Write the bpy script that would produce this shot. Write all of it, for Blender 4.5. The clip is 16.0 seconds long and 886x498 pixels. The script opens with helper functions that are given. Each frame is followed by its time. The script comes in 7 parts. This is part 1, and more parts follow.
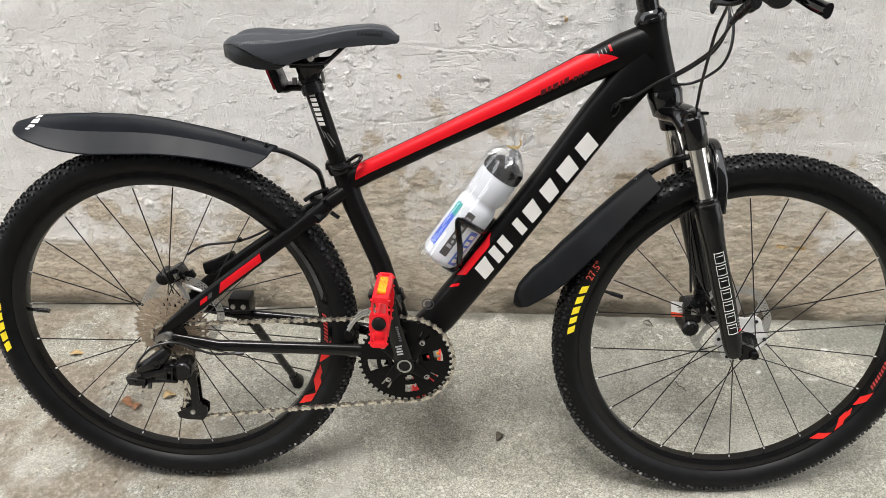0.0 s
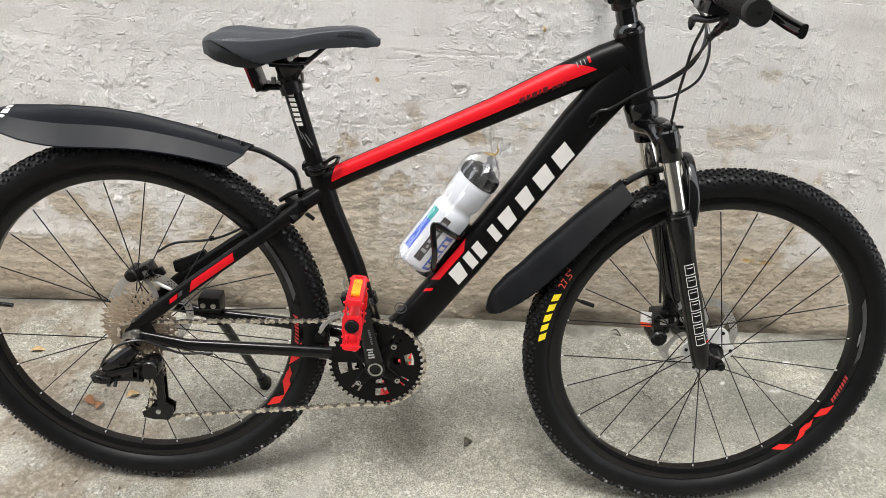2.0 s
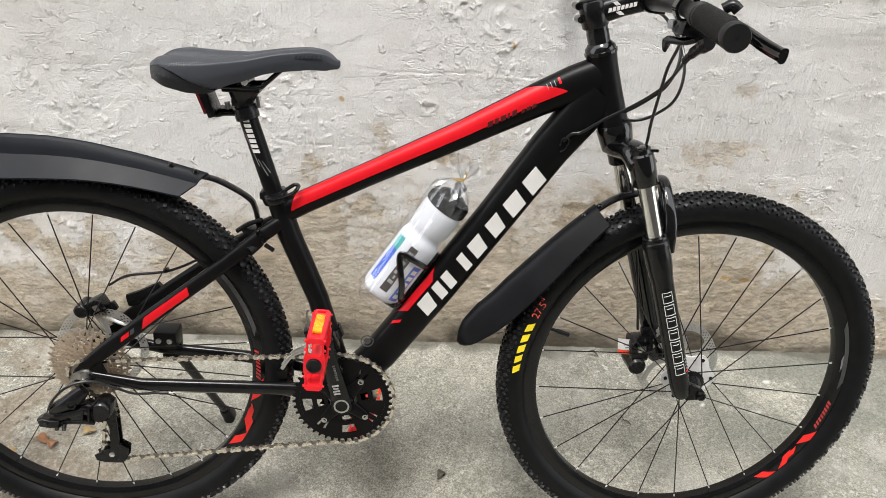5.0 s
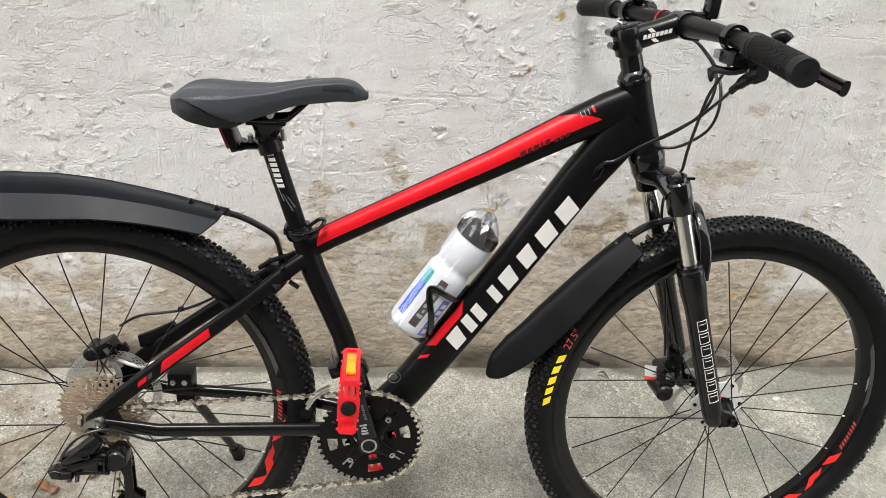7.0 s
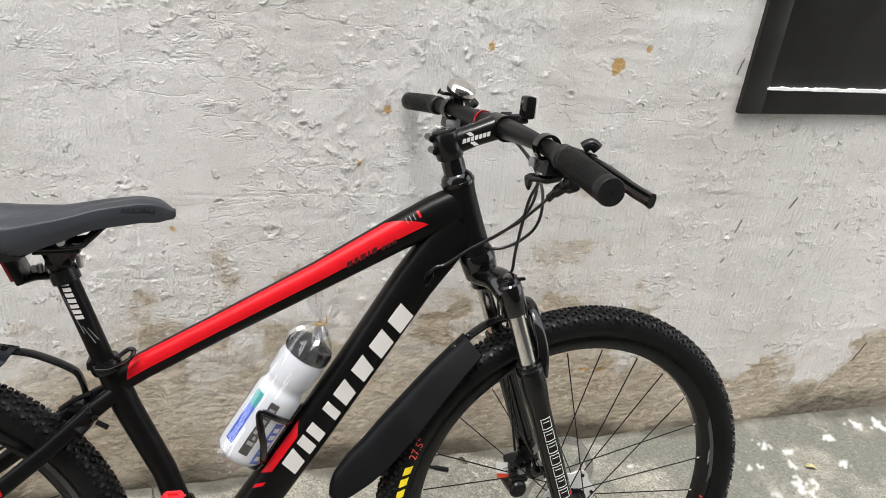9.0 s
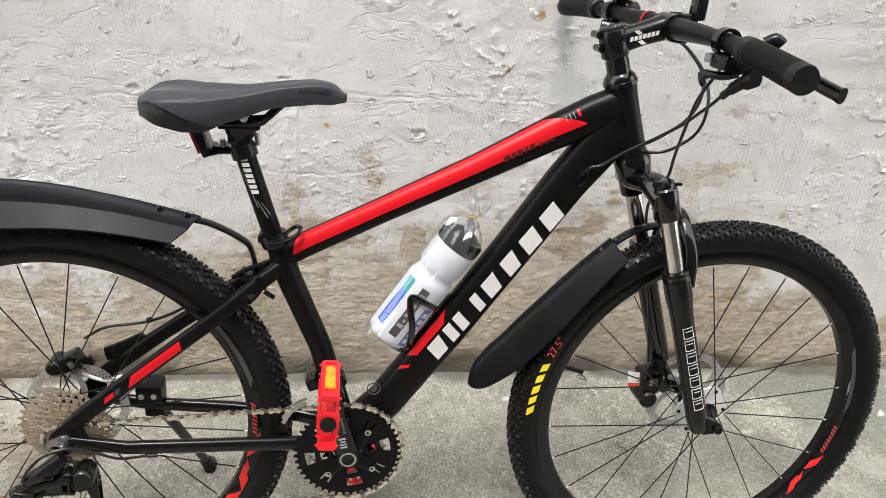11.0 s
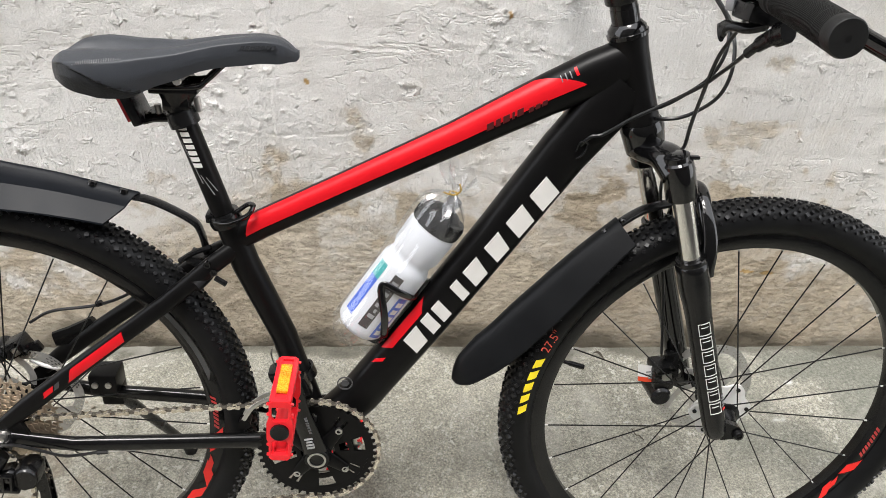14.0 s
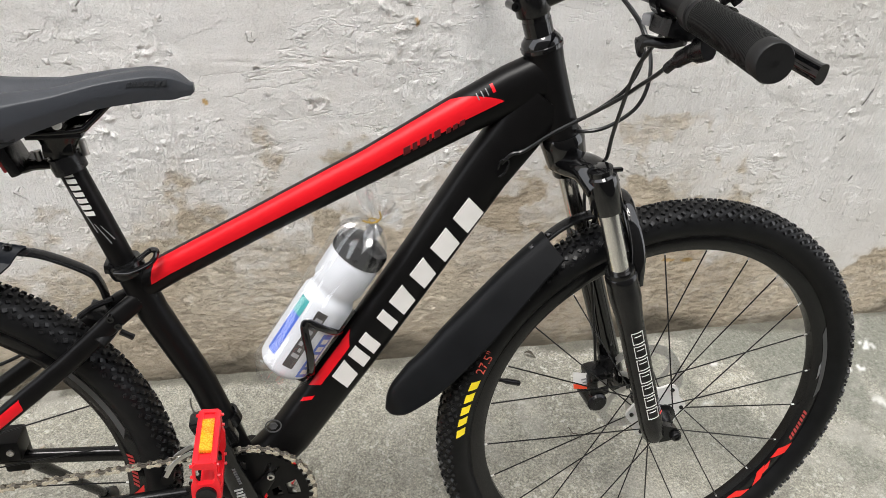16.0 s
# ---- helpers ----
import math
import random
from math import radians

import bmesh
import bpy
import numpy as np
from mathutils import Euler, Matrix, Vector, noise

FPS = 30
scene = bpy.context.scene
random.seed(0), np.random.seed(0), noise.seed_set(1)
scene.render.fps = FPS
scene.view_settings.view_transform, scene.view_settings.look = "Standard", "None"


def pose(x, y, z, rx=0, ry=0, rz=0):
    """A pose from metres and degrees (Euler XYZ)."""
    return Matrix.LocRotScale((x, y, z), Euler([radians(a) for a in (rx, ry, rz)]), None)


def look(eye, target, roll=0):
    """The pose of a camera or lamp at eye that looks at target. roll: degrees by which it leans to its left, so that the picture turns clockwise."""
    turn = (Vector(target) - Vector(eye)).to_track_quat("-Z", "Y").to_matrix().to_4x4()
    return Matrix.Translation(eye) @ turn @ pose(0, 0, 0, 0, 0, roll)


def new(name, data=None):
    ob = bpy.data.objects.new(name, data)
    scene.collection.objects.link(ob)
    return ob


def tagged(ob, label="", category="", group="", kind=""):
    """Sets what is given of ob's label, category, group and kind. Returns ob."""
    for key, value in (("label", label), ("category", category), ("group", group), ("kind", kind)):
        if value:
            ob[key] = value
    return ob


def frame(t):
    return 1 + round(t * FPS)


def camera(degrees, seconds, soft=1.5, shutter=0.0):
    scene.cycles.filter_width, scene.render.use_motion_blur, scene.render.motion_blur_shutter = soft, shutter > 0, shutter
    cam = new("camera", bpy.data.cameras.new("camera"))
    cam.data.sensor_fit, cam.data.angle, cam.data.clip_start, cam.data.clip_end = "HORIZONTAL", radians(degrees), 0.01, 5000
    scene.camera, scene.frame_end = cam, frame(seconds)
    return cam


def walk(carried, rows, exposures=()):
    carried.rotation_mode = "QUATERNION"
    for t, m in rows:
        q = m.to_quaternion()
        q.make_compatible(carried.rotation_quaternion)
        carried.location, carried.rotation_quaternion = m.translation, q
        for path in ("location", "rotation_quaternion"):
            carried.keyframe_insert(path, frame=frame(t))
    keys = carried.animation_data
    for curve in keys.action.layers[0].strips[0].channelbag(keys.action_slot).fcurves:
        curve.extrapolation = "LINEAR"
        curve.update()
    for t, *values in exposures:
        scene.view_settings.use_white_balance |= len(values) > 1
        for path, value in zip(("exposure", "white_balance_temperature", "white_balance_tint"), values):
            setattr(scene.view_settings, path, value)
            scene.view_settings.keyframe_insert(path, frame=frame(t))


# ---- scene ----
cam = camera(60.65, 16.0, soft=0.35)
# seconds, eye, yaw, pitch, lean
PATH = [
    (0.0, 0.0008, -1.0488, 1.2924, 1.82, -34.25, 0.23),
    (0.5, 0.0105, -1.0443, 1.2997, 0.71, -34.48, 0.56),
    (1.0, -0.0045, -1.0496, 1.2946, -0.64, -35.00, 1.54),
    (1.5, -0.0092, -1.0592, 1.2904, -1.23, -34.58, 3.02),
    (2.0, -0.0118, -1.0513, 1.2925, -1.13, -33.78, 3.49),
    (2.5, -0.0061, -1.0471, 1.2959, -0.65, -32.49, 2.68),
    (3.0, -0.0029, -1.0347, 1.2932, -1.18, -32.02, 2.83),
    (3.5, -0.0003, -1.0231, 1.2901, -1.81, -32.28, 3.14),
    (4.0, 0.0107, -1.0125, 1.2894, -2.87, -33.93, 3.81),
    (6.5, -0.0557, -0.9274, 1.3034, -3.23, -32.25, 3.56),
    (7.0, -0.0992, -0.9178, 1.3027, -6.19, -32.57, 4.16),
    (7.5, -0.0895, -0.8796, 1.2932, -9.62, -31.96, 4.84),
    (8.0, -0.0897, -0.8674, 1.3028, -12.85, -30.66, 5.41),
    (8.5, -0.0294, -0.8321, 1.3509, -16.63, -28.43, 5.51),
    (9.0, -0.0324, -0.8336, 1.3537, -17.30, -27.67, 5.89),
    (9.5, -0.0825, -0.8551, 1.3153, -13.80, -29.27, 5.94),
    (10.0, -0.1137, -0.8742, 1.3083, -10.95, -30.81, 5.72),
    (12.5, -0.1206, -0.8683, 1.2718, -8.39, -35.19, 5.41),
    (13.0, -0.1277, -0.8622, 1.2675, -7.41, -36.06, 5.06),
    (13.5, -0.0822, -0.7860, 1.2698, -5.98, -36.80, 4.40),
    (14.0, -0.0019, -0.7199, 1.2620, -5.33, -37.40, 3.77),
    (14.5, -0.0087, -0.6961, 1.2614, -5.95, -37.79, 3.18),
    (15.0, -0.0638, -0.6672, 1.2518, -8.08, -37.91, 3.06),
    (15.5, -0.0484, -0.6509, 1.2655, -10.98, -37.97, 3.46),
    (16.0, -0.0009, -0.6467, 1.2788, -13.14, -38.27, 4.16),
]


def eye_pose(x, y, z, yaw, pitch, lean):
    ahead = Vector((-math.sin(radians(yaw)) * math.cos(radians(pitch)), math.cos(radians(yaw)) * math.cos(radians(pitch)), math.sin(radians(pitch))))
    return look((x, y, z), Vector((x, y, z)) + ahead, lean)


walk(cam, [(t, eye_pose(*r)) for t, *r in PATH], exposures=[(0.0, 0.08), (4.0, 0.13), (6.5, 0.15), (8.0, 0.06), (9.0, -0.04), (10.0, 0.08), (12.5, 0.15), (14.5, 0.12), (16.0, 0.05)])

# ---- light: bright overcast sky over a yard narrowed by an unseen added wall ----
world = bpy.data.worlds.new("overcast_sky")
scene.world = world
world.use_nodes = True
wn, wl = world.node_tree.nodes, world.node_tree.links
sky = wn.new("ShaderNodeTexSky")
sky.sky_type, sky.sun_disc = "NISHITA", False
sky.sun_elevation, sky.sun_rotation = radians(73), radians(214)
sky.air_density, sky.dust_density = 1.0, 4.0
haze = wn.new("ShaderNodeMix")
haze.data_type = "RGBA"
haze.inputs[0].default_value = 0.8
haze.inputs[7].default_value = (9.0, 9.1, 9.3, 1)
wl.new(sky.outputs[0], haze.inputs[6])
wl.new(haze.outputs[2], wn["Background"].inputs[0])
wn["Background"].inputs[1].default_value = 0.335
sun_data = bpy.data.lights.new("sun", "SUN")
sun_data.energy, sun_data.angle, sun_data.color = 3.2, radians(20), (1.0, 0.97, 0.93)
sun = new("sun", sun_data)
sun.matrix_world = look((-1.0, -1.5, 6.0), (0, 0, 0))

# ---- materials ----


def material(name, colour, rough=0.5, metal=0.0, vary=0.0, scale=40.0, bump=0.0, bump_scale=200.0, coat=0.0, spec=0.5):
    """A surface whose colour and roughness vary a little at two scales, with fine relief."""
    m = bpy.data.materials.new(name)
    m.use_nodes = True
    nt = m.node_tree
    b = nt.nodes["Principled BSDF"]
    b.inputs["Base Color"].default_value = (*colour, 1)
    b.inputs["Roughness"].default_value = rough
    b.inputs["Metallic"].default_value = metal
    b.inputs["Coat Weight"].default_value = coat
    b.inputs["Specular IOR Level"].default_value = spec
    if vary or bump:
        co = nt.nodes.new("ShaderNodeTexCoord")
    if vary:
        big, fine = nt.nodes.new("ShaderNodeTexNoise"), nt.nodes.new("ShaderNodeTexNoise")
        big.inputs["Scale"].default_value, big.inputs["Detail"].default_value = scale * 0.15, 4
        fine.inputs["Scale"].default_value, fine.inputs["Detail"].default_value = scale, 6
        add = nt.nodes.new("ShaderNodeMath")
        add.operation = "ADD"
        ramp = nt.nodes.new("ShaderNodeMapRange")
        ramp.inputs["From Min"].default_value, ramp.inputs["From Max"].default_value = 0.7, 1.3
        mix = nt.nodes.new("ShaderNodeMix")
        mix.data_type = "RGBA"
        mix.inputs[6].default_value = (*[c * (1 - vary) for c in colour], 1)
        mix.inputs[7].default_value = (*[min(1, c * (1 + vary) + 0.004 * vary) for c in colour], 1)
        for tex in (big, fine):
            nt.links.new(co.outputs["Object"], tex.inputs["Vector"])
        nt.links.new(big.outputs[0], add.inputs[0])
        nt.links.new(fine.outputs[0], add.inputs[1])
        nt.links.new(add.outputs[0], ramp.inputs[0])
        nt.links.new(ramp.outputs[0], mix.inputs[0])
        nt.links.new(mix.outputs[2], b.inputs["Base Color"])
        rr = nt.nodes.new("ShaderNodeMapRange")
        rr.inputs["To Min"].default_value, rr.inputs["To Max"].default_value = max(0.02, rough - 0.12 * vary - 0.03), min(1, rough + 0.2 * vary + 0.03)
        nt.links.new(fine.outputs[0], rr.inputs[0])
        nt.links.new(rr.outputs[0], b.inputs["Roughness"])
    if bump:
        tex, bp = nt.nodes.new("ShaderNodeTexNoise"), nt.nodes.new("ShaderNodeBump")
        tex.inputs["Scale"].default_value, tex.inputs["Detail"].default_value = bump_scale, 5
        bp.inputs["Strength"].default_value, bp.inputs["Distance"].default_value = bump, 0.002
        nt.links.new(co.outputs["Object"], tex.inputs["Vector"])
        nt.links.new(tex.outputs[0], bp.inputs["Height"])
        nt.links.new(bp.outputs[0], b.inputs["Normal"])
    return m


MATT_BLACK = material("matt_black_paint", (0.0038, 0.0036, 0.0037), 0.33, vary=0.15, scale=60, bump=0.03, bump_scale=900, spec=0.13)
GLOSS_BLACK = material("gloss_black_paint", (0.0028, 0.0028, 0.0031), 0.06, vary=0.1, scale=30, coat=0.1, spec=0.5)
SATIN_BLACK = material("satin_black_alloy", (0.0038, 0.0038, 0.0040), 0.20, vary=0.2, scale=60, bump=0.02, bump_scale=600, spec=0.34)
BLACK_PLASTIC = material("black_plastic", (0.0048, 0.0048, 0.0052), 0.25, vary=0.2, scale=50, bump=0.05, bump_scale=800, spec=0.32)
FRONT_GUARD = material("black_mudguard_plastic", (0.0040, 0.0043, 0.0049), 0.36, vary=0.2, scale=30, bump=0.04, bump_scale=700, spec=0.14)
MUDGUARD = material("mudguard_plastic", (0.0062, 0.0076, 0.0104), 0.42, vary=0.2, scale=30, bump=0.04, bump_scale=700, spec=0.13)
RUBBER = material("tyre_rubber", (0.0052, 0.0053, 0.0057), 0.42, vary=0.3, scale=40, bump=0.10, bump_scale=400, spec=0.13)
TREAD_RUBBER = material("tread_rubber", (0.0062, 0.0063, 0.0068), 0.34, vary=0.3, scale=40, bump=0.10, bump_scale=400, spec=0.34)
GRIP_RUBBER = material("grip_rubber", (0.0055, 0.0055, 0.0055), 0.45, vary=0.25, scale=60, bump=0.1, bump_scale=500, spec=0.3)
SADDLE_SKIN = material("saddle_vinyl", (0.030, 0.033, 0.039), 0.42, vary=0.12, scale=30, bump=0.2, bump_scale=900, spec=0.4)
SADDLE_DARK = material("saddle_side_vinyl", (0.011, 0.012, 0.014), 0.45, vary=0.15, scale=30, bump=0.5, bump_scale=500, spec=0.3)
RED_PAINT = material("red_paint", (0.54, 0.006, 0.012), 0.32, vary=0.06, scale=40, spec=0.3)
RED_PLASTIC = material("red_pedal_plastic", (0.72, 0.012, 0.02), 0.33, vary=0.08, scale=60, bump=0.05, bump_scale=500)
RED_DECAL = material("red_decal", (0.70, 0.018, 0.014), 0.4, vary=0.08, scale=60)
WHITE_DECAL = material("white_decal", (0.62, 0.605, 0.58), 0.35, vary=0.05, scale=40)
SILVER_DECAL = material("silver_decal", (0.55, 0.55, 0.55), 0.35, 0.3, vary=0.1, scale=60)
GREY_DECAL = material("grey_decal", (0.16, 0.16, 0.165), 0.4, vary=0.2, scale=90)
DULL_DECAL = material("dull_grey_decal", (0.05, 0.05, 0.052), 0.4, vary=0.2, scale=90)
DARK_DECAL = material("dark_decal", (0.07, 0.006, 0.007), 0.4, vary=0.1, scale=60)
DULL_RED = material("dull_red_print", (0.36, 0.03, 0.028), 0.5, vary=0.1, scale=80)
YELLOW_INK = material("yellow_tyre_ink", (0.85, 0.66, 0.015), 0.55, vary=0.1, scale=80)
RED_INK = material("red_tyre_ink", (0.62, 0.08, 0.05), 0.55, vary=0.1, scale=80)
DARK_NICKEL = material("dark_nickel", (0.15, 0.135, 0.115), 0.4, 0.6, vary=0.2, scale=120)
CHROME = material("polished_chrome", (0.72, 0.70, 0.67), 0.12, 1.0, vary=0.05, scale=40)
STEEL = material("bare_steel", (0.55, 0.54, 0.52), 0.30, 1.0, vary=0.15, scale=80)
ROTOR_STEEL = material("rotor_steel", (0.52, 0.51, 0.49), 0.35, 0.7, vary=0.15, scale=120)
NICKEL = material("nickel_chain", (0.70, 0.65, 0.56), 0.24, 0.95, vary=0.2, scale=120)
CASSETTE_STEEL = material("cassette_steel", (0.50, 0.42, 0.33), 0.36, 0.8, vary=0.2, scale=120)
ALLOY_WHITE = material("bright_alloy", (0.74, 0.73, 0.71), 0.38, 0.25, vary=0.08, scale=60)
SPOKE_BLACK = material("spoke_black", (0.003, 0.003, 0.0032), 0.35, spec=0.3)
CABLE_BLACK = material("cable_housing", (0.008, 0.008, 0.0085), 0.3)
AMBER = material("amber_reflector", (0.66, 0.25, 0.01), 0.25, vary=0.5, scale=500, bump=0.5, bump_scale=500)
RED_LENS = material("red_reflector", (0.22, 0.006, 0.008), 0.18, vary=0.2, scale=200, bump=0.3, bump_scale=500)
BOTTLE_WHITE = material("bottle_polythene", (0.62, 0.635, 0.67), 0.38, vary=0.03, scale=20)
BLUE_INK = material("blue_print", (0.035, 0.10, 0.50), 0.4, vary=0.15, scale=60)
TEAL_INK = material("teal_print", (0.02, 0.30, 0.30), 0.4, vary=0.15, scale=60)
BROWN_INK = material("dark_print", (0.028, 0.022, 0.020), 0.4, vary=0.2, scale=80)
PAPER = material("paper_tag", (0.80, 0.79, 0.77), 0.7, vary=0.05, scale=60)
ORANGE_RED = material("orange_red_print", (0.80, 0.07, 0.02), 0.6, vary=0.08, scale=60)
GREY_INK = material("grey_print", (0.28, 0.28, 0.28), 0.6)
GOLD_WIRE = material("gold_twist_tie", (0.55, 0.36, 0.08), 0.35, 0.5, vary=0.2, scale=200)
SHUTTER_BLACK = material("black_gloss_shutter_paint", (0.014, 0.0135, 0.013), 0.34, vary=0.35, scale=18, bump=0.12, bump_scale=60)
CHIPPED_WHITE = material("chipped_white_edge", (0.72, 0.72, 0.70), 0.6, vary=0.2, scale=80, bump=0.4, bump_scale=150)
UNSEEN_WALL_DARK = material("dark_unseen_wall", (0.09, 0.085, 0.08), 0.85, vary=0.4, scale=6, bump=0.4, bump_scale=60)
LEAF_YELLOW = material("dry_yellow_leaf", (0.50, 0.44, 0.20), 0.6, vary=0.3, scale=120)
LEAF_ORANGE = material("dry_orange_leaf", (0.26, 0.12, 0.055), 0.7, vary=0.4, scale=120)
LEAF_TAN = material("dry_tan_leaf", (0.40, 0.28, 0.13), 0.7, vary=0.3, scale=120)
LEAF_BROWN = material("dry_brown_leaf", (0.055, 0.045, 0.03), 0.7, vary=0.4, scale=120)
PEBBLE = material("pebble_stone", (0.28, 0.24, 0.19), 0.75, vary=0.4, scale=60, bump=0.4, bump_scale=200)


def film_material():
    """Thin clear plastic film: mostly see-through, with a glossy skin."""
    m = bpy.data.materials.new("clear_plastic_film")
    m.use_nodes = True
    nt = m.node_tree
    nt.nodes.remove(nt.nodes["Principled BSDF"])
    clear, gloss, haze_, mix, mix2 = (nt.nodes.new(k) for k in ("ShaderNodeBsdfTransparent", "ShaderNodeBsdfGlossy", "ShaderNodeBsdfDiffuse", "ShaderNodeMixShader", "ShaderNodeMixShader"))
    clear.inputs[0].default_value = (0.97, 0.975, 0.98, 1)
    gloss.inputs["Roughness"].default_value = 0.05
    haze_.inputs[0].default_value = (0.8, 0.8, 0.8, 1)
    mix2.inputs[0].default_value = 0.035
    mix.inputs[0].default_value = 0.10
    nt.links.new(clear.outputs[0], mix2.inputs[1])
    nt.links.new(haze_.outputs[0], mix2.inputs[2])
    nt.links.new(mix2.outputs[0], mix.inputs[1])
    nt.links.new(gloss.outputs[0], mix.inputs[2])
    nt.links.new(mix.outputs[0], nt.nodes["Material Output"].inputs[0])
    return m


FILM = film_material()


def wall_material():
    """Old white limewash over lumpy plaster; 'bare' tells where the wash has come off, 'chip' where ochre shows."""
    m = bpy.data.materials.new("limewashed_plaster")
    m.use_nodes = True
    nt = m.node_tree
    b = nt.nodes["Principled BSDF"]
    b.inputs["Roughness"].default_value = 0.85
    b.inputs["Specular IOR Level"].default_value = 0.25
    co = nt.nodes.new("ShaderNodeTexCoord")

    def tex(scale, detail, rough=0.55, stretch=None):
        t = nt.nodes.new("ShaderNodeTexNoise")
        t.inputs["Scale"].default_value, t.inputs["Detail"].default_value, t.inputs["Roughness"].default_value = scale, detail, rough
        if stretch:
            mp = nt.nodes.new("ShaderNodeMapping")
            mp.inputs["Scale"].default_value = stretch
            nt.links.new(co.outputs["Object"], mp.inputs[0])
            nt.links.new(mp.outputs[0], t.inputs["Vector"])
        else:
            nt.links.new(co.outputs["Object"], t.inputs["Vector"])
        return t.outputs[0]

    def ramp(src, stops):
        r = nt.nodes.new("ShaderNodeValToRGB")
        r.color_ramp.elements[0].position, r.color_ramp.elements[0].color = stops[0][0], (*stops[0][1], 1)
        r.color_ramp.elements[1].position, r.color_ramp.elements[1].color = stops[-1][0], (*stops[-1][1], 1)
        for p, c in stops[1:-1]:
            e = r.color_ramp.elements.new(p)
            e.color = (*c, 1)
        nt.links.new(src, r.inputs[0])
        return r.outputs[0]

    def mix(fac, a, c, blend="MIX"):
        x = nt.nodes.new("ShaderNodeMix")
        x.data_type, x.blend_type = "RGBA", blend
        for src, i in ((fac, 0), (a, 6), (c, 7)):
            if isinstance(src, float):
                x.inputs[i].default_value = src
            else:
                nt.links.new(src, x.inputs[i])
        return x.outputs[2]

    def attr(name):
        a = nt.nodes.new("ShaderNodeAttribute")
        a.attribute_name = name
        return a.outputs["Fac"]

    paint = ramp(tex(2.2, 8, 0.62), [(0.3, (0.655, 0.63, 0.595)), (0.5, (0.785, 0.766, 0.742)), (0.7, (0.835, 0.822, 0.805))])
    streak = ramp(tex(9, 6, 0.6, (1.0, 1.0, 0.16)), [(0.35, (0.92, 0.915, 0.90)), (0.6, (1, 1, 1))])
    paint = mix(0.5, paint, streak, "MULTIPLY")
    stone = ramp(tex(80, 9, 0.75, (0.55, 1.0, 1.25)), [(0.28, (0.30, 0.25, 0.185)), (0.42, (0.60, 0.535, 0.44)), (0.56, (0.71, 0.645, 0.545)), (0.74, (0.86, 0.81, 0.72))])
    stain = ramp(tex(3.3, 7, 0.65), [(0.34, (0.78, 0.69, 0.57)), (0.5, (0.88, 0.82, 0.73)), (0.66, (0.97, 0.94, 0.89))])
    stone = mix(0.7, stone, stain, "MULTIPLY")
    # the wash breaks off along ragged little edges
    edge = nt.nodes.new("ShaderNodeMath")
    edge.operation = "MULTIPLY_ADD"
    nt.links.new(tex(40, 9, 0.72), edge.inputs[0])
    edge.inputs[1].default_value = 0.9
    nt.links.new(attr("bare"), edge.inputs[2])
    flake = nt.nodes.new("ShaderNodeMapRange")
    flake.inputs[1].default_value, flake.inputs[2].default_value = 0.74, 1.16
    nt.links.new(edge.outputs[0], flake.inputs[0])
    bare_at = flake.outputs[0]
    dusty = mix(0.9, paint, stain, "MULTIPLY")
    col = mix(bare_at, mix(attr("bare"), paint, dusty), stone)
    speck = ramp(tex(420, 4, 0.8), [(0.32, (0.74, 0.73, 0.71)), (0.5, (1.0, 1.0, 1.0)), (0.70, (1.1, 1.1, 1.1))])
    col = mix(0.8, col, speck, "MULTIPLY")
    blot = ramp(tex(60, 8, 0.75), [(0.30, (0.80, 0.785, 0.75)), (0.44, (1.0, 1.0, 1.0))])
    col = mix(0.25, col, blot, "MULTIPLY")
    damp = ramp(tex(7, 8, 0.65), [(0.3, (0.055, 0.046, 0.034)), (0.75, (0.19, 0.165, 0.125))])
    col = mix(attr("damp"), col, damp)
    ochre = ramp(tex(60, 5), [(0.3, (0.46, 0.29, 0.11)), (0.7, (0.62, 0.43, 0.20))])
    col = mix(attr("chip"), col, ochre)
    ink = ramp(tex(60, 3), [(0.3, (0.02, 0.02, 0.02)), (0.7, (0.05, 0.05, 0.05))])
    col = mix(attr("tar"), col, ink)
    nt.links.new(col, b.inputs["Base Color"])

    def calc(op, a, c):
        x = nt.nodes.new("ShaderNodeMath")
        x.operation = op
        for k, src in enumerate((a, c)):
            if isinstance(src, (int, float)):
                x.inputs[k].default_value = src
            else:
                nt.links.new(src, x.inputs[k])
        return x.outputs[0]

    def span(src, lo, hi, to=1.0, start=0.0):
        x = nt.nodes.new("ShaderNodeMapRange")
        x.interpolation_type = "SMOOTHSTEP"
        for k, v in enumerate((lo, hi, start, to)):
            x.inputs[k + 1].default_value = v
        nt.links.new(src, x.inputs[0])
        return x.outputs[0]

    # relief in metres: grain, upright brush strokes, crumbs, flaked edges of the wash, hairline cracks, bare stone
    high = calc("MULTIPLY", tex(300, 6, 0.75), 0.0020)
    brush = calc("MULTIPLY", tex(130, 5, 0.65, (1.0, 1.0, 0.07)), span(tex(4.5, 3), 0.38, 0.62, 0.0050))
    crumbs = calc("MULTIPLY", span(tex(48, 4, 0.55), 0.50, 0.70), span(tex(5.5, 5, 0.65), 0.45, 0.62, 0.0032))
    knobs = calc("MULTIPLY", span(tex(36, 3, 0.5), 0.67, 0.73), 0.0034)
    flakes = calc("ADD", span(tex(6.0, 8, 0.62), 0.480, 0.515, 0.0010), span(tex(13, 9, 0.66), 0.60, 0.63, 0.0006))
    crack = span(calc("ABSOLUTE", calc("SUBTRACT", tex(2.6, 7, 0.6, (0.45, 1.0, 1.5)), 0.5), 0.0), 0.0, 0.005, 0.0, -0.0012)
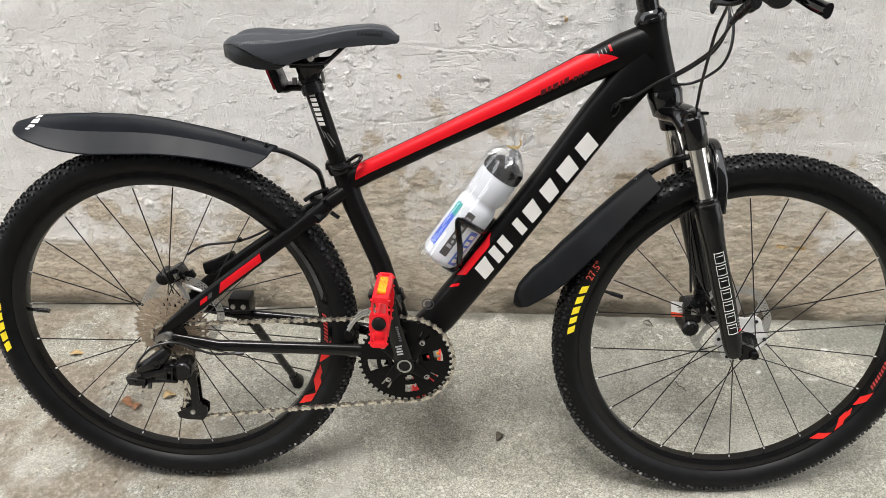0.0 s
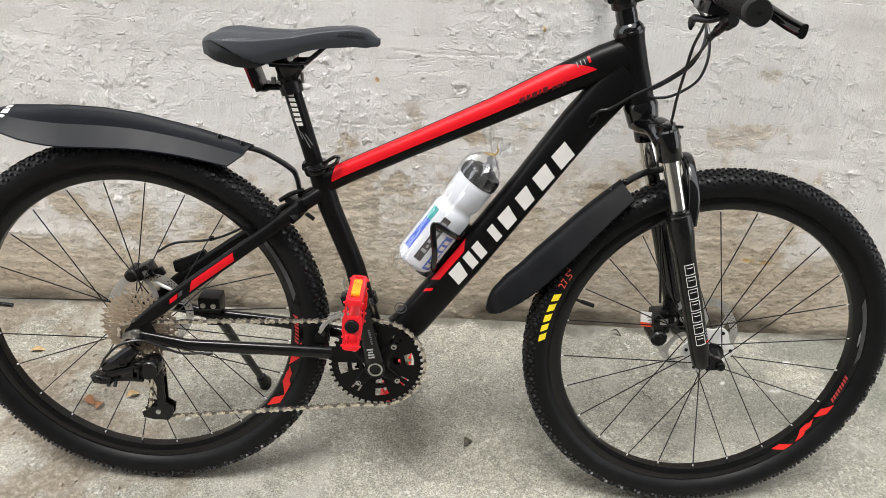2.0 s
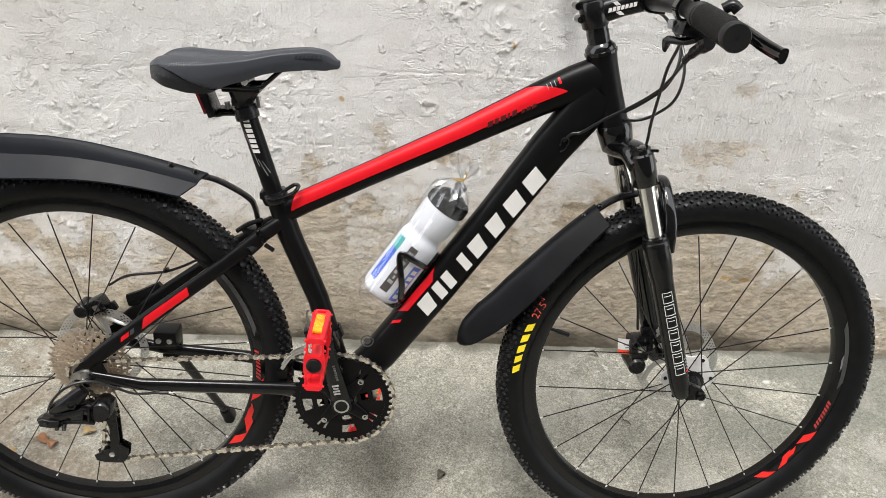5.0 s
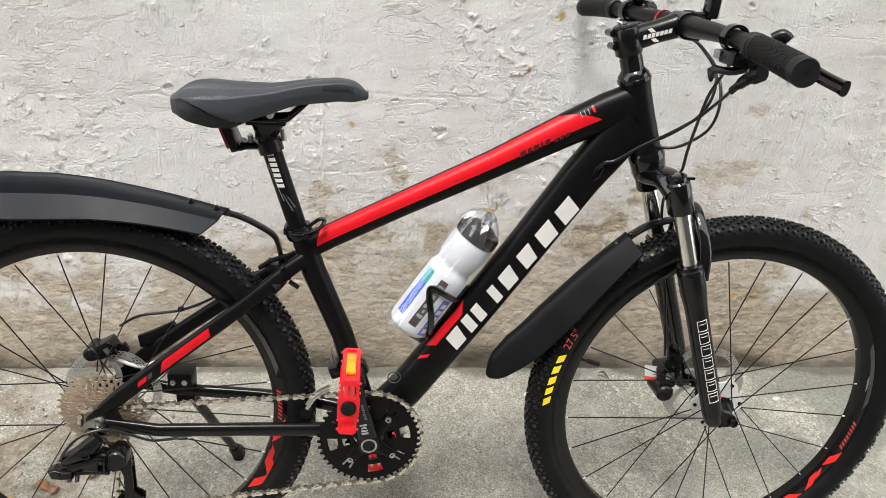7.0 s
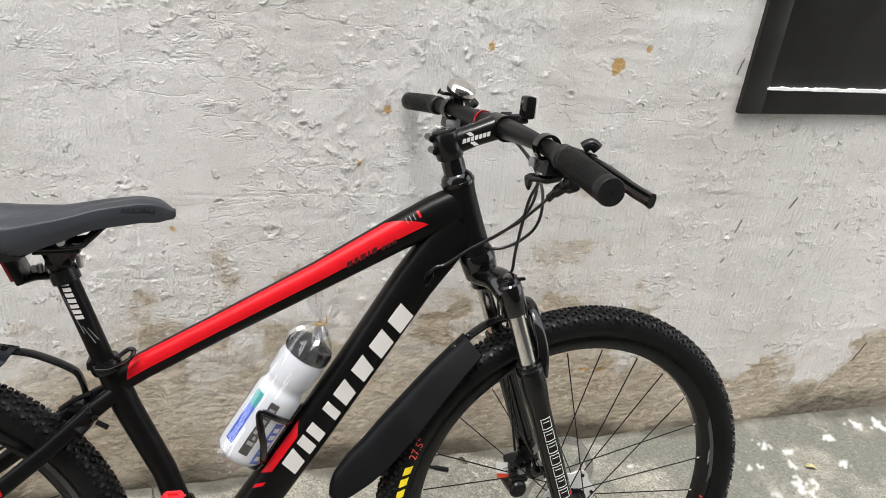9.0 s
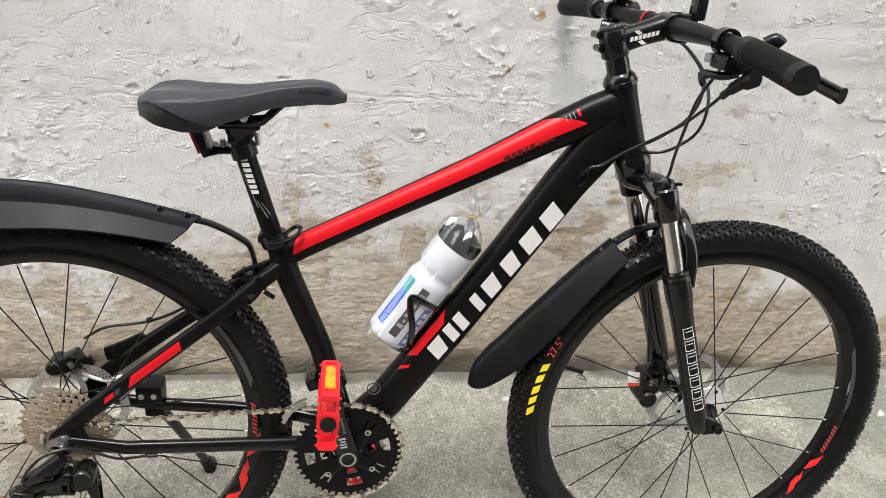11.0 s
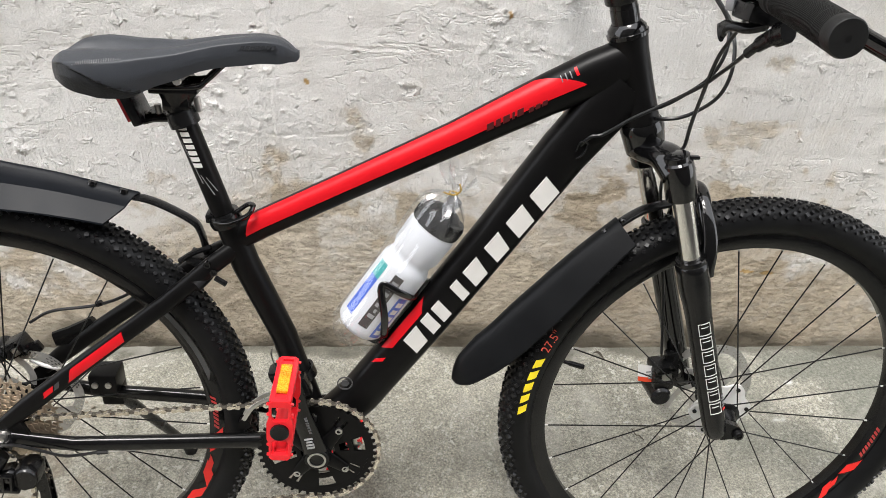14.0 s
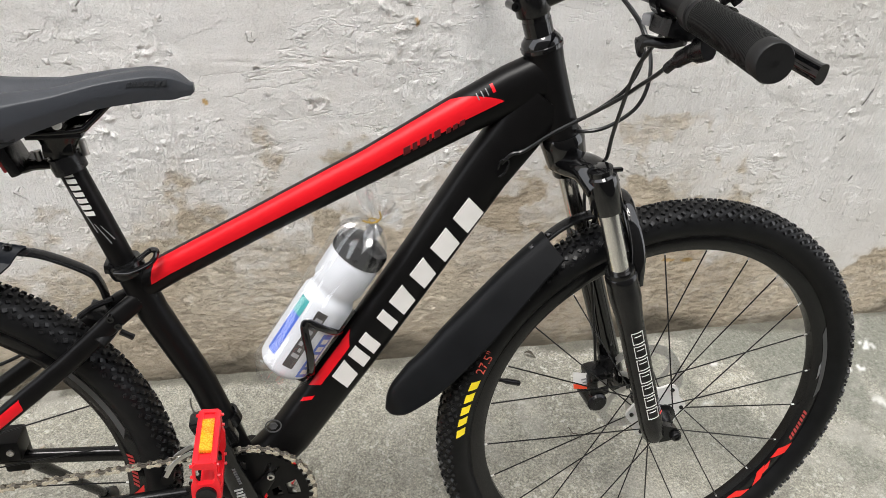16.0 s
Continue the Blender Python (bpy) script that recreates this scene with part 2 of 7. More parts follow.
    wash = calc("ADD", calc("ADD", brush, crumbs), calc("ADD", calc("ADD", flakes, knobs), crack))
    ridge = calc("MULTIPLY", calc("ABSOLUTE", calc("SUBTRACT", tex(85, 8, 0.7, (0.6, 1.0, 1.2)), 0.5), 0.0), 0.0080)
    layer = calc("ADD", span(tex(20, 9, 0.68, (0.6, 1.0, 1.3)), 0.485, 0.505, 0.0036), span(tex(60, 8, 0.66, (0.7, 1.0, 1.3)), 0.54, 0.57, 0.0030))
    stony = calc("MULTIPLY", calc("ADD", ridge, layer), bare_at)
    high = calc("ADD", calc("ADD", high, stony), calc("MULTIPLY", wash, span(bare_at, 0.2, 0.9, 0.25, 1.0)))
    bp = nt.nodes.new("ShaderNodeBump")
    bp.inputs["Strength"].default_value, bp.inputs["Distance"].default_value = 1.0, 1.0
    nt.links.new(high, bp.inputs["Height"])
    nt.links.new(bp.outputs[0], b.inputs["Normal"])
    return m


def floor_material():
    """Worn grey-green concrete with pale paint spots, pits and brown grit."""
    m = bpy.data.materials.new("worn_concrete")
    m.use_nodes = True
    nt = m.node_tree
    b = nt.nodes["Principled BSDF"]
    b.inputs["Roughness"].default_value = 0.75
    co = nt.nodes.new("ShaderNodeTexCoord")

    def tex(scale, detail, rough=0.55):
        t = nt.nodes.new("ShaderNodeTexNoise")
        t.inputs["Scale"].default_value, t.inputs["Detail"].default_value, t.inputs["Roughness"].default_value = scale, detail, rough
        nt.links.new(co.outputs["Object"], t.inputs["Vector"])
        return t.outputs[0]

    def ramp(src, stops):
        r = nt.nodes.new("ShaderNodeValToRGB")
        r.color_ramp.elements[0].position, r.color_ramp.elements[0].color = stops[0][0], (*stops[0][1], 1)
        r.color_ramp.elements[1].position, r.color_ramp.elements[1].color = stops[-1][0], (*stops[-1][1], 1)
        for p, c in stops[1:-1]:
            e = r.color_ramp.elements.new(p)
            e.color = (*c, 1)
        nt.links.new(src, r.inputs[0])
        return r.outputs[0]

    def mix(fac, a, c, blend="MIX"):
        x = nt.nodes.new("ShaderNodeMix")
        x.data_type, x.blend_type = "RGBA", blend
        for src, i in ((fac, 0), (a, 6), (c, 7)):
            if isinstance(src, float):
                x.inputs[i].default_value = src
            else:
                nt.links.new(src, x.inputs[i])
        return x.outputs[2]

    def attr(name):
        a = nt.nodes.new("ShaderNodeAttribute")
        a.attribute_name = name
        return a.outputs["Fac"]

    base = ramp(tex(2.6, 8, 0.6), [(0.30, (0.185, 0.181, 0.150)), (0.5, (0.255, 0.248, 0.210)), (0.70, (0.330, 0.320, 0.276))])
    grain = ramp(tex(240, 5, 0.8), [(0.3, (0.28, 0.28, 0.26)), (0.5, (1.0, 1.0, 1.0)), (0.70, (2.0, 1.96, 1.88))])
    col = mix(0.95, base, grain, "MULTIPLY")
    blotch = ramp(tex(30, 9, 0.75), [(0.34, (0.50, 0.50, 0.475)), (0.5, (1, 1, 1)), (0.66, (1.42, 1.40, 1.35))])
    col = mix(0.55, col, blotch, "MULTIPLY")
    flecks = ramp(tex(85, 7, 0.68), [(0.565, (0, 0, 0)), (0.60, (0.85, 0.85, 0.85))])
    zone = ramp(tex(3.4, 6, 0.65), [(0.40, (0.25, 0.25, 0.25)), (0.56, (1, 1, 1))])
    scuff = mix(1.0, flecks, zone, "MULTIPLY")
    pale = ramp(tex(40, 6), [(0.3, (0.36, 0.345, 0.30)), (0.7, (0.60, 0.585, 0.54))])
    col = mix(scuff, col, pale)
    v = nt.nodes.new("ShaderNodeTexVoronoi")
    v.inputs["Scale"].default_value = 170
    nt.links.new(co.outputs["Object"], v.inputs["Vector"])
    dots = ramp(v.outputs["Distance"], [(0.10, (0.7, 0.7, 0.7)), (0.2, (0, 0, 0))])
    gate = ramp(tex(9, 5, 0.7), [(0.44, (0, 0, 0)), (0.60, (1, 1, 1))])
    spot = mix(1.0, dots, gate, "MULTIPLY")
    white = ramp(tex(30, 2), [(0.3, (0.55, 0.55, 0.53)), (0.7, (0.68, 0.68, 0.66))])
    col = mix(spot, col, white)
    mossy = ramp(tex(120, 7, 0.78), [(0.3, (0.07, 0.076, 0.060)), (0.5, (0.15, 0.155, 0.128)), (0.62, (0.21, 0.212, 0.182)), (0.72, (0.48, 0.475, 0.43))])
    col = mix(attr("moss"), col, mossy)
    grit = ramp(tex(75, 6, 0.7), [(0.3, (0.075, 0.056, 0.036)), (0.5, (0.16, 0.128, 0.09)), (0.72, (0.36, 0.32, 0.26))])
    col = mix(attr("grit"), col, grit)
    # darker brown tone in a ragged strip along the foot of the wall
    seam_tone = ramp(tex(24, 7, 0.7), [(0.3, (0.05, 0.048, 0.036)), (0.7, (0.13, 0.122, 0.095))])
    col = mix(attr("seam"), col, seam_tone)
    col = mix(attr("paint"), col, white)
    dust = ramp(tex(20, 6, 0.65), [(0.3, (0.30, 0.285, 0.25)), (0.7, (0.42, 0.41, 0.37))])
    col = mix(attr("dust"), col, dust)
    nt.links.new(col, b.inputs["Base Color"])
    bp = nt.nodes.new("ShaderNodeBump")
    bp.inputs["Strength"].default_value, bp.inputs["Distance"].default_value = 0.9, 0.004
    nt.links.new(tex(190, 9, 0.75), bp.inputs["Height"])
    nt.links.new(bp.outputs[0], b.inputs["Normal"])
    return m


WALL_MAT, FLOOR_MAT = wall_material(), floor_material()

# ---- mesh helpers ----


def grain(x, y, cell, seed):
    """Smooth value noise, -1 to 1, over arrays x and y."""
    rs = np.random.RandomState(seed)
    table = rs.rand(256, 256) * 2 - 1
    gx, gy = x / cell, y / cell
    ix, iy = np.floor(gx).astype(int), np.floor(gy).astype(int)
    fx, fy = gx - ix, gy - iy
    fx, fy = fx * fx * (3 - 2 * fx), fy * fy * (3 - 2 * fy)
    t = lambda a, c: table[a % 256, c % 256]
    return (t(ix, iy) * (1 - fx) + t(ix + 1, iy) * fx) * (1 - fy) + (t(ix, iy + 1) * (1 - fx) + t(ix + 1, iy + 1) * fx) * fy


def layers(x, y, cell, seed, n=4, fall=0.55):
    return sum(grain(x, y, cell / 2**k, seed + k) * fall**k for k in range(n))


def step(x, a, c):
    t = np.clip((x - a) / (c - a), 0, 1)
    return t * t * (3 - 2 * t)


def axis_steps(lo, a, c, hi, fine, coarse):
    """Coarse steps from lo to a, fine ones from a to c, coarse ones to hi."""
    return np.concatenate([np.arange(lo, a, coarse), np.arange(a, c, fine), np.arange(c, hi + coarse / 2, coarse)])


def sheet(name, xs, ys, place, masks, mat):
    """A grid over xs and ys; place(x, y) gives points, masks the named values per point."""
    gx, gy = np.meshgrid(xs, ys, indexing="ij")
    pts = place(gx, gy).reshape(-1, 3)
    nx, ny = len(xs), len(ys)
    i = np.arange(nx * ny).reshape(nx, ny)
    quads = np.stack([i[:-1, :-1], i[1:, :-1], i[1:, 1:], i[:-1, 1:]], -1).reshape(-1, 4)
    me = bpy.data.meshes.new(name)
    me.from_pydata(pts.tolist(), [], quads.tolist())
    for key, values in masks.items():
        a = me.attributes.new(key, "FLOAT", "POINT")
        a.data.foreach_set("value", np.asarray(values, np.float32).ravel())
    me.materials.append(mat)
    me.polygons.foreach_set("use_smooth", np.ones(len(quads), bool))
    return new(name, me)


def link_mesh(name, bm, mats, parent=None, label="", smooth=40):
    me = bpy.data.meshes.new(name)
    bmesh.ops.recalc_face_normals(bm, faces=bm.faces[:])
    bm.to_mesh(me)
    bm.free()
    for m in mats if isinstance(mats, (list, tuple)) else [mats]:
        me.materials.append(m)
    if smooth:
        me.polygons.foreach_set("use_smooth", np.ones(len(me.polygons), bool))
        me.set_sharp_from_angle(angle=radians(smooth))
    ob = new(name, me)
    ob.parent = parent
    if label:
        tagged(ob, label)
    return ob


def part(name, bm, mat, parent, label="", smooth=40):
    return link_mesh(name, bm, mat, parent, label, smooth)


def ring_faces(bm, a, c, mi=0):
    n = len(a)
    for k in range(n):
        f = bm.faces.new((a[k], a[(k + 1) % n], c[(k + 1) % n], c[k]))
        f.material_index = mi


def sweep(bm, pts, radii, seg=14, up=(0, 1, 0), caps=True, mi=0, power=1.0):
    """A tube along pts. radii: one number or (across, along up) a point; power under 1 squares the section off."""
    pts = [Vector(p) for p in pts]
    radii = [radii] * len(pts) if not isinstance(radii, list) else radii
    loops = []
    for k, p in enumerate(pts):
        d = (pts[min(k + 1, len(pts) - 1)] - pts[max(k - 1, 0)]).normalized()
        side = d.cross(Vector(up))
        if side.length < 1e-4:
            side = d.cross(Vector((1, 0, 0.01)))
        side.normalize()
        u = side.cross(d).normalized()
        ra, rb = radii[k] if isinstance(radii[k], tuple) else (radii[k], radii[k])
        loop = []
        for j in range(seg):
            c, s = math.cos(2 * math.pi * j / seg), math.sin(2 * math.pi * j / seg)
            c, s = math.copysign(abs(c) ** power, c), math.copysign(abs(s) ** power, s)
            loop.append(bm.verts.new(p + side * (ra * c) + u * (rb * s)))
        loops.append(loop)
    for a, c in zip(loops, loops[1:]):
        ring_faces(bm, a, c, mi)
    if caps:
        for lp in (loops[0], loops[-1]):
            bm.faces.new(lp).material_index = mi
    return bm


def curve_points(ctrl, n=24):
    """A smooth line through ctrl (Catmull-Rom)."""
    c = [Vector(p) for p in ctrl]
    c = [c[0] * 2 - c[1]] + c + [c[-1] * 2 - c[-2]]
    out = []
    spans = len(c) - 3
    for k in range(n + 1):
        s = min(k / n * spans, spans - 1e-6)
        i, t = int(s), s - int(s)
        a, b, d, e = c[i:i + 4]
        out.append(0.5 * ((2 * b) + (d - a) * t + (2 * a - 5 * b + 4 * d - e) * t**2 + (3 * b - a - 3 * d + e) * t**3))
    return out


def lathe(bm, centre, axis, profile, seg=40, mi=0, closed=False, start=0.0):
    """Turns (along axis, radius) pairs round the axis."""
    axis = Vector(axis).normalized()
    a = axis.orthogonal().normalized()
    if abs(axis.y) > 0.99:
        a = Vector((1, 0, 0))
    c = axis.cross(a)
    loops = []
    for h, r in profile:
        if r < 1e-6:
            loops.append([bm.verts.new(Vector(centre) + axis * h)])
        else:
            loops.append([bm.verts.new(Vector(centre) + axis * h + a * (r * math.cos(2 * math.pi * k / seg + start)) + c * (r * math.sin(2 * math.pi * k / seg + start))) for k in range(seg)])
    pairs = list(zip(loops, loops[1:])) + ([(loops[-1], loops[0])] if closed else [])
    for p, q in pairs:
        if len(p) == 1 or len(q) == 1:
            one, many = (p, q) if len(p) == 1 else (q, p)
            if len(many) > 1:
                for k in range(seg):
                    bm.faces.new((one[0], many[k], many[(k + 1) % seg])).material_index = mi
        else:
            ring_faces(bm, p, q, mi)
    return bm


def block(bm, centre, size, turn=None, bevel=0.0, mi=0):
    """A box with softened edges."""
    m = Matrix.Translation(centre) @ (turn.to_4x4() if turn else Matrix.Identity(4)) @ Matrix.Diagonal((*size, 1))
    made = bmesh.ops.create_cube(bm, size=1.0, matrix=m)
    faces = {f for v in made["verts"] for f in v.link_faces}
    for f in faces:
        f.material_index = mi
    if bevel:
        edges = list({e for v in made["verts"] for e in v.link_edges})
        out = bmesh.ops.bevel(bm, geom=edges, offset=bevel, segments=2, affect="EDGES", profile=0.6)
        for f in out["faces"]:
            f.material_index = mi
    return bm


def slab(bm, outline, y0, y1, mi=0, hole=None):
    """A plate in the bike's plane: outline of (x, z), from y0 to y1; hole: an inner outline with as many points."""
    a = [bm.verts.new((x, y0, z)) for x, z in outline]
    c = [bm.verts.new((x, y1, z)) for x, z in outline]
    ring_faces(bm, a, c, mi)
    if hole:
        e = [bm.verts.new((x, y0, z)) for x, z in hole]
        g = [bm.verts.new((x, y1, z)) for x, z in hole]
        ring_faces(bm, e, g, mi)
        ring_faces(bm, a, e, mi)
        ring_faces(bm, c, g, mi)
    else:
        bm.faces.new(a).material_index = mi
        bm.faces.new(c).material_index = mi
    return bm


def gear(teeth, r_root, r_tip, cx=0.0, cz=0.0, turn=0.0):
    pts = []
    for k in range(teeth):
        for f, r in ((0.0, r_root), (0.28, r_root), (0.42, r_tip), (0.62, r_tip), (0.76, r_root)):
            a = 2 * math.pi * (k + f) / teeth + turn
            pts.append((cx + r * math.cos(a), cz + r * math.sin(a)))
    return pts


def circle(r, n, cx=0.0, cz=0.0, turn=0.0):
    return [(cx + r * math.cos(2 * math.pi * k / n + turn), cz + r * math.sin(2 * math.pi * k / n + turn)) for k in range(n)]


def drawn_text(words, size):
    """The outline faces of a word in the built-in font: points (x, y) and faces."""
    cu = bpy.data.curves.new("lettering", "FONT")
    cu.body, cu.size, cu.align_x, cu.align_y, cu.resolution_u = words, size, "LEFT", "CENTER", 3
    ob = bpy.data.objects.new("lettering", cu)
    scene.collection.objects.link(ob)
    me = bpy.data.meshes.new_from_object(ob.evaluated_get(bpy.context.evaluated_depsgraph_get()))
    pts, faces = [tuple(v.co[:2]) for v in me.vertices], [tuple(p.vertices) for p in me.polygons]
    bpy.data.objects.remove(ob)
    bpy.data.curves.remove(cu)
    bpy.data.meshes.remove(me)
    return pts, faces


# ---- the yard: wall, floor, added unseen far wall ----
WALL_Y = 0.546


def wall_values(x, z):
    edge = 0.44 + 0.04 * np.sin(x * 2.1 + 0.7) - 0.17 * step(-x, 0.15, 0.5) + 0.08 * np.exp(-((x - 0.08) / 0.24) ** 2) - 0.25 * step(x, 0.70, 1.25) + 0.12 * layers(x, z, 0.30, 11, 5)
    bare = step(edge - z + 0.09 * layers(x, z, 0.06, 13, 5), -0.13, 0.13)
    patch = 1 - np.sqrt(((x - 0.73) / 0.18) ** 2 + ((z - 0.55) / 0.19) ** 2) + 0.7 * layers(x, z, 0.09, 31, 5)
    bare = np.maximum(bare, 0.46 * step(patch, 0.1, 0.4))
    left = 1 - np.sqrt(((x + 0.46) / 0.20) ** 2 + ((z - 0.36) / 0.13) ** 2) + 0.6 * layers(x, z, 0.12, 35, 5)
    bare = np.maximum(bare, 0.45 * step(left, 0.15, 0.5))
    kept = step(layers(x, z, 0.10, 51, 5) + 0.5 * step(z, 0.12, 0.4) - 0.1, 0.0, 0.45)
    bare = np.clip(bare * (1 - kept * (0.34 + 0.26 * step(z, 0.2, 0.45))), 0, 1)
    damp = step(0.055 + 0.05 * layers(x, z, 0.2, 71, 4) - z, -0.03, 0.05) * 0.75 + 0.20 * step(0.2 + 0.10 * layers(x, z, 0.2, 75, 4) - z, -0.05, 0.12) * step(1.0 - x, -0.2, 0.3)
    chip = np.zeros_like(x)
    for cx, cz, rx, rz in ((0.789, 1.037, 0.008, 0.012), (0.258, 0.909, 0.012, 0.009), (0.8, 0.235, 0.018, 0.007), (0.845, 0.231, 0.016, 0.006), (0.454, 1.031, 0.006, 0.016), (0.728, 1.001, 0.012, 0.021), (0.207, 0.795, 0.005, 0.008), (0.329, 0.614, 0.006, 0.005), (-0.148, 0.666, 0.006, 0.005)):
        d = 1 - np.sqrt(((x - cx) / rx) ** 2 + ((z - cz) / rz) ** 2) + 0.45 * layers(x, z, 0.012, 91, 2)
        chip = np.maximum(chip, step(d, 0.0, 0.2))
    tar = np.zeros_like(x)
    for x0, z0, x1, z1, w in ((1.124, 0.608, 1.133, 0.641, 0.0022), (1.642, 0.179, 1.668, 0.237, 0.003), (1.009, 0.99, 1.016, 1.022, 0.002), (1.257, 0.669, 1.271, 0.695, 0.003), (1.303, 0.535, 1.31, 0.551, 0.0025), (1.413, 0.607, 1.419, 0.623, 0.0025), (0.973, 0.942, 0.977, 0.949, 0.002), (1.109, 0.526, 1.115, 0.536, 0.002), (1.175, 0.422, 1.179, 0.433, 0.002), (1.35, 0.401, 1.354, 0.411, 0.0025)):
        t = np.clip(((x - x0) * (x1 - x0) + (z - z0) * (z1 - z0)) / ((x1 - x0) ** 2 + (z1 - z0) ** 2), 0, 1)
        tar = np.maximum(tar, step(0.6 * w - np.hypot(x - x0 - t * (x1 - x0), z - z0 - t * (z1 - z0)), -0.002, 0.001))
    return bare, damp, chip, tar


CRACKS = [[(-0.131, 0.737), (-0.066, 0.731), (0.018, 0.728), (0.116, 0.735), (0.195, 0.733), (0.324, 0.72)],
          [(-0.293, 0.56), (-0.239, 0.557), (-0.147, 0.552), (-0.084, 0.563), (-0.019, 0.575)],
          [(-0.268, 0.577), (-0.236, 0.561), (-0.191, 0.554), (-0.155, 0.559)],
          [(0.086, 0.76), (0.12, 0.763)],
          [(0.126, 1.033), (0.195, 1.029)],
          [(0.093, 0.952), (0.132, 0.95)],
          [(0.048, 0.973), (0.146, 0.97)],
          [(0.327, 1.075), (0.371, 1.065)],
          [(-0.605, 0.71), (-0.537, 0.718), (-0.449, 0.71)],
          [(-0.829, 0.631), (-0.741, 0.626)],
          [(0.542, 0.975), (0.592, 0.971)],
          [(0.875, 0.851), (0.976, 0.848)],
          [(1.001, 0.71), (1.123, 0.704)]]
DENTS = [(0.034, 0.654, 0.016), (-0.147, 0.58, 0.006), (-0.059, 0.723, 0.006), (0.099, 0.874, 0.008), (-0.047, 0.671, 0.006), (0.326, 0.85, 0.007), (-0.234, 0.76, 0.007), (0.632, 0.941, 0.009), (0.198, 0.8, 0.006), (-0.508, 0.73, 0.012), (-0.352, 0.611, 0.009), (0.877, 0.781, 0.008), (1.198, 0.862, 0.009)]


def wall_place(x, z):
    bare, damp, chip, tar = wall_values(x, z)
    soft = 0.0045 * layers(x, z, 0.6, 1, 2) + 0.0004 * layers(x, z, 0.05, 5, 3)
    lumps = 0.0045 * np.clip(layers(x, z, 0.016, 15, 3) - 0.58, 0, 1) * step(layers(x, z, 0.25, 17, 2), -0.1, 0.5)
    trowel = 0.0004 * layers(x * 0.22, z * 1.7, 0.05, 25, 3) + 0.0005 * layers(x * 1.5, z * 0.25, 0.03, 27, 3) * step(layers(x, z, 0.3, 29, 2), 0.0, 0.5)
    rough = 0.0011 * layers(x * 0.7, z, 0.018, 41, 3, 0.7) - 0.0010
    out = soft + (lumps + trowel) * (1 - bare) + rough * bare - 0.0006 * chip
    ragged = 0.0025 * layers(x, z, 0.03, 61, 3)
    for line in CRACKS:
        lx, lz = [p[0] for p in line], [p[1] for p in line]
        d = z - np.interp(x, lx, lz) - ragged
        ends = step(x, lx[0], lx[0] + 0.02) * step(-x, -lx[-1], -lx[-1] + 0.02)
        out = out + (np.exp(-((d + 0.0030) / 0.0024) ** 2) * 0.0003 - np.exp(-((d - 0.0012) / 0.0020) ** 2) * 0.0011) * ends
    # an upright ridge left by the trowel
    out = out + 0.0016 * np.exp(-((x + 0.208 + 0.4 * ragged) / 0.004) ** 2) * step(z, 0.40, 0.5)
    for cx, cz, r in DENTS:
        d = np.hypot(x - cx, (z - cz) * 1.3) / r + 0.35 * layers(x, z, 0.012, 81, 3)
        out = out + 0.0012 * np.exp(-((d - 1.1) / 0.3) ** 2) - 0.0022 * step(0.95 - d, 0, 0.5)
    inside = step(x, 1.036, 1.049) * step(2.09 - x, 0, 0.02) * step(z, 0.912, 0.925) * step(1.74 - z, 0, 0.02)
    return np.stack([x, WALL_Y - out * (1 - inside) + 0.06 * inside, z], -1)


xs, zs = axis_steps(-4.0, -1.0, 1.7, 5.0, 0.003, 0.25), axis_steps(-0.1, -0.02, 1.14, 3.0, 0.003, 0.2)
gx, gz = np.meshgrid(xs, zs, indexing="ij")
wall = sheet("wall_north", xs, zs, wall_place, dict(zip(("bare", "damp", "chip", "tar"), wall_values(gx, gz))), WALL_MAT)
tagged(wall, "old white limewashed plaster wall, worn bare and brown below", "wall", kind="structure")
bm = bmesh.new()
block(bm, (0.5, WALL_Y + 0.2, 1.45), (9.0, 0.3, 3.1))
tagged(link_mesh("wall_north_core", bm, WALL_MAT, smooth=0), "masonry core of the plastered wall", "wall", kind="structure")


def floor_values(x, y):
    grit = step(-0.54 - x + 0.25 * layers(x, y, 0.22, 101, 4) - 0.9 * np.maximum(0, y - 0.22), -0.1, 0.18) * step(layers(x, y, 0.09, 105, 5), -0.3, 0.5) * 0.8
    paint = np.zeros_like(x)
    for cx, cy, r in ((0.869, 0.324, 0.01), (0.926, 0.433, 0.009), (-0.532, 0.149, 0.008), (1.353, 0.292, 0.026), (1.253, 0.384, 0.023), (1.392, 0.421, 0.018), (1.327, 0.452, 0.016), (1.37, 0.361, 0.012), (1.255, 0.28, 0.016), (1.523, 0.355, 0.016), (1.679, 0.484, 0.02), (1.747, 0.465, 0.026), (1.55, 0.438, 0.016), (1.222, 0.321, 0.012), (0.286, 0.454, 0.007), (0.732, 0.343, 0.006)):
        d = 1 - np.hypot(x - cx, (y - cy)) / r + 1.3 * layers(x, y, 0.018, 111, 4)
        paint = np.maximum(paint, step(d, 0.35, 0.6))
    dust = 0.40 * step(layers(x, y, 0.3, 121, 5) + 0.6 * step(-x, -0.1, 0.6), 0.25, 0.9) * step(layers(x, y, 0.05, 125, 4), -0.2, 0.4)
    seam = step(y - 0.525 + 0.02 * layers(x, y, 0.1, 161, 4), -0.012, 0.012) * 0.85
    moss = 0.85 * step(x - 0.38 + 0.35 * layers(x, y, 0.5, 171, 4) - 1.2 * np.maximum(0, y - 0.30), 0.0, 0.7) * step(layers(x, y, 0.12, 175, 4), -0.8, 0.3)
    return grit, paint, dust, seam, moss


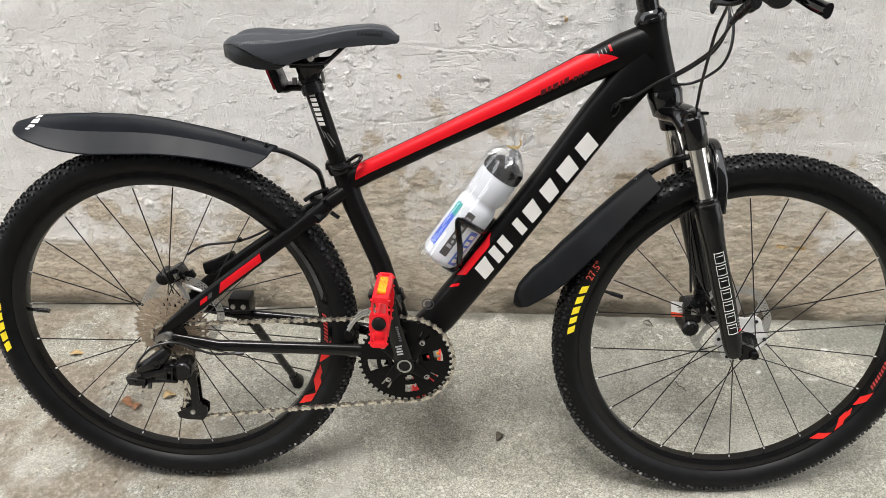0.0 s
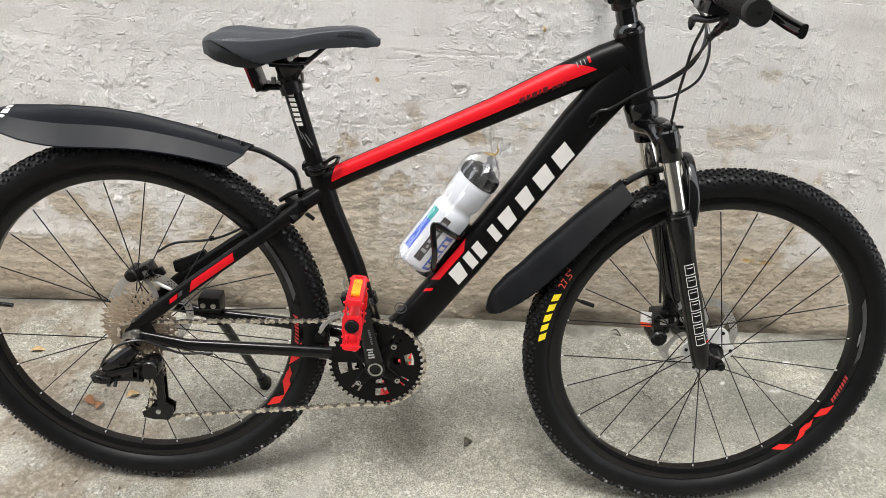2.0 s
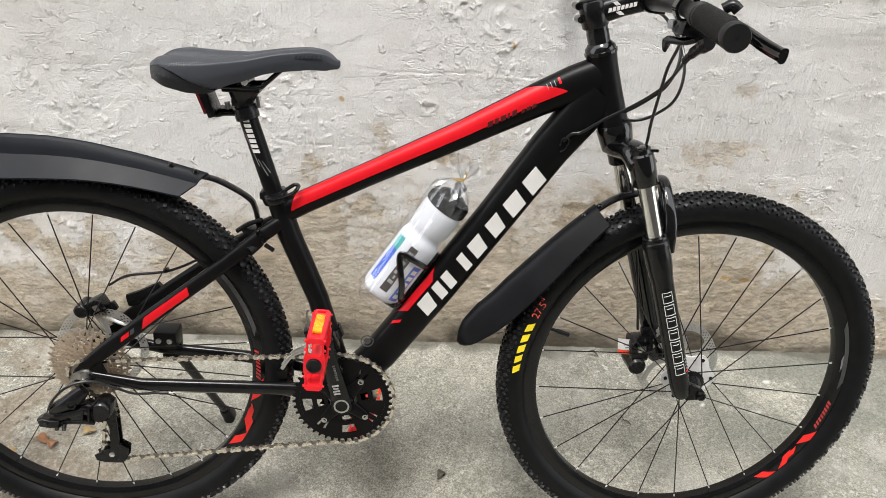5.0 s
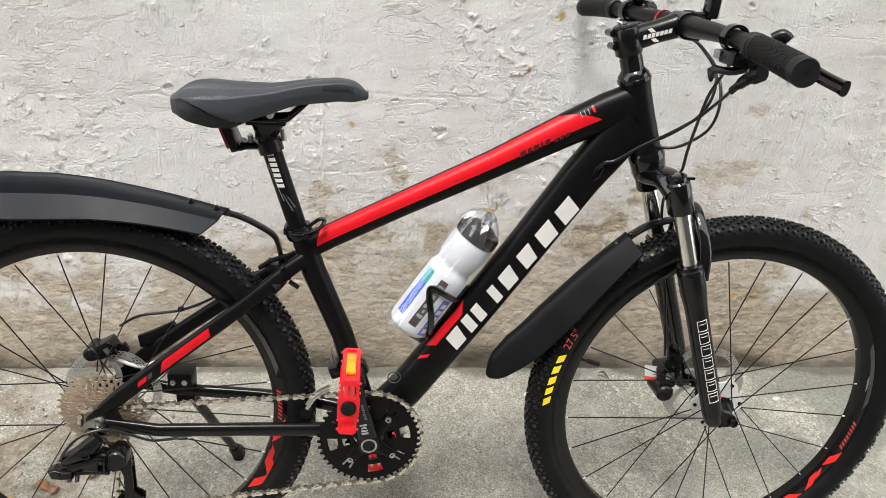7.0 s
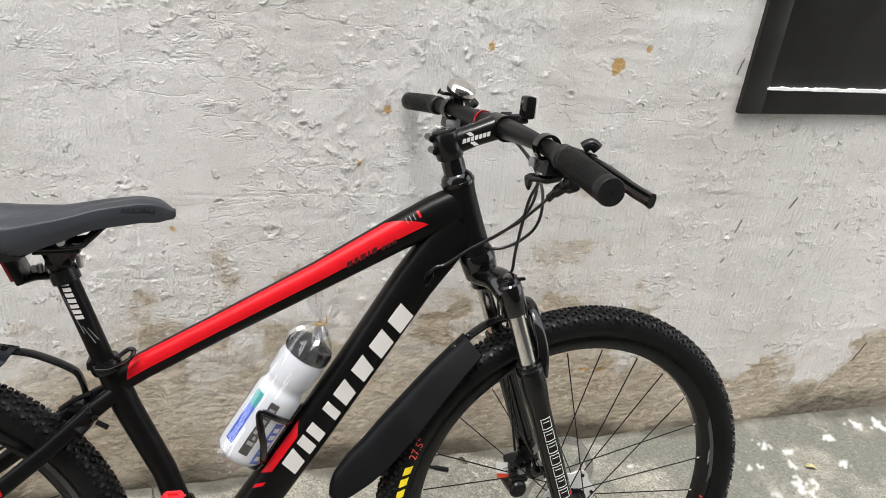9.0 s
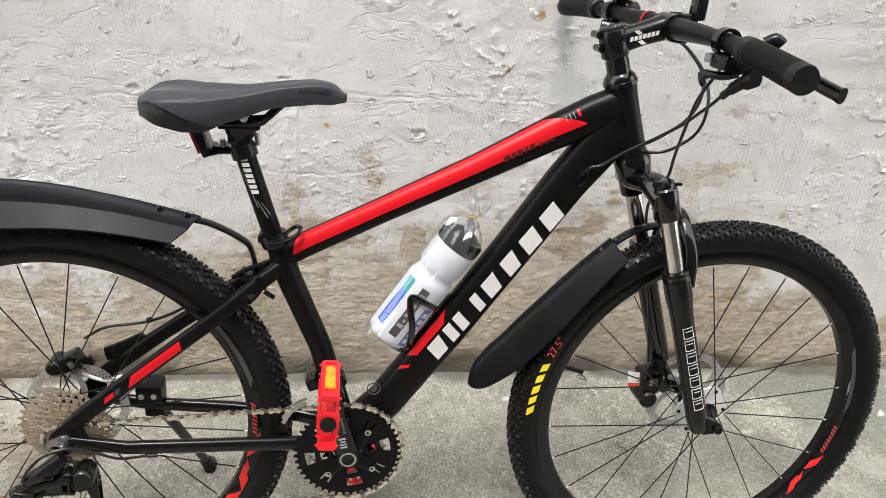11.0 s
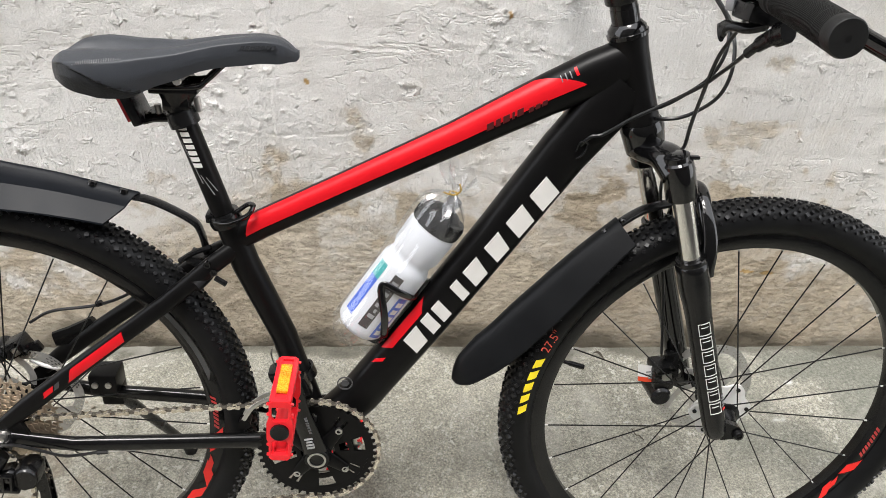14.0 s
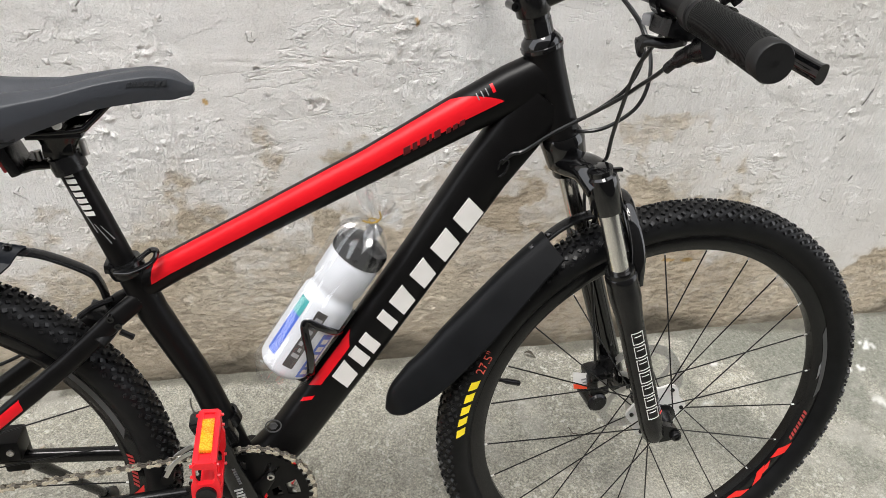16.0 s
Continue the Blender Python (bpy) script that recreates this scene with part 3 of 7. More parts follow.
def floor_place(x, y):
    grit, paint, dust, seam, moss = floor_values(x, y)
    near = step(2.5 - np.hypot(x, y), 0, 0.6)
    z = 0.0022 * layers(x, y, 0.25, 131, 3) + 0.0012 * layers(x, y, 0.02, 141, 3) + 0.0035 * grit * layers(x, y, 0.022, 151, 2) - 0.0015
    return np.stack([x, y, z * near], -1)


xs, ys = axis_steps(-6.0, -1.5, 1.8, 7.0, 0.009, 0.3), axis_steps(-4.0, -0.35, 0.62, 0.9, 0.009, 0.25)
gx, gy = np.meshgrid(xs, ys, indexing="ij")
tagged(sheet("floor", xs, ys, floor_place, dict(zip(("grit", "paint", "dust", "seam", "moss"), floor_values(gx, gy))), FLOOR_MAT), "worn grey-green concrete yard floor with pale scuffs", "floor", kind="structure")

# unseen wall, added behind the camera to block sky and darken reflections
bm = bmesh.new()
block(bm, (0.5, -2.3, 2.2), (9.0, 0.2, 4.6))
tagged(link_mesh("wall_south_unseen", bm, UNSEEN_WALL_DARK, smooth=0), "plain dark unseen wall, added across the yard to darken reflections", "wall", kind="structure")

# ---- the mountain bike ----
# Built upright in its own space: x ahead, z up, minus y to its right side; then leaned onto its kickstand.
bike = new("mountain_bike")
bike.matrix_world = pose(0, 0, 0.0165, -10.7, 0.4, 0)
tagged(bike, "matt black mountain bike with red stripes, leaning on its kickstand", "bicycle")
REAR, FRONT, BB = Vector((-0.553, 0, 0.336)), Vector((0.525, 0, 0.343)), Vector((-0.105, 0, 0.297))
HEAD_TOP, HEAD_LOW = Vector((0.2867, 0, 0.9166)), Vector((0.3250, 0, 0.797))
STEER_AXIS = (HEAD_TOP - HEAD_LOW).normalized()
STEER = Matrix.Translation(HEAD_LOW) @ Matrix.Rotation(radians(3.06), 4, STEER_AXIS) @ Matrix.Translation(-HEAD_LOW)


def at(u, v, w=0.0):
    """A place on the bike: ahead, up, to its right side."""
    return Vector((u, -w, v))


def steered(ob):
    ob.matrix_local = STEER
    return ob


# -- frame --


def frame_tube(name, pts, radii, label="", mat=MATT_BLACK, seg=22, power=1.0, up=(0, 1, 0)):
    bm = bmesh.new()
    sweep(bm, pts, radii, seg, up=up, power=power)
    return part(name, bm, mat, bike, label)


seat_tube = frame_tube("seat_tube", [BB, at(-0.1535, 0.475), at(-0.2005, 0.592), at(-0.2185, 0.655)], [(0.021, 0.021), (0.0185, 0.0185), (0.0195, 0.0195), (0.0185, 0.0185)])
top_tube = frame_tube("top_tube", [at(-0.212, 0.629), at(-0.172, 0.652), at(-0.06, 0.7085), at(0.08, 0.778), at(0.195, 0.8390), at(0.252, 0.8665), at(0.292, 0.884)],
                      [(0.019, 0.017), (0.0195, 0.017), (0.0195, 0.0175), (0.022, 0.019), (0.0265, 0.021), (0.030, 0.022), (0.030, 0.021)], power=0.85)
down_tube = frame_tube("down_tube", [at(-0.094, 0.314), at(-0.0425, 0.368), at(0.0528, 0.5035), at(0.147, 0.644), at(0.2235, 0.762), at(0.294, 0.856)],
                       [(0.030, 0.030), (0.0315, 0.026), (0.0320, 0.0245), (0.0320, 0.0245), (0.0335, 0.024), (0.036, 0.022)], power=0.75)
head_tube = frame_tube("head_tube", [HEAD_LOW, HEAD_LOW.lerp(HEAD_TOP, 0.15), HEAD_LOW.lerp(HEAD_TOP, 0.5), HEAD_LOW.lerp(HEAD_TOP, 0.85), HEAD_TOP], [0.0265, 0.0235, 0.0225, 0.0228, 0.0245])
bm = bmesh.new()
lathe(bm, BB + Vector((0, -0.036, 0)), (0, 1, 0), [(0, 0.0), (0, 0.021), (0.004, 0.024), (0.068, 0.024), (0.072, 0.021), (0.072, 0)], 32)
part("bottom_bracket_shell", bm, MATT_BLACK, bike)
bm = bmesh.new()
slab(bm, [(0.222, 0.826), (0.226, 0.846), (0.290, 0.877), (0.302, 0.846), (0.245, 0.785)], -0.0035, 0.0035)
part("head_gusset", bm, MATT_BLACK, bike)
for s in (1, -1):
    frame_tube("seat_stay", [at(-0.213, 0.616, 0.010 * s), at(-0.240, 0.598, 0.022 * s), at(-0.30, 0.550, 0.040 * s), at(-0.42, 0.4585, 0.055 * s), at(-0.50, 0.395, 0.063 * s), at(-0.534, 0.366, 0.065 * s)],
               [(0.012, 0.010), (0.0125, 0.0095), (0.012, 0.009), (0.0125, 0.009), (0.0135, 0.008), (0.011, 0.006)], power=0.85)
    frame_tube("chain_stay", [at(-0.117, 0.300, 0.028 * s), at(-0.19, 0.311, 0.040 * s), at(-0.30, 0.3195, 0.052 * s), at(-0.45, 0.325, 0.062 * s), at(-0.535, 0.340, 0.066 * s)],
               [(0.014, 0.011), (0.0125, 0.009), (0.0115, 0.009), (0.011, 0.008), (0.012, 0.006)], mat=SATIN_BLACK, power=0.85)
    bm = bmesh.new()
    slab(bm, [(-0.558, 0.348), (-0.548, 0.366), (-0.528, 0.378), (-0.515, 0.372), (-0.505, 0.345), (-0.515, 0.332), (-0.54, 0.330)], -0.068 * s, -0.062 * s)
    part("dropout", bm, MATT_BLACK, bike)
bm = bmesh.new()
sweep(bm, curve_points([at(-0.262, 0.572, -0.037), at(-0.25, 0.58, -0.02), at(-0.247, 0.583, 0), at(-0.25, 0.58, 0.02), at(-0.262, 0.572, 0.037)], 16), (0.009), 12)
part("seat_stay_bridge", bm, MATT_BLACK, bike)
bm = bmesh.new()
sweep(bm, [at(-0.213, 0.338, -0.038), at(-0.213, 0.338, 0.038)], 0.009, 12)
part("chain_stay_bridge", bm, MATT_BLACK, bike)


def tube_skin(name, pts, radii, a0, a1, t0, t1, mat, parent, slant=(0.0, 0.0), lift=0.0006, power=1.0, n=28, m=8, label="", up=(0, 1, 0)):
    """A decal that wraps a swept tube: from angle a0 to a1 of its section, from t0 to t1 along it (0 to 1), the ends cut slantwise."""
    bm = bmesh.new()
    p = [Vector(q) for q in pts]
    acc = [0.0]
    for a, c in zip(p, p[1:]):
        acc.append(acc[-1] + (c - a).length)
    rows = []
    for j in range(m + 1):
        f = j / m
        ang = radians(a0 + (a1 - a0) * f)
        row = []
        for k in range(n + 1):
            lo, hi = t0 + slant[0] * (f - 0.5), t1 + slant[1] * (f - 0.5)
            s = (lo + (hi - lo) * k / n) * acc[-1]
            i = max(0, min(len(p) - 2, next((q for q in range(len(p) - 1) if acc[q + 1] >= s), len(p) - 2)))
            t = (s - acc[i]) / (acc[i + 1] - acc[i])
            d = (p[i + 1] - p[i]).normalized()
            side = d.cross(Vector(up)).normalized()
            u = side.cross(d).normalized()
            ra, rb = (radii[i][z] * (1 - t) + radii[i + 1][z] * t + lift for z in (0, 1))
            c, sn = math.cos(ang), math.sin(ang)
            c, sn = math.copysign(abs(c) ** power, c), math.copysign(abs(sn) ** power, sn)
            row.append(bm.verts.new(p[i].lerp(p[i + 1], t) + side * (ra * c) + u * (rb * sn)))
        rows.append(row)
    for a, c in zip(rows, rows[1:]):
        for k in range(n):
            bm.faces.new((a[k], a[k + 1], c[k + 1], c[k]))
    return part(name, bm, mat, parent, label)


TT_PTS = [at(-0.212, 0.629), at(-0.172, 0.652), at(-0.06, 0.7085), at(0.08, 0.778), at(0.195, 0.8390), at(0.252, 0.8665), at(0.292, 0.884)]
TT_R = [(0.019, 0.017), (0.0195, 0.017), (0.0195, 0.0175), (0.022, 0.019), (0.0265, 0.021), (0.030, 0.022), (0.030, 0.021)]
# section angles: 0 on top, -90 on the right side, 180 below
tube_skin("red_stripe", TT_PTS, TT_R, -14, -91, 0.055, 0.845, RED_PAINT, top_tube, (-0.035, 0.10), power=0.85, n=60, m=12, label="glossy red stripe along the tube")
tube_skin("red_stripe", TT_PTS, TT_R, 40, 101, 0.055, 0.825, RED_PAINT, top_tube, (-0.035, 0.10), power=0.85, n=60, m=12, label="glossy red stripe along the tube")
DT_PTS = [at(-0.094, 0.314), at(-0.0425, 0.368), at(0.0528, 0.5035), at(0.147, 0.644), at(0.2235, 0.762), at(0.294, 0.856)]
DT_R = [(0.030, 0.030), (0.0315, 0.026), (0.0320, 0.0245), (0.0320, 0.0245), (0.0335, 0.024), (0.036, 0.022)]
tube_skin("red_stripe", DT_PTS, DT_R, -28, -62, 0.262, 0.395, RED_PAINT, down_tube, (0.02, -0.03), power=0.75, n=30, label="short red stripe")
tube_skin("red_mark", DT_PTS, DT_R, -40, -66, 0.222, 0.234, RED_PAINT, down_tube, (0.02, 0.02), power=0.75, n=4)


def slanted_bars(name, origin, along, up, cells, height, slant, mat, parent, lift=0.0, label="", thick=0.0005):
    """A word as plain leaning bars, one a sign: cells of (start, width), along the word."""
    along, up = Vector(along).normalized(), Vector(up).normalized()
    out = along.cross(up).normalized()
    for s, w in cells:
        bm = bmesh.new()
        quad = [Vector(origin) + along * x + up * y + out * (lift + thick) for x, y in ((s, 0), (s + w, 0), (s + w + slant * height, height), (s + slant * height, height))]
        top = [bm.verts.new(v) for v in quad]
        low = [bm.verts.new(v - out * thick * 2) for v in quad]
        bm.faces.new(top)
        ring_faces(bm, top, low)
        part(name, bm, mat, parent, label, smooth=0)


# large white mark on the down tube: seven plain leaning shapes, wide-topped, upright or full
d_along = Vector((0.575, 0, 0.818)).normalized()
d_up = Vector((-0.818, 0, 0.575)).normalized()
d_org = at(0.0418, 0.4623, 0.0254)
# start, width, and the parts of the width that the foot keeps
MARKS = [(-0.004, 0.030, (0.0, 0.86)), (0.036, 0.017, (0.0, 1.0)), (0.061, 0.017, (0.0, 1.0)), (0.104, 0.015, (0.0, 1.0)), (0.133, 0.030, (0.0, 0.86)), (0.180, 0.030, (0.0, 0.86)), (0.226, 0.034, (0.0, 0.94)), (0.275, 0.034, (0.0, 1.0))]


def badge_shape(x, w, foot, h=0.0285, slant=0.22):
    bm = bmesh.new()
    pts = [(x + w * foot[0], 0), (x + w * foot[1], 0), (x + w + slant * h, h), (x + slant * h, h)]
    top = [bm.verts.new(d_org + d_along * a + d_up * c + Vector((0, -0.0006, 0))) for a, c in pts]
    low = [bm.verts.new(d_org + d_along * a + d_up * c + Vector((0, 0.002, 0))) for a, c in pts]
    bm.faces.new(top)
    ring_faces(bm, top, low)
    return part("white_bar", bm, WHITE_DECAL, down_tube, "leaning white shape of a large mark", smooth=0)


for mark in MARKS:
    badge_shape(*mark)
# small dark mark on the red stripe, small marks by the head, ring badge low on the down tube
tt_along = (at(0.195, 0.8390) - at(0.08, 0.778)).normalized()
tt_up = Vector((-tt_along.z, 0, tt_along.x))
slanted_bars("dark_mark", at(0.1175, 0.7945, 0.0208), tt_along, tt_up, [(0.0, 0.0095), (0.0125, 0.0065), (0.0225, 0.009), (0.035, 0.0035), (0.042, 0.0085)], 0.0082, 0.45, DARK_DECAL, top_tube, thick=0.0008)
slanted_bars("dark_mark", at(0.1690, 0.8205, 0.0218), tt_along, tt_up, [(0.0, 0.006), (0.009, 0.006), (0.018, 0.007)], 0.0055, 0.45, DARK_DECAL, top_tube, thick=0.0008)
for k, (t, mt, w) in enumerate(((0.846, GREY_DECAL, 0.0025), (0.857, GREY_DECAL, 0.0025), (0.868, GREY_DECAL, 0.0025), (0.880, RED_PAINT, 0.007))):
    tube_skin("small_mark", TT_PTS, TT_R, -40 - (4 if mt is GREY_DECAL else 0), -66, t, t + w, mt, top_tube, power=0.85, n=3, lift=0.0008)
bm = bmesh.new()
lathe(bm, at(-0.0646, 0.4055, 0.0258), (0, -1, 0), [(0.0, 0.0115), (0.0012, 0.0115), (0.0012, 0.0098), (0.0, 0.0098)], 32, closed=True)
lathe(bm, at(-0.0646, 0.4055, 0.0258), (0, -1, 0), [(0.0, 0.0), (0.0012, 0.006), (0.0, 0.0065)], 6)
part("round_badge", bm, DULL_DECAL, down_tube, "grey ring badge")
bm = bmesh.new()
sweep(bm, curve_points([at(0.234, 0.773, 0.026), at(0.2375, 0.785, 0.027), at(0.248, 0.784, 0.026), at(0.244, 0.769, 0.026), at(0.236, 0.763, 0.026)], 16), 0.0016, 8)
part("cable_port", bm, BLACK_PLASTIC, down_tube)
# red blocks on the stays
for s in (1, -1):
    stay = [o for o in bike.children if o.name.startswith("seat_stay") and "bridge" not in o.name][0 if s == 1 else 1]
    SS = [at(-0.30, 0.550, 0.040 * s), at(-0.42, 0.4585, 0.055 * s), at(-0.50, 0.395, 0.063 * s)]
    SR = [(0.012, 0.009), (0.0125, 0.009), (0.0135, 0.008)]
    lo, hi = (-62, -118) if s == 1 else (62, 118)
    tube_skin("red_block", SS, SR, lo, hi, 0.30, 0.68, RED_PAINT, stay, (-0.03, -0.07), power=0.85, n=16, label="red painted block")
    tube_skin("red_block", SS, SR, lo * 0.72 + hi * 0.28, lo * 0.3 + hi * 0.7, 0.80, 0.87, RED_PAINT, stay, (-0.03, -0.03), power=0.85, n=4)
    tube_skin("grey_block", SS, SR, lo * 0.72 + hi * 0.28, lo * 0.3 + hi * 0.7, 0.755, 0.79, DULL_DECAL, stay, (-0.03, -0.03), power=0.85, n=4)

# -- seat post, clamp, saddle --
P0, P1 = at(-0.2195, 0.648), at(-0.2655, 0.802)
p_dir = (P1 - P0).normalized()
seat_post = frame_tube("seat_post", [P0 - p_dir * 0.06, P0, P1], [0.0148, 0.0148, 0.0148], mat=MATT_BLACK, seg=28)
bm = bmesh.new()
lathe(bm, P1 - p_dir * 0.016, p_dir, [(0, 0.0148), (0.0, 0.0192), (0.012, 0.0195), (0.019, 0.0185), (0.021, 0.014)], 28)
part("reflector_band", bm, BLACK_PLASTIC, seat_post)
bm = bmesh.new()
lathe(bm, P0 + p_dir * 0.003, p_dir, [(-0.002, 0.0149), (-0.002, 0.0205), (0.003, 0.0218), (0.013, 0.0218), (0.017, 0.0205), (0.017, 0.0149)], 32)
clamp = part("seat_clamp", bm, SATIN_BLACK, bike)
bm = bmesh.new()
sweep(bm, curve_points([at(-0.231, 0.661, 0.021), at(-0.212, 0.664, 0.028), at(-0.188, 0.674, 0.026), at(-0.182, 0.682, 0.016), at(-0.190, 0.681, 0.006), at(-0.205, 0.672, 0.012)], 24), [(0.0032, 0.0045)] * 25, 10)
part("quick_release_lever", bm, GLOSS_BLACK, clamp)
bm = bmesh.new()
block(bm, at(-0.240, 0.661, 0.0), (0.012, 0.026, 0.013), None, 0.003)
part("clamp_ear", bm, SATIN_BLACK, clamp)
side = Vector((p_dir.z, 0, -p_dir.x))


def on_post(f, t, w):
    return P0.lerp(P1, f) - p_dir * t + side * (0.0153 * math.sin(w)) + Vector((0, -0.0153 * math.cos(w), 0))


for k in range(7):
    bm = bmesh.new()
    t = 0.0085 * k
    cols = [[bm.verts.new(on_post(0.925, t + dt + 0.0005 * q, -0.45 + 0.14 * q)) for q in range(6)] for dt in (0.0, 0.0058)]
    for q in range(5):
        bm.faces.new((cols[0][q], cols[0][q + 1], cols[1][q + 1], cols[1][q]))
    part("white_bar", bm, WHITE_DECAL, seat_post, "small white bar", smooth=0)
for o, ln, w in ((0.80, 0.060, -0.75), (0.50, 0.030, -0.2), (0.47, 0.022, 0.15)):
    bm = bmesh.new()
    bm.faces.new([bm.verts.new(on_post(o, t, w + dw)) for t, dw in ((0, 0.0), (ln, 0.42), (ln, 0.52), (0, 0.06))])
    part("grey_bar", bm, GREY_DECAL, seat_post, smooth=0)

# post head: cradle, clamp plates, bolts
bm = bmesh.new()
block(bm, at(-0.2675, 0.815, 0), (0.034, 0.030, 0.018), None, 0.006)
lathe(bm, at(-0.268, 0.826, -0.020), (0, -1, 0), [(-0.04, 0.0), (-0.04, 0.0125), (0.0, 0.0125), (0, 0)], 28)
sweep(bm, [P1 - p_dir * 0.004, P1 + p_dir * 0.006, at(-0.2672, 0.822), at(-0.2665, 0.832)], [(0.0150, 0.0150), (0.0152, 0.0150), (0.021, 0.017), (0.026, 0.021)], 24)
cradle = part("saddle_cradle", bm, SATIN_BLACK, seat_post)
bm = bmesh.new()
block(bm, at(-0.266, 0.834, 0), (0.058, 0.05, 0.006), None, 0.002)
lathe(bm, at(-0.2625, 0.8445, -0.024), (0, -1, 0), [(0, 0.0), (0.0, 0.009), (0.048, 0.009), (0.048, 0.0)], 24)
part("clamp_plate", bm, SATIN_BLACK, seat_post)
bm = bmesh.new()
lathe(bm, at(-0.2595, 0.8475, 0.0235), (0, -1, 0), [(0, 0), (0, 0.0055), (0.004, 0.0045), (0.005, 0)], 16)
part("bolt_head", bm, ALLOY_WHITE, seat_post, "bright bolt head")
for u, v in ((-0.293, 0.807), (-0.2445, 0.818)):
    bm = bmesh.new()
    lathe(bm, at(u, v + 0.004, 0), (0.12, 0, -1), [(0, 0), (0, 0.0042), (0.018, 0.0042), (0.018, 0)], 10)
    part("bolt", bm, STEEL, seat_post, "bright steel bolt")


def eased(f, xs, ys):
    """A smooth line through the given values."""
    return sum(float(np.interp(f + d, xs, ys)) * g for d, g in ((-0.03, 0.1), (-0.015, 0.2), (0.0, 0.4), (0.015, 0.2), (0.03, 0.1)))


def saddle_section(f):
    """Half width, top height, side drop and channel depth along the saddle, 0 at the tail to 1 at the nose."""
    width = eased(f, [0, 0.02, 0.06, 0.13, 0.22, 0.36, 0.5, 0.65, 0.85, 0.94, 0.98, 1.0], [0.032, 0.047, 0.062, 0.0715, 0.0715, 0.056, 0.040, 0.029, 0.023, 0.019, 0.0135, 0.006])
    top = eased(f, [0, 0.02, 0.06, 0.15, 0.3, 0.5, 0.7, 0.85, 0.93, 0.97, 1.0], [0.874, 0.882, 0.8885, 0.892, 0.8895, 0.8895, 0.898, 0.9015, 0.8985, 0.893, 0.882])
    drop = eased(f, [0, 0.08, 0.2, 0.32, 0.42, 0.6, 0.8, 0.94, 1.0], [0.020, 0.033, 0.041, 0.044, 0.034, 0.026, 0.027, 0.025, 0.010])
    chan = eased(f, [0, 0.1, 0.35, 0.6, 0.8, 1.0], [0.027, 0.029, 0.015, 0.005, 0.001, 0.0])
    return float(width), float(top), float(drop), float(chan)


def saddle_point(f, s):
    """A place on the skin: f from tail to nose, s from -1 (right edge) to 1 (left edge)."""
    w, top, drop, chan = saddle_section(f)
    a = abs(s)
    if a <= 0.72:
        y = w * (a / 0.72) * 0.94
        z = top - chan * math.exp(-((a / 0.72) / 0.36) ** 2) - 0.20 * w * (a / 0.72) ** 2.4
    else:
        t = (a - 0.72) / 0.28
        y = w * (0.94 + 0.06 * math.sin(min(t * 2.2, math.pi / 2)) - 0.22 * max(0, t - 0.6))
        z = top - 0.20 * w - drop * t ** 1.25
    return Vector((-0.396 + 0.276 * f, math.copysign(y, s), z))


def seam_drop(f):
    return 0.08 + 0.92 * max(0, f - 0.08) / 0.30


bm = bmesh.new()
rows = [[bm.verts.new(saddle_point(k / 60, -1 + 2 * j / 80)) for j in range(81)] for k in range(61)]
for k, (a, c) in enumerate(zip(rows, rows[1:])):
    for j in range(80):
        t = ((abs(-1 + 2 * (j + 0.5) / 80) - 0.72) / 0.28) ** 1.25 if abs(-1 + 2 * (j + 0.5) / 80) > 0.72 else 0
        bm.faces.new((a[j], a[j + 1], c[j + 1], c[j])).material_index = 1 if t > seam_drop((k + 0.5) / 60) else 0
    bm.faces.new((a[0], c[0], c[80], a[80])).material_index = 1
for row, shift in ((rows[0], -1), (rows[-1], 1)):
    mid = sum((v.co for v in row), Vector()) / len(row)
    ring = [bm.verts.new(mid + (v.co - mid) * 0.72 + Vector((0.0035 * shift, 0, 0))) for v in row]
    for j in range(80):
        bm.faces.new((row[j], row[j + 1], ring[j + 1], ring[j]))
    bm.faces.new((row[80], row[0], ring[0], ring[80]))
    bm.faces.new(ring)
saddle = part("saddle", bm, [SADDLE_SKIN, SADDLE_DARK], bike, "dark grey vinyl saddle with a centre groove", smooth=50)
for side in (1, -1):
    bm = bmesh.new()
    seam = []
    for k in range(1, 23):
        f = k / 60
        w, top, drop, chan = saddle_section(f)
        seam.append((-0.396 + 0.276 * f, -side * (w * 0.99 + 0.0006), top - 0.20 * w - drop * seam_drop(f)))
    sweep(bm, seam, 0.0009, 6)
    part("seam", bm, BLACK_PLASTIC, saddle)
bm = bmesh.new()
for j in range(4):
    for k in range(22 - 3 * j):
        p = saddle_point(0.13 + 0.0085 * k + 0.004 * (j % 2) + 0.012 * j, -0.76 + 0.022 * j + 0.004 * k * 0.9)
        lathe(bm, p - Vector((0, 0, 0.0006)), (0, -0.35, 1), [(0, 0.0007), (0.0010, 0.0006), (0.0011, 0.0)], 6)
part("dot_print", bm, GREY_DECAL, saddle, "pale printed dots")
sx = -0.396 + 0.276 * 0.80
w80 = saddle_section(0.8)
slanted_bars("faint_mark", Vector((sx - 0.008, -(w80[0] + 0.0012), w80[1] - 0.0135)), (1, 0.085, 0.02), (0, 0.25, 1), [(0.0060 * k, 0.0045) for k in range(7)], 0.0050, 0.4, SADDLE_DARK, saddle, thick=0.0004)
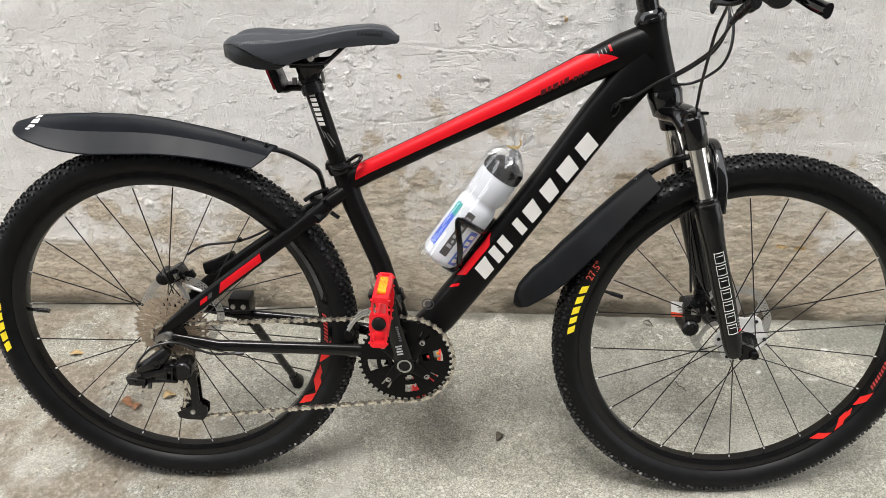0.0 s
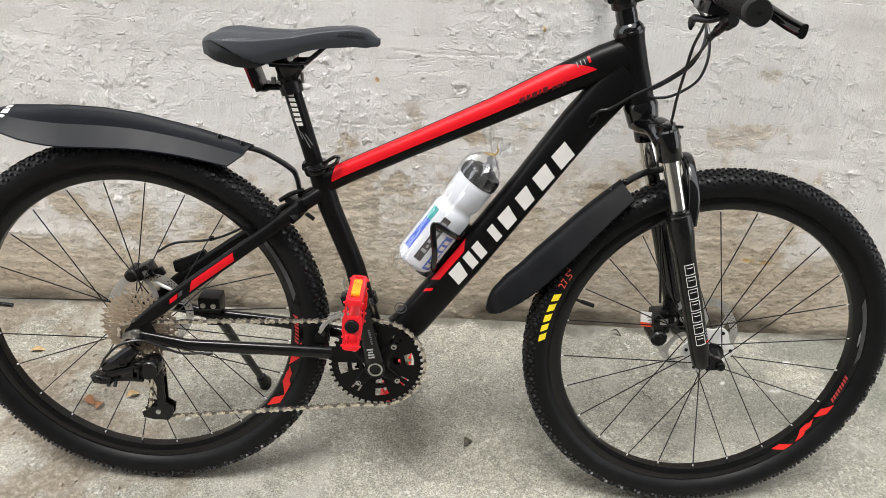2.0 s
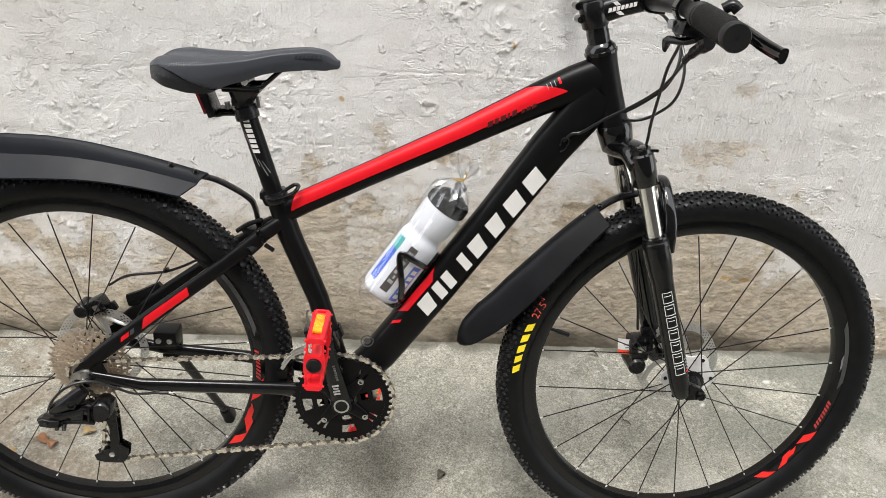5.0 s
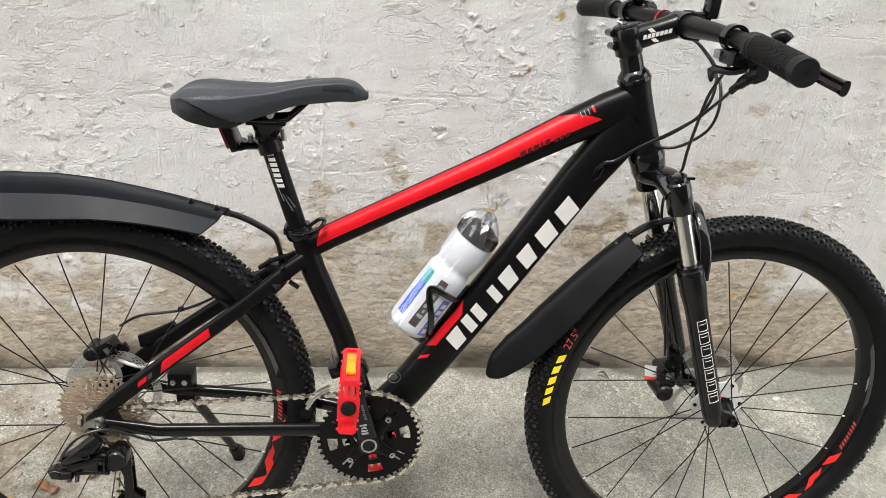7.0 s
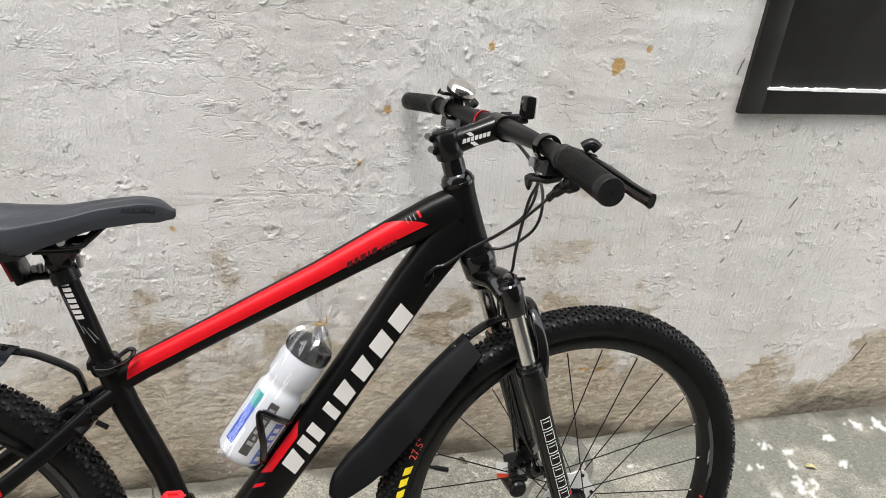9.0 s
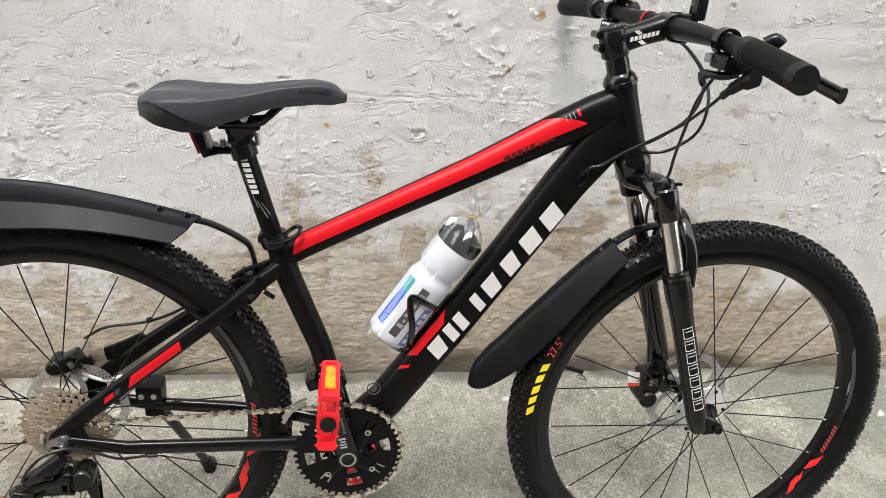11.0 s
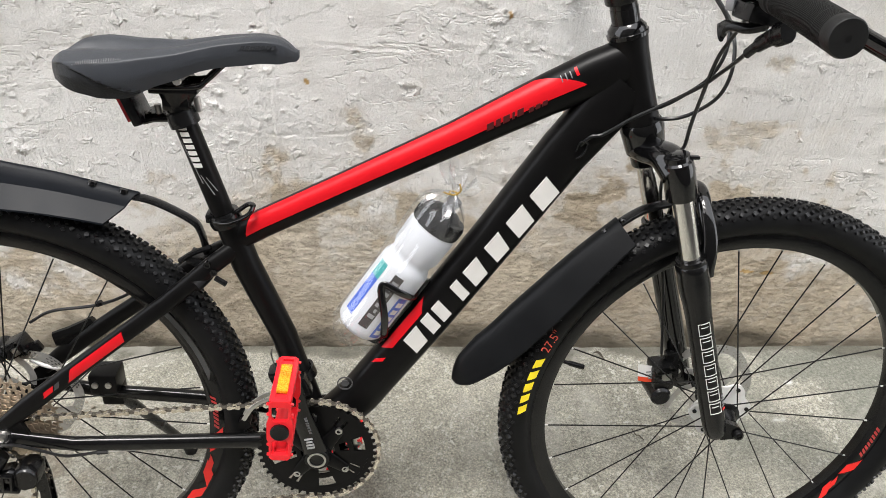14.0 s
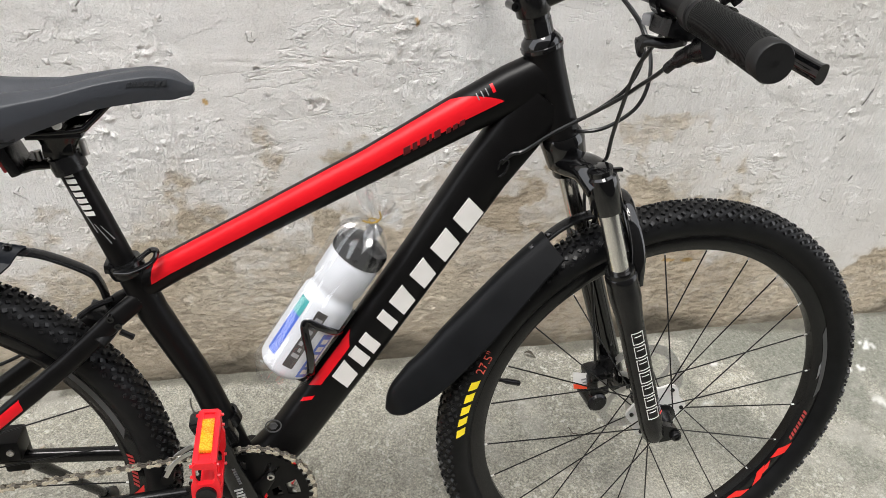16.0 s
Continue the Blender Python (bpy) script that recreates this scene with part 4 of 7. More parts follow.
for side in (1, -1):
    bm = bmesh.new()
    sweep(bm, curve_points([(-0.385, -0.02 * side, 0.862), (-0.345, -0.022 * side, 0.842), (-0.312, -0.022 * side, 0.8385), (-0.243, -0.022 * side, 0.8395), (-0.226, -0.020 * side, 0.848), (-0.196, -0.014 * side, 0.874), (-0.17, -0.01 * side, 0.884)], 30), 0.0036, 10)
    part("saddle_rail", bm, GLOSS_BLACK, saddle)
bm = bmesh.new()
block(bm, (-0.32, 0, 0.866), (0.11, 0.085, 0.010), None, 0.004)
part("saddle_base", bm, BLACK_PLASTIC, saddle)
bm = bmesh.new()
block(bm, (-0.168, 0, 0.876), (0.05, 0.026, 0.014), None, 0.005)
part("nose_base", bm, BLACK_PLASTIC, saddle)

# rear reflector on its bracket
bm = bmesh.new()
sweep(bm, curve_points([at(-0.282, 0.795, 0), at(-0.300, 0.794, 0), at(-0.314, 0.791, 0), at(-0.325, 0.800, 0)], 12), [(0.006, 0.008)] * 13, 10)
lathe(bm, at(-0.309, 0.7905, -0.012), (0, -1, 0), [(-0.024, 0), (-0.024, 0.0075), (0, 0.0075), (0, 0)], 16)
lathe(bm, at(-0.292, 0.795, -0.010), (0, -1, 0), [(-0.020, 0), (-0.020, 0.006), (0, 0.006), (0, 0)], 16)
bracket = part("reflector_bracket", bm, BLACK_PLASTIC, seat_post)
turn = Matrix.Rotation(radians(-20), 3, "Y")
bm = bmesh.new()
block(bm, at(-0.3185, 0.8095, 0), (0.013, 0.050, 0.042), turn, 0.004)
reflector = part("rear_reflector", bm, BLACK_PLASTIC, bike)
bm = bmesh.new()
block(bm, at(-0.3275, 0.8125, 0), (0.006, 0.046, 0.038), turn, 0.002)
part("reflector_lens", bm, RED_LENS, reflector, "dark red ribbed lens")

# -- wheels --
TYRE = [(0.0125, 0.2955), (0.0165, 0.2985), (0.0225, 0.3045), (0.0258, 0.3115), (0.0265, 0.3185), (0.0255, 0.3255), (0.0225, 0.3320), (0.0165, 0.3372), (0.0085, 0.3402), (0.0, 0.3410)]


def side_of_tyre(r):
    return float(np.interp(r, [q[1] for q in TYRE], [q[0] for q in TYRE]))


def build_tyre(c, name, parent):
    bm = bmesh.new()
    prof = TYRE + [(-w, r) for w, r in TYRE[-2::-1]]
    lathe(bm, c, (0, -1, 0), prof, 120)
    return part(name, bm, RUBBER, parent, "black knobbly rubber tyre")


def build_tread(c, parent, seed):
    """All the rubber knobs of a tyre in one mesh."""
    rs = random.Random(seed)
    verts, faces = [], []
    n = 112
    kinds = []
    for k in range(n):
        o = k % 2
        kinds += [(k + 0.0, 0.0250, 0.3272 + 0.0012 * o, 66, 0.0036, 0.0042, 0.0018), (k + 0.5, 0.0226, 0.3322, 46, 0.0050, 0.0040 + 0.0014 * o, 0.0026)]
        kinds += [(k + 0.0, 0.0186 + 0.001 * o, 0.3356, 33, 0.0046, 0.0036, 0.0024), (k + 0.5, 0.0142, 0.3382, 22, 0.0040, 0.0050, 0.0024)]
        kinds += [(k + 0.1, 0.0092 + 0.001 * o, 0.3398, 12, 0.0046, 0.0036, 0.0024), (k + 0.6, 0.0038, 0.3407, 4, 0.0040, 0.0052, 0.0024)]
    for s in (1, -1):
        for k, w, r, tilt, sw, sl, h in kinds:
            a = 2 * math.pi * (k + (0.5 if s < 0 else 0)) / n + rs.uniform(-0.003, 0.003)
            skew = radians(32 * (1 if int(k) % 2 else -1))
            er, et, ew = Vector((math.cos(a), 0, math.sin(a))), Vector((-math.sin(a), 0, math.cos(a))), Vector((0, -s, 0))
            nrm = (er * math.cos(radians(tilt)) + ew * math.sin(radians(tilt))).normalized()
            acr = (ew * math.cos(radians(tilt)) - er * math.sin(radians(tilt))).normalized()
            t2, a2 = et * math.cos(skew) + acr * math.sin(skew), acr * math.cos(skew) - et * math.sin(skew)
            p = c + er * r + ew * w
            base = len(verts)
            for z, g in ((-0.002, 1.0), (h, 0.82)):
                for x, y in ((-1, -1), (1, -1), (1, 1), (-1, 1)):
                    verts.append(p + nrm * z * 1.25 + a2 * (x * sw * 0.60 * g) + t2 * (y * sl * 0.60 * g))
            b = base
            faces += [(b + 4, b + 5, b + 6, b + 7), (b, b + 1, b + 5, b + 4), (b + 1, b + 2, b + 6, b + 5), (b + 2, b + 3, b + 7, b + 6), (b + 3, b, b + 4, b + 7)]
    me = bpy.data.meshes.new("tread")
    me.from_pydata([tuple(v) for v in verts], [], faces)
    me.materials.append(TREAD_RUBBER)
    ob = new("tread", me)
    ob.parent = parent
    return tagged(ob, "knobbly black rubber tread", kind="stuff")


def build_rim(c, name, label):
    bm = bmesh.new()
    prof = [(0.0115, 0.294), (0.0135, 0.2975), (0.0142, 0.2955), (0.0138, 0.286), (0.0125, 0.279), (0.0085, 0.2735), (0.0, 0.2722)]
    lathe(bm, c, (0, -1, 0), prof + [(-w, r) for w, r in prof[-2::-1]], 110)
    return part(name, bm, SATIN_BLACK, bike, label)


def on_wheel(c, ang, r, w):
    return Vector(c) + Vector((r * math.cos(ang), -w, r * math.sin(ang)))


def arc_patch(name, c, a0, a1, r0, r1, side, mat, parent, label="", skew=0.0, n=8, lift=0.0006):
    """A printed patch on the side of a tyre or rim, between two angles (degrees) and radii. side: radius to half width."""
    bm = bmesh.new()
    rows = []
    for j in range(4):
        f = j / 3
        r = r0 + (r1 - r0) * f
        rows.append([bm.verts.new(on_wheel(c, radians(a0 + (a1 - a0) * k / n + skew * (f - 0.5)), r, side(r) + lift)) for k in range(n + 1)])
    for a, b in zip(rows, rows[1:]):
        for k in range(n):
            bm.faces.new((a[k], a[k + 1], b[k + 1], b[k]))
    return part(name, bm, mat, parent, label)


def arc_text(name, words, size, c, a_start, r_mid, side, mat, parent, label):
    pts, faces = drawn_text(words, size)
    bm = bmesh.new()
    vs = []
    for x, y in pts:
        r = r_mid + y
        vs.append(bm.verts.new(on_wheel(c, radians(a_start) - x / r_mid, r, side(r) + 0.0006)))
    for f in faces:
        try:
            bm.faces.new([vs[i] for i in f])
        except ValueError:
            pass
    return part(name, bm, mat, parent, label, smooth=0)


def rim_side(r):
    return float(np.interp(r, [0.2722, 0.2735, 0.279, 0.286, 0.2955, 0.2975], [0.0, 0.0085, 0.0125, 0.0138, 0.0142, 0.0135]))


def spoke_mesh(name, w_hub, r_hub, lead, hub_ang=0.0):
    """One spoke from a hub flange to the rim, round the wheel's own middle; the nipple is its bright end."""
    bm = bmesh.new()
    a = hub_ang + lead
    h = Vector((r_hub * math.cos(a), -w_hub, r_hub * math.sin(a)))
    e = Vector((0.2735 * math.cos(hub_ang), -0.002 * (1 if w_hub > 0 else -1), 0.2735 * math.sin(hub_ang)))
    d = (e - h).normalized()
    sweep(bm, [h, e - d * 0.006], 0.00105, 6, up=(0.3, 0.8, 0.4), mi=0)
    sweep(bm, [e - d * 0.006, e - d * 0.002, e + d * 0.003], [0.0012, 0.0013, 0.0014], 6, up=(0.3, 0.8, 0.4), mi=1)
    me = bpy.data.meshes.new(name)
    bmesh.ops.recalc_face_normals(bm, faces=bm.faces[:])
    bm.to_mesh(me)
    bm.free()
    me.materials.append(SPOKE_BLACK)
    me.materials.append(ALLOY_WHITE)
    return me


def add_spokes(c, parent, near, far, turn):
    """Twenty-four crossed spokes."""
    n = 24
    kinds = [spoke_mesh("spoke", w, r, lead * s) for w, r in (near, far) for s in (1, -1) for lead in (radians(78),)]
    for k in range(n):
        me = kinds[(k % 2) * 2 + (k // 2) % 2]
        ob = new("spoke", me)
        ob.parent = parent
        ob.matrix_local = Matrix.Translation(c) @ Matrix.Rotation(-(2 * math.pi * k / n + turn), 4, "Y")


def rotor(c, w, parent):
    """A drilled brake disc: a perforated ring on six swept arms and a bright carrier."""
    bm = bmesh.new()
    na, radii = 132, [0.0650, 0.0664, 0.0694, 0.0706, 0.0736, 0.0748, 0.0776, 0.0790]
    wave = lambda k: 0.0016 * math.cos(2 * math.pi * k / na * 6)
    for y in (-w - 0.0009, -w + 0.0009):
        grid = [[bm.verts.new(Vector(c) + Vector(((r + wave(k)) * math.cos(2 * math.pi * k / na), y - c.y, (r + wave(k)) * math.sin(2 * math.pi * k / na)))) for k in range(na)] for r in radii]
        for j in range(len(radii) - 1):
            for k in range(na):
                if j % 2 == 1 and (k + (j // 2)) % 2 == 0 and k % 22 > 2:
                    continue
                bm.faces.new((grid[j][k], grid[j][(k + 1) % na], grid[j + 1][(k + 1) % na], grid[j + 1][k]))
    disc = part("brake_disc", bm, ROTOR_STEEL, parent, "drilled steel brake disc", smooth=0)
    for k in range(6):
        a = 2 * math.pi * k / 6
        bm = bmesh.new()
        p = [Vector(c) + Vector((r * math.cos(a + tw), -w, r * math.sin(a + tw))) for r, tw in ((0.020, 0), (0.035, 0.15), (0.050, 0.38), (0.0665, 0.62))]
        sweep(bm, curve_points(p, 10), [(0.0052, 0.0009)] * 11, 8)
        part("disc_arm", bm, ROTOR_STEEL, disc)
    return disc


# front wheel: rim carries tyre, tread, spokes, hub and disc
front = build_rim(FRONT, "front_wheel", "front wheel with a black rim and black spokes")
f_tyre = build_tyre(FRONT, "tyre", front)
build_tread(FRONT, front, 3)
add_spokes(FRONT, front, (0.029, 0.020), (-0.024, 0.026), radians(5.5))
bm = bmesh.new()
lathe(bm, FRONT, (0, -1, 0), [(-0.050, 0), (-0.050, 0.010), (-0.040, 0.011), (-0.031, 0.016), (-0.029, 0.022), (-0.026, 0.022), (-0.022, 0.013), (0.02, 0.012), (0.026, 0.015), (0.028, 0.0225), (0.0305, 0.0225), (0.033, 0.016), (0.045, 0.011), (0.050, 0.009), (0.050, 0)], 32)
part("hub", bm, SATIN_BLACK, front)
rotor(FRONT, -0.048, front)
bm = bmesh.new()
lob = [((0.046 + 0.004 * math.cos(6 * a)) * math.cos(a), (0.046 + 0.004 * math.cos(6 * a)) * math.sin(a)) for a in [2 * math.pi * k / 60 for k in range(60)]]
slab(bm, [(FRONT.x + x, FRONT.z + z) for x, z in lob], -0.014, -0.010, hole=circle(0.012, 60, FRONT.x, FRONT.z))
carrier = part("disc_carrier", bm, ALLOY_WHITE, front, "pale alloy disc carrier with bolts")
for k in range(6):
    bm = bmesh.new()
    lathe(bm, FRONT + Vector((0.042 * math.cos(k * math.pi / 3), -0.0135, 0.042 * math.sin(k * math.pi / 3))), (0, -1, 0), [(0, 0), (0.0, 0.0032), (0.0028, 0.0032), (0.0028, 0)], 10)
    part("bolt", bm, SATIN_BLACK, carrier)
slots = [(176.8, 174.4), (173.2, 170.9), (169.8, 167.2), (166.0, 163.4), (162.2, 159.6)]
for a0, a1 in slots:
    arc_patch("yellow_mark", FRONT, a0, a1, 0.3105, 0.3225, side_of_tyre, YELLOW_INK, f_tyre, "yellow printed bar", skew=1.2)
arc_text("size_print", '27.5"', 0.0185, FRONT, 157.4, 0.3170, side_of_tyre, RED_INK, f_tyre, "red tyre size print")
for a0, a1, r0, r1, sk in ((-50, -46, 0.278, 0.294, 4), (-40.5, -36.5, 0.278, 0.2935, -5), (-36, -33, 0.280, 0.288, -3), (-29, -24.5, 0.278, 0.294, 4)):
    arc_patch("red_decal", FRONT, a0, a1, r0, r1, rim_side, RED_DECAL, front, "red rim decal", skew=sk)
for k in range(8):
    arc_patch("red_print", FRONT, -21.5 + 1.5 * k, -20.5 + 1.5 * k, 0.281, 0.2885, rim_side, DULL_RED, front, skew=-1)
arc_patch("silver_decal", FRONT, -3, 22, 0.287, 0.2945, rim_side, DULL_DECAL, front, "grey rim decal", skew=3, n=24)
arc_patch("silver_decal", FRONT, 4, 9, 0.283, 0.2865, rim_side, GREY_DECAL, front, skew=2)
bm = bmesh.new()
vd = Vector((math.cos(radians(161)), 0, math.sin(radians(161))))
sweep(bm, [FRONT + vd * 0.275, FRONT + vd * 0.262, FRONT + vd * 0.258, FRONT + vd * 0.236], [0.003, 0.003, 0.0042, 0.0042], 10)
part("valve", bm, BLACK_PLASTIC, front)

# rear wheel
rear = build_rim(REAR, "rear_wheel", "rear wheel with a black rim and black spokes")
r_tyre = build_tyre(REAR, "tyre", rear)
build_tread(REAR, rear, 5)
add_spokes(REAR, rear, (0.020, 0.028), (-0.027, 0.026), radians(9.0))
bm = bmesh.new()
lathe(bm, REAR, (0, -1, 0), [(-0.062, 0), (-0.062, 0.010), (-0.045, 0.012), (-0.033, 0.017), (-0.029, 0.028), (-0.025, 0.028), (-0.02, 0.015), (0.012, 0.014), (0.018, 0.018), (0.0185, 0.030), (0.0215, 0.030), (0.024, 0.018), (0.062, 0.011), (0.062, 0)], 32)
part("hub", bm, SATIN_BLACK, rear)
rotor(REAR, -0.038, rear)
for a0, a1 in [(-170.0, -173.0), (-173.8, -176.8), (-177.6, -180.4), (-181.2, -184.0), (-184.8, -187.6)]:
    arc_patch("yellow_mark", REAR, a0, a1, 0.3105, 0.3225, side_of_tyre, YELLOW_INK, r_tyre, "yellow printed bar", skew=1.2)
arc_text("size_print", '27.5"', 0.0185, REAR, 170.8, 0.3185, side_of_tyre, RED_INK, r_tyre, "red tyre size print")
for a0, a1, r0, r1, sk in ((-34, -29.5, 0.278, 0.294, 4), (-25.5, -20, 0.278, 0.2935, -5), (-19.5, -16.5, 0.280, 0.288, -3), (-12.5, -6, 0.278, 0.294, 4)):
    arc_patch("red_decal", REAR, a0, a1, r0, r1, rim_side, RED_DECAL, rear, "red rim decal", skew=sk)
for k in range(8):
    arc_patch("red_print", REAR, -4.5 + 1.5 * k, -3.5 + 1.5 * k, 0.281, 0.2885, rim_side, DULL_RED, rear, skew=-1)
arc_patch("silver_decal", REAR, 14, 38, 0.287, 0.2945, rim_side, DULL_DECAL, rear, "grey rim decal", skew=3, n=24)
bm = bmesh.new()
vd = Vector((math.cos(radians(176)), 0, math.sin(radians(176))))
sweep(bm, [REAR + vd * 0.275, REAR + vd * 0.262, REAR + vd * 0.258, REAR + vd * 0.236], [0.003, 0.003, 0.0042, 0.0042], 10)
part("valve", bm, BLACK_PLASTIC, rear)

# cassette
bm = bmesh.new()
lathe(bm, REAR, (0, -1, 0), [(0.022, 0.0), (0.022, 0.019), (0.054, 0.014), (0.055, 0.0)], 28)
cassette = part("cassette", bm, SATIN_BLACK, rear, "stack of steel sprockets")
for k, teeth in enumerate((34, 30, 26, 23, 20, 17, 15, 13, 11)):
    r = teeth * 0.0124 / (2 * math.pi)
    y = -(0.0190 + 0.0038 * k)
    bm = bmesh.new()
    g = gear(teeth, r - 0.0030, r + 0.0032, REAR.x, REAR.z, 0.13 * k)
    inner = [(REAR.x + (q[0] - REAR.x) * (1 - 0.0085 / r), REAR.z + (q[1] - REAR.z) * (1 - 0.0085 / r)) for q in g]
    slab(bm, g, y - 0.0009, y + 0.0009, hole=inner)
    n_arm = 5
    for j in range(n_arm):
        a = 2 * math.pi * j / n_arm + 0.2 * k
        sweep(bm, [Vector((REAR.x, y, REAR.z)), Vector((REAR.x + r * 0.66 * math.cos(a), y, REAR.z + r * 0.66 * math.sin(a)))], [(0.006, 0.0008)] * 2, 6)
    o = part("sprocket", bm, CASSETTE_STEEL, cassette, smooth=0)

# -- crankset --
CR = BB
bm = bmesh.new()
lathe(bm, CR, (0, -1, 0), [(-0.075, 0), (-0.075, 0.010), (0.05, 0.0115), (0.068, 0.0115), (0.068, 0)], 24)
crank_axle = part("crank_axle", bm, SATIN_BLACK, bike)


def chainring(teeth, w, mat, name, inner, windows):
    r = teeth * 0.0124 / (2 * math.pi)
    bm = bmesh.new()
    n = teeth * 5
    g = gear(teeth, r - 0.0035, r + 0.0022, CR.x, CR.z)
    r_mid = r - 0.011
    mid = circle(r_mid, n, CR.x, CR.z)
    slab(bm, g, -w - 0.0015, -w + 0.0015, hole=mid)
    # ring web with windows left open
    n2 = 96
    for y in (-w - 0.0012, -w + 0.0012):
        rows = [[bm.verts.new((x, y, z)) for x, z in circle(inner + (r_mid + 0.0004 - inner) * f, n2, CR.x, CR.z)] for f in (0, 0.14, 0.40, 0.56, 0.90, 1)]
        for j in range(5):
            for k in range(n2):
                if windows(k / n2, j):
                    continue
                bm.faces.new((rows[j][k], rows[j][(k + 1) % n2], rows[j + 1][(k + 1) % n2], rows[j + 1][k]))
    return part(name, bm, mat, crank_axle, smooth=0)




def webbing(f, j):
    """Windows of the outer ring: paired slots ahead, behind, above and below, thin slots between."""
    a = (f * 360 - 10) % 90
    a = min(a, 90 - a)
    if j == 1:
        return a < 12
    if j == 3:
        return a < 11 or 38 < a < 42
    return False


chainring(44, 0.0480, MATT_BLACK, "outer_chainring", 0.026, webbing)
chainring(32, 0.0405, STEEL, "middle_chainring", 0.0485, lambda f, j: False)
chainring(22, 0.0335, SATIN_BLACK, "inner_chainring", 0.0285, lambda f, j: False)
for k in range(4):
    a = math.pi / 4 + k * math.pi / 2 + 0.12
    p = CR + Vector((0.052 * math.cos(a), 0, 0.052 * math.sin(a)))
    bm = bmesh.new()
    sweep(bm, [CR + at(0, 0, 0.053), p + at(0, 0, 0.0515)], [(0.015, 0.004), (0.0085, 0.0028)], 12)
    part("spider_arm", bm, MATT_BLACK, crank_axle)
    bm = bmesh.new()
    lathe(bm, p + at(0, 0, 0.050), (0, -1, 0), [(0, 0.0), (0, 0.0052), (0.0045, 0.0052), (0.0045, 0.0030), (0.003, 0.0028), (0.003, 0)], 16)
    part("chainring_bolt", bm, STEEL, crank_axle, "bright steel bolt")
PED = at(-0.1365, 0.4530)
bm = bmesh.new()
arm_pts = [CR + at(0, 0, 0.060), CR.lerp(PED, 0.25) + at(0, 0, 0.066), CR.lerp(PED, 0.6) + at(0, 0, 0.076), PED + at(0, 0, 0.082)]
sweep(bm, arm_pts, [(0.0185, 0.008), (0.0165, 0.0075), (0.0135, 0.0072), (0.0135, 0.0065)], 18, power=0.8)
lathe(bm, CR + at(0, 0, 0.052), (0, -1, 0), [(0, 0), (0, 0.021), (0.012, 0.0205), (0.017, 0.018), (0.0172, 0.0135), (0.013, 0.013), (0.013, 0)], 32)
lathe(bm, PED + at(0, 0, 0.075), (0, -1, 0), [(0, 0), (0, 0.0135), (0.013, 0.0135), (0.0145, 0.011), (0.0145, 0)], 24)
arm = part("crank_arm", bm, SATIN_BLACK, bike)
bm = bmesh.new()
lathe(bm, CR + at(0, 0, 0.0685), (0, -1, 0), [(0, 0.0108), (0.0015, 0.0108), (0.0015, 0.0138), (0, 0.0138)], 32, closed=True)
part("crank_ring", bm, STEEL, arm, "bright ring round the crank bolt")
arm_dir = (PED - CR).normalized()
arm_side = Vector((arm_dir.z, 0, -arm_dir.x))
for k, (o, w, h) in enumerate(((0.030, 0.0115, 0.003), (0.0355, 0.0115, 0.003), (0.041, 0.009, 0.003), (0.0465, 0.012, 0.003))):
    bm = bmesh.new()
    block(bm, CR + arm_dir * o + at(0, 0, 0.0752 + 0.0001 * k) + arm_side * -0.001, (w, 0.0012, h), Matrix.Rotation(-math.atan2(arm_side.z, arm_side.x), 3, "Y"), 0.0003)
    part("grey_mark", bm, SILVER_DECAL, arm)
for k in range(7):
    bm = bmesh.new()
    block(bm, CR + arm_dir * (0.060 + 0.005 * k) + at(0, 0, 0.0785 + 0.0007 * k) + arm_side * 0.0055, (0.0042, 0.0012, 0.0028), Matrix.Rotation(-math.atan2(arm_side.z, arm_side.x), 3, "Y"), 0.0003)
    part("grey_mark", bm, GREY_DECAL, arm)
# far crank arm, pointing down
bm = bmesh.new()
PED_L = at(-0.0745, 0.155)
sweep(bm, [CR + at(0, 0, -0.068), CR.lerp(PED_L, 0.5) + at(0, 0, -0.076), PED_L + at(0, 0, -0.085)], [(0.0175, 0.0075), (0.0135, 0.007), (0.013, 0.0065)], 16, power=0.8)
part("crank_arm", bm, SATIN_BLACK, bike)


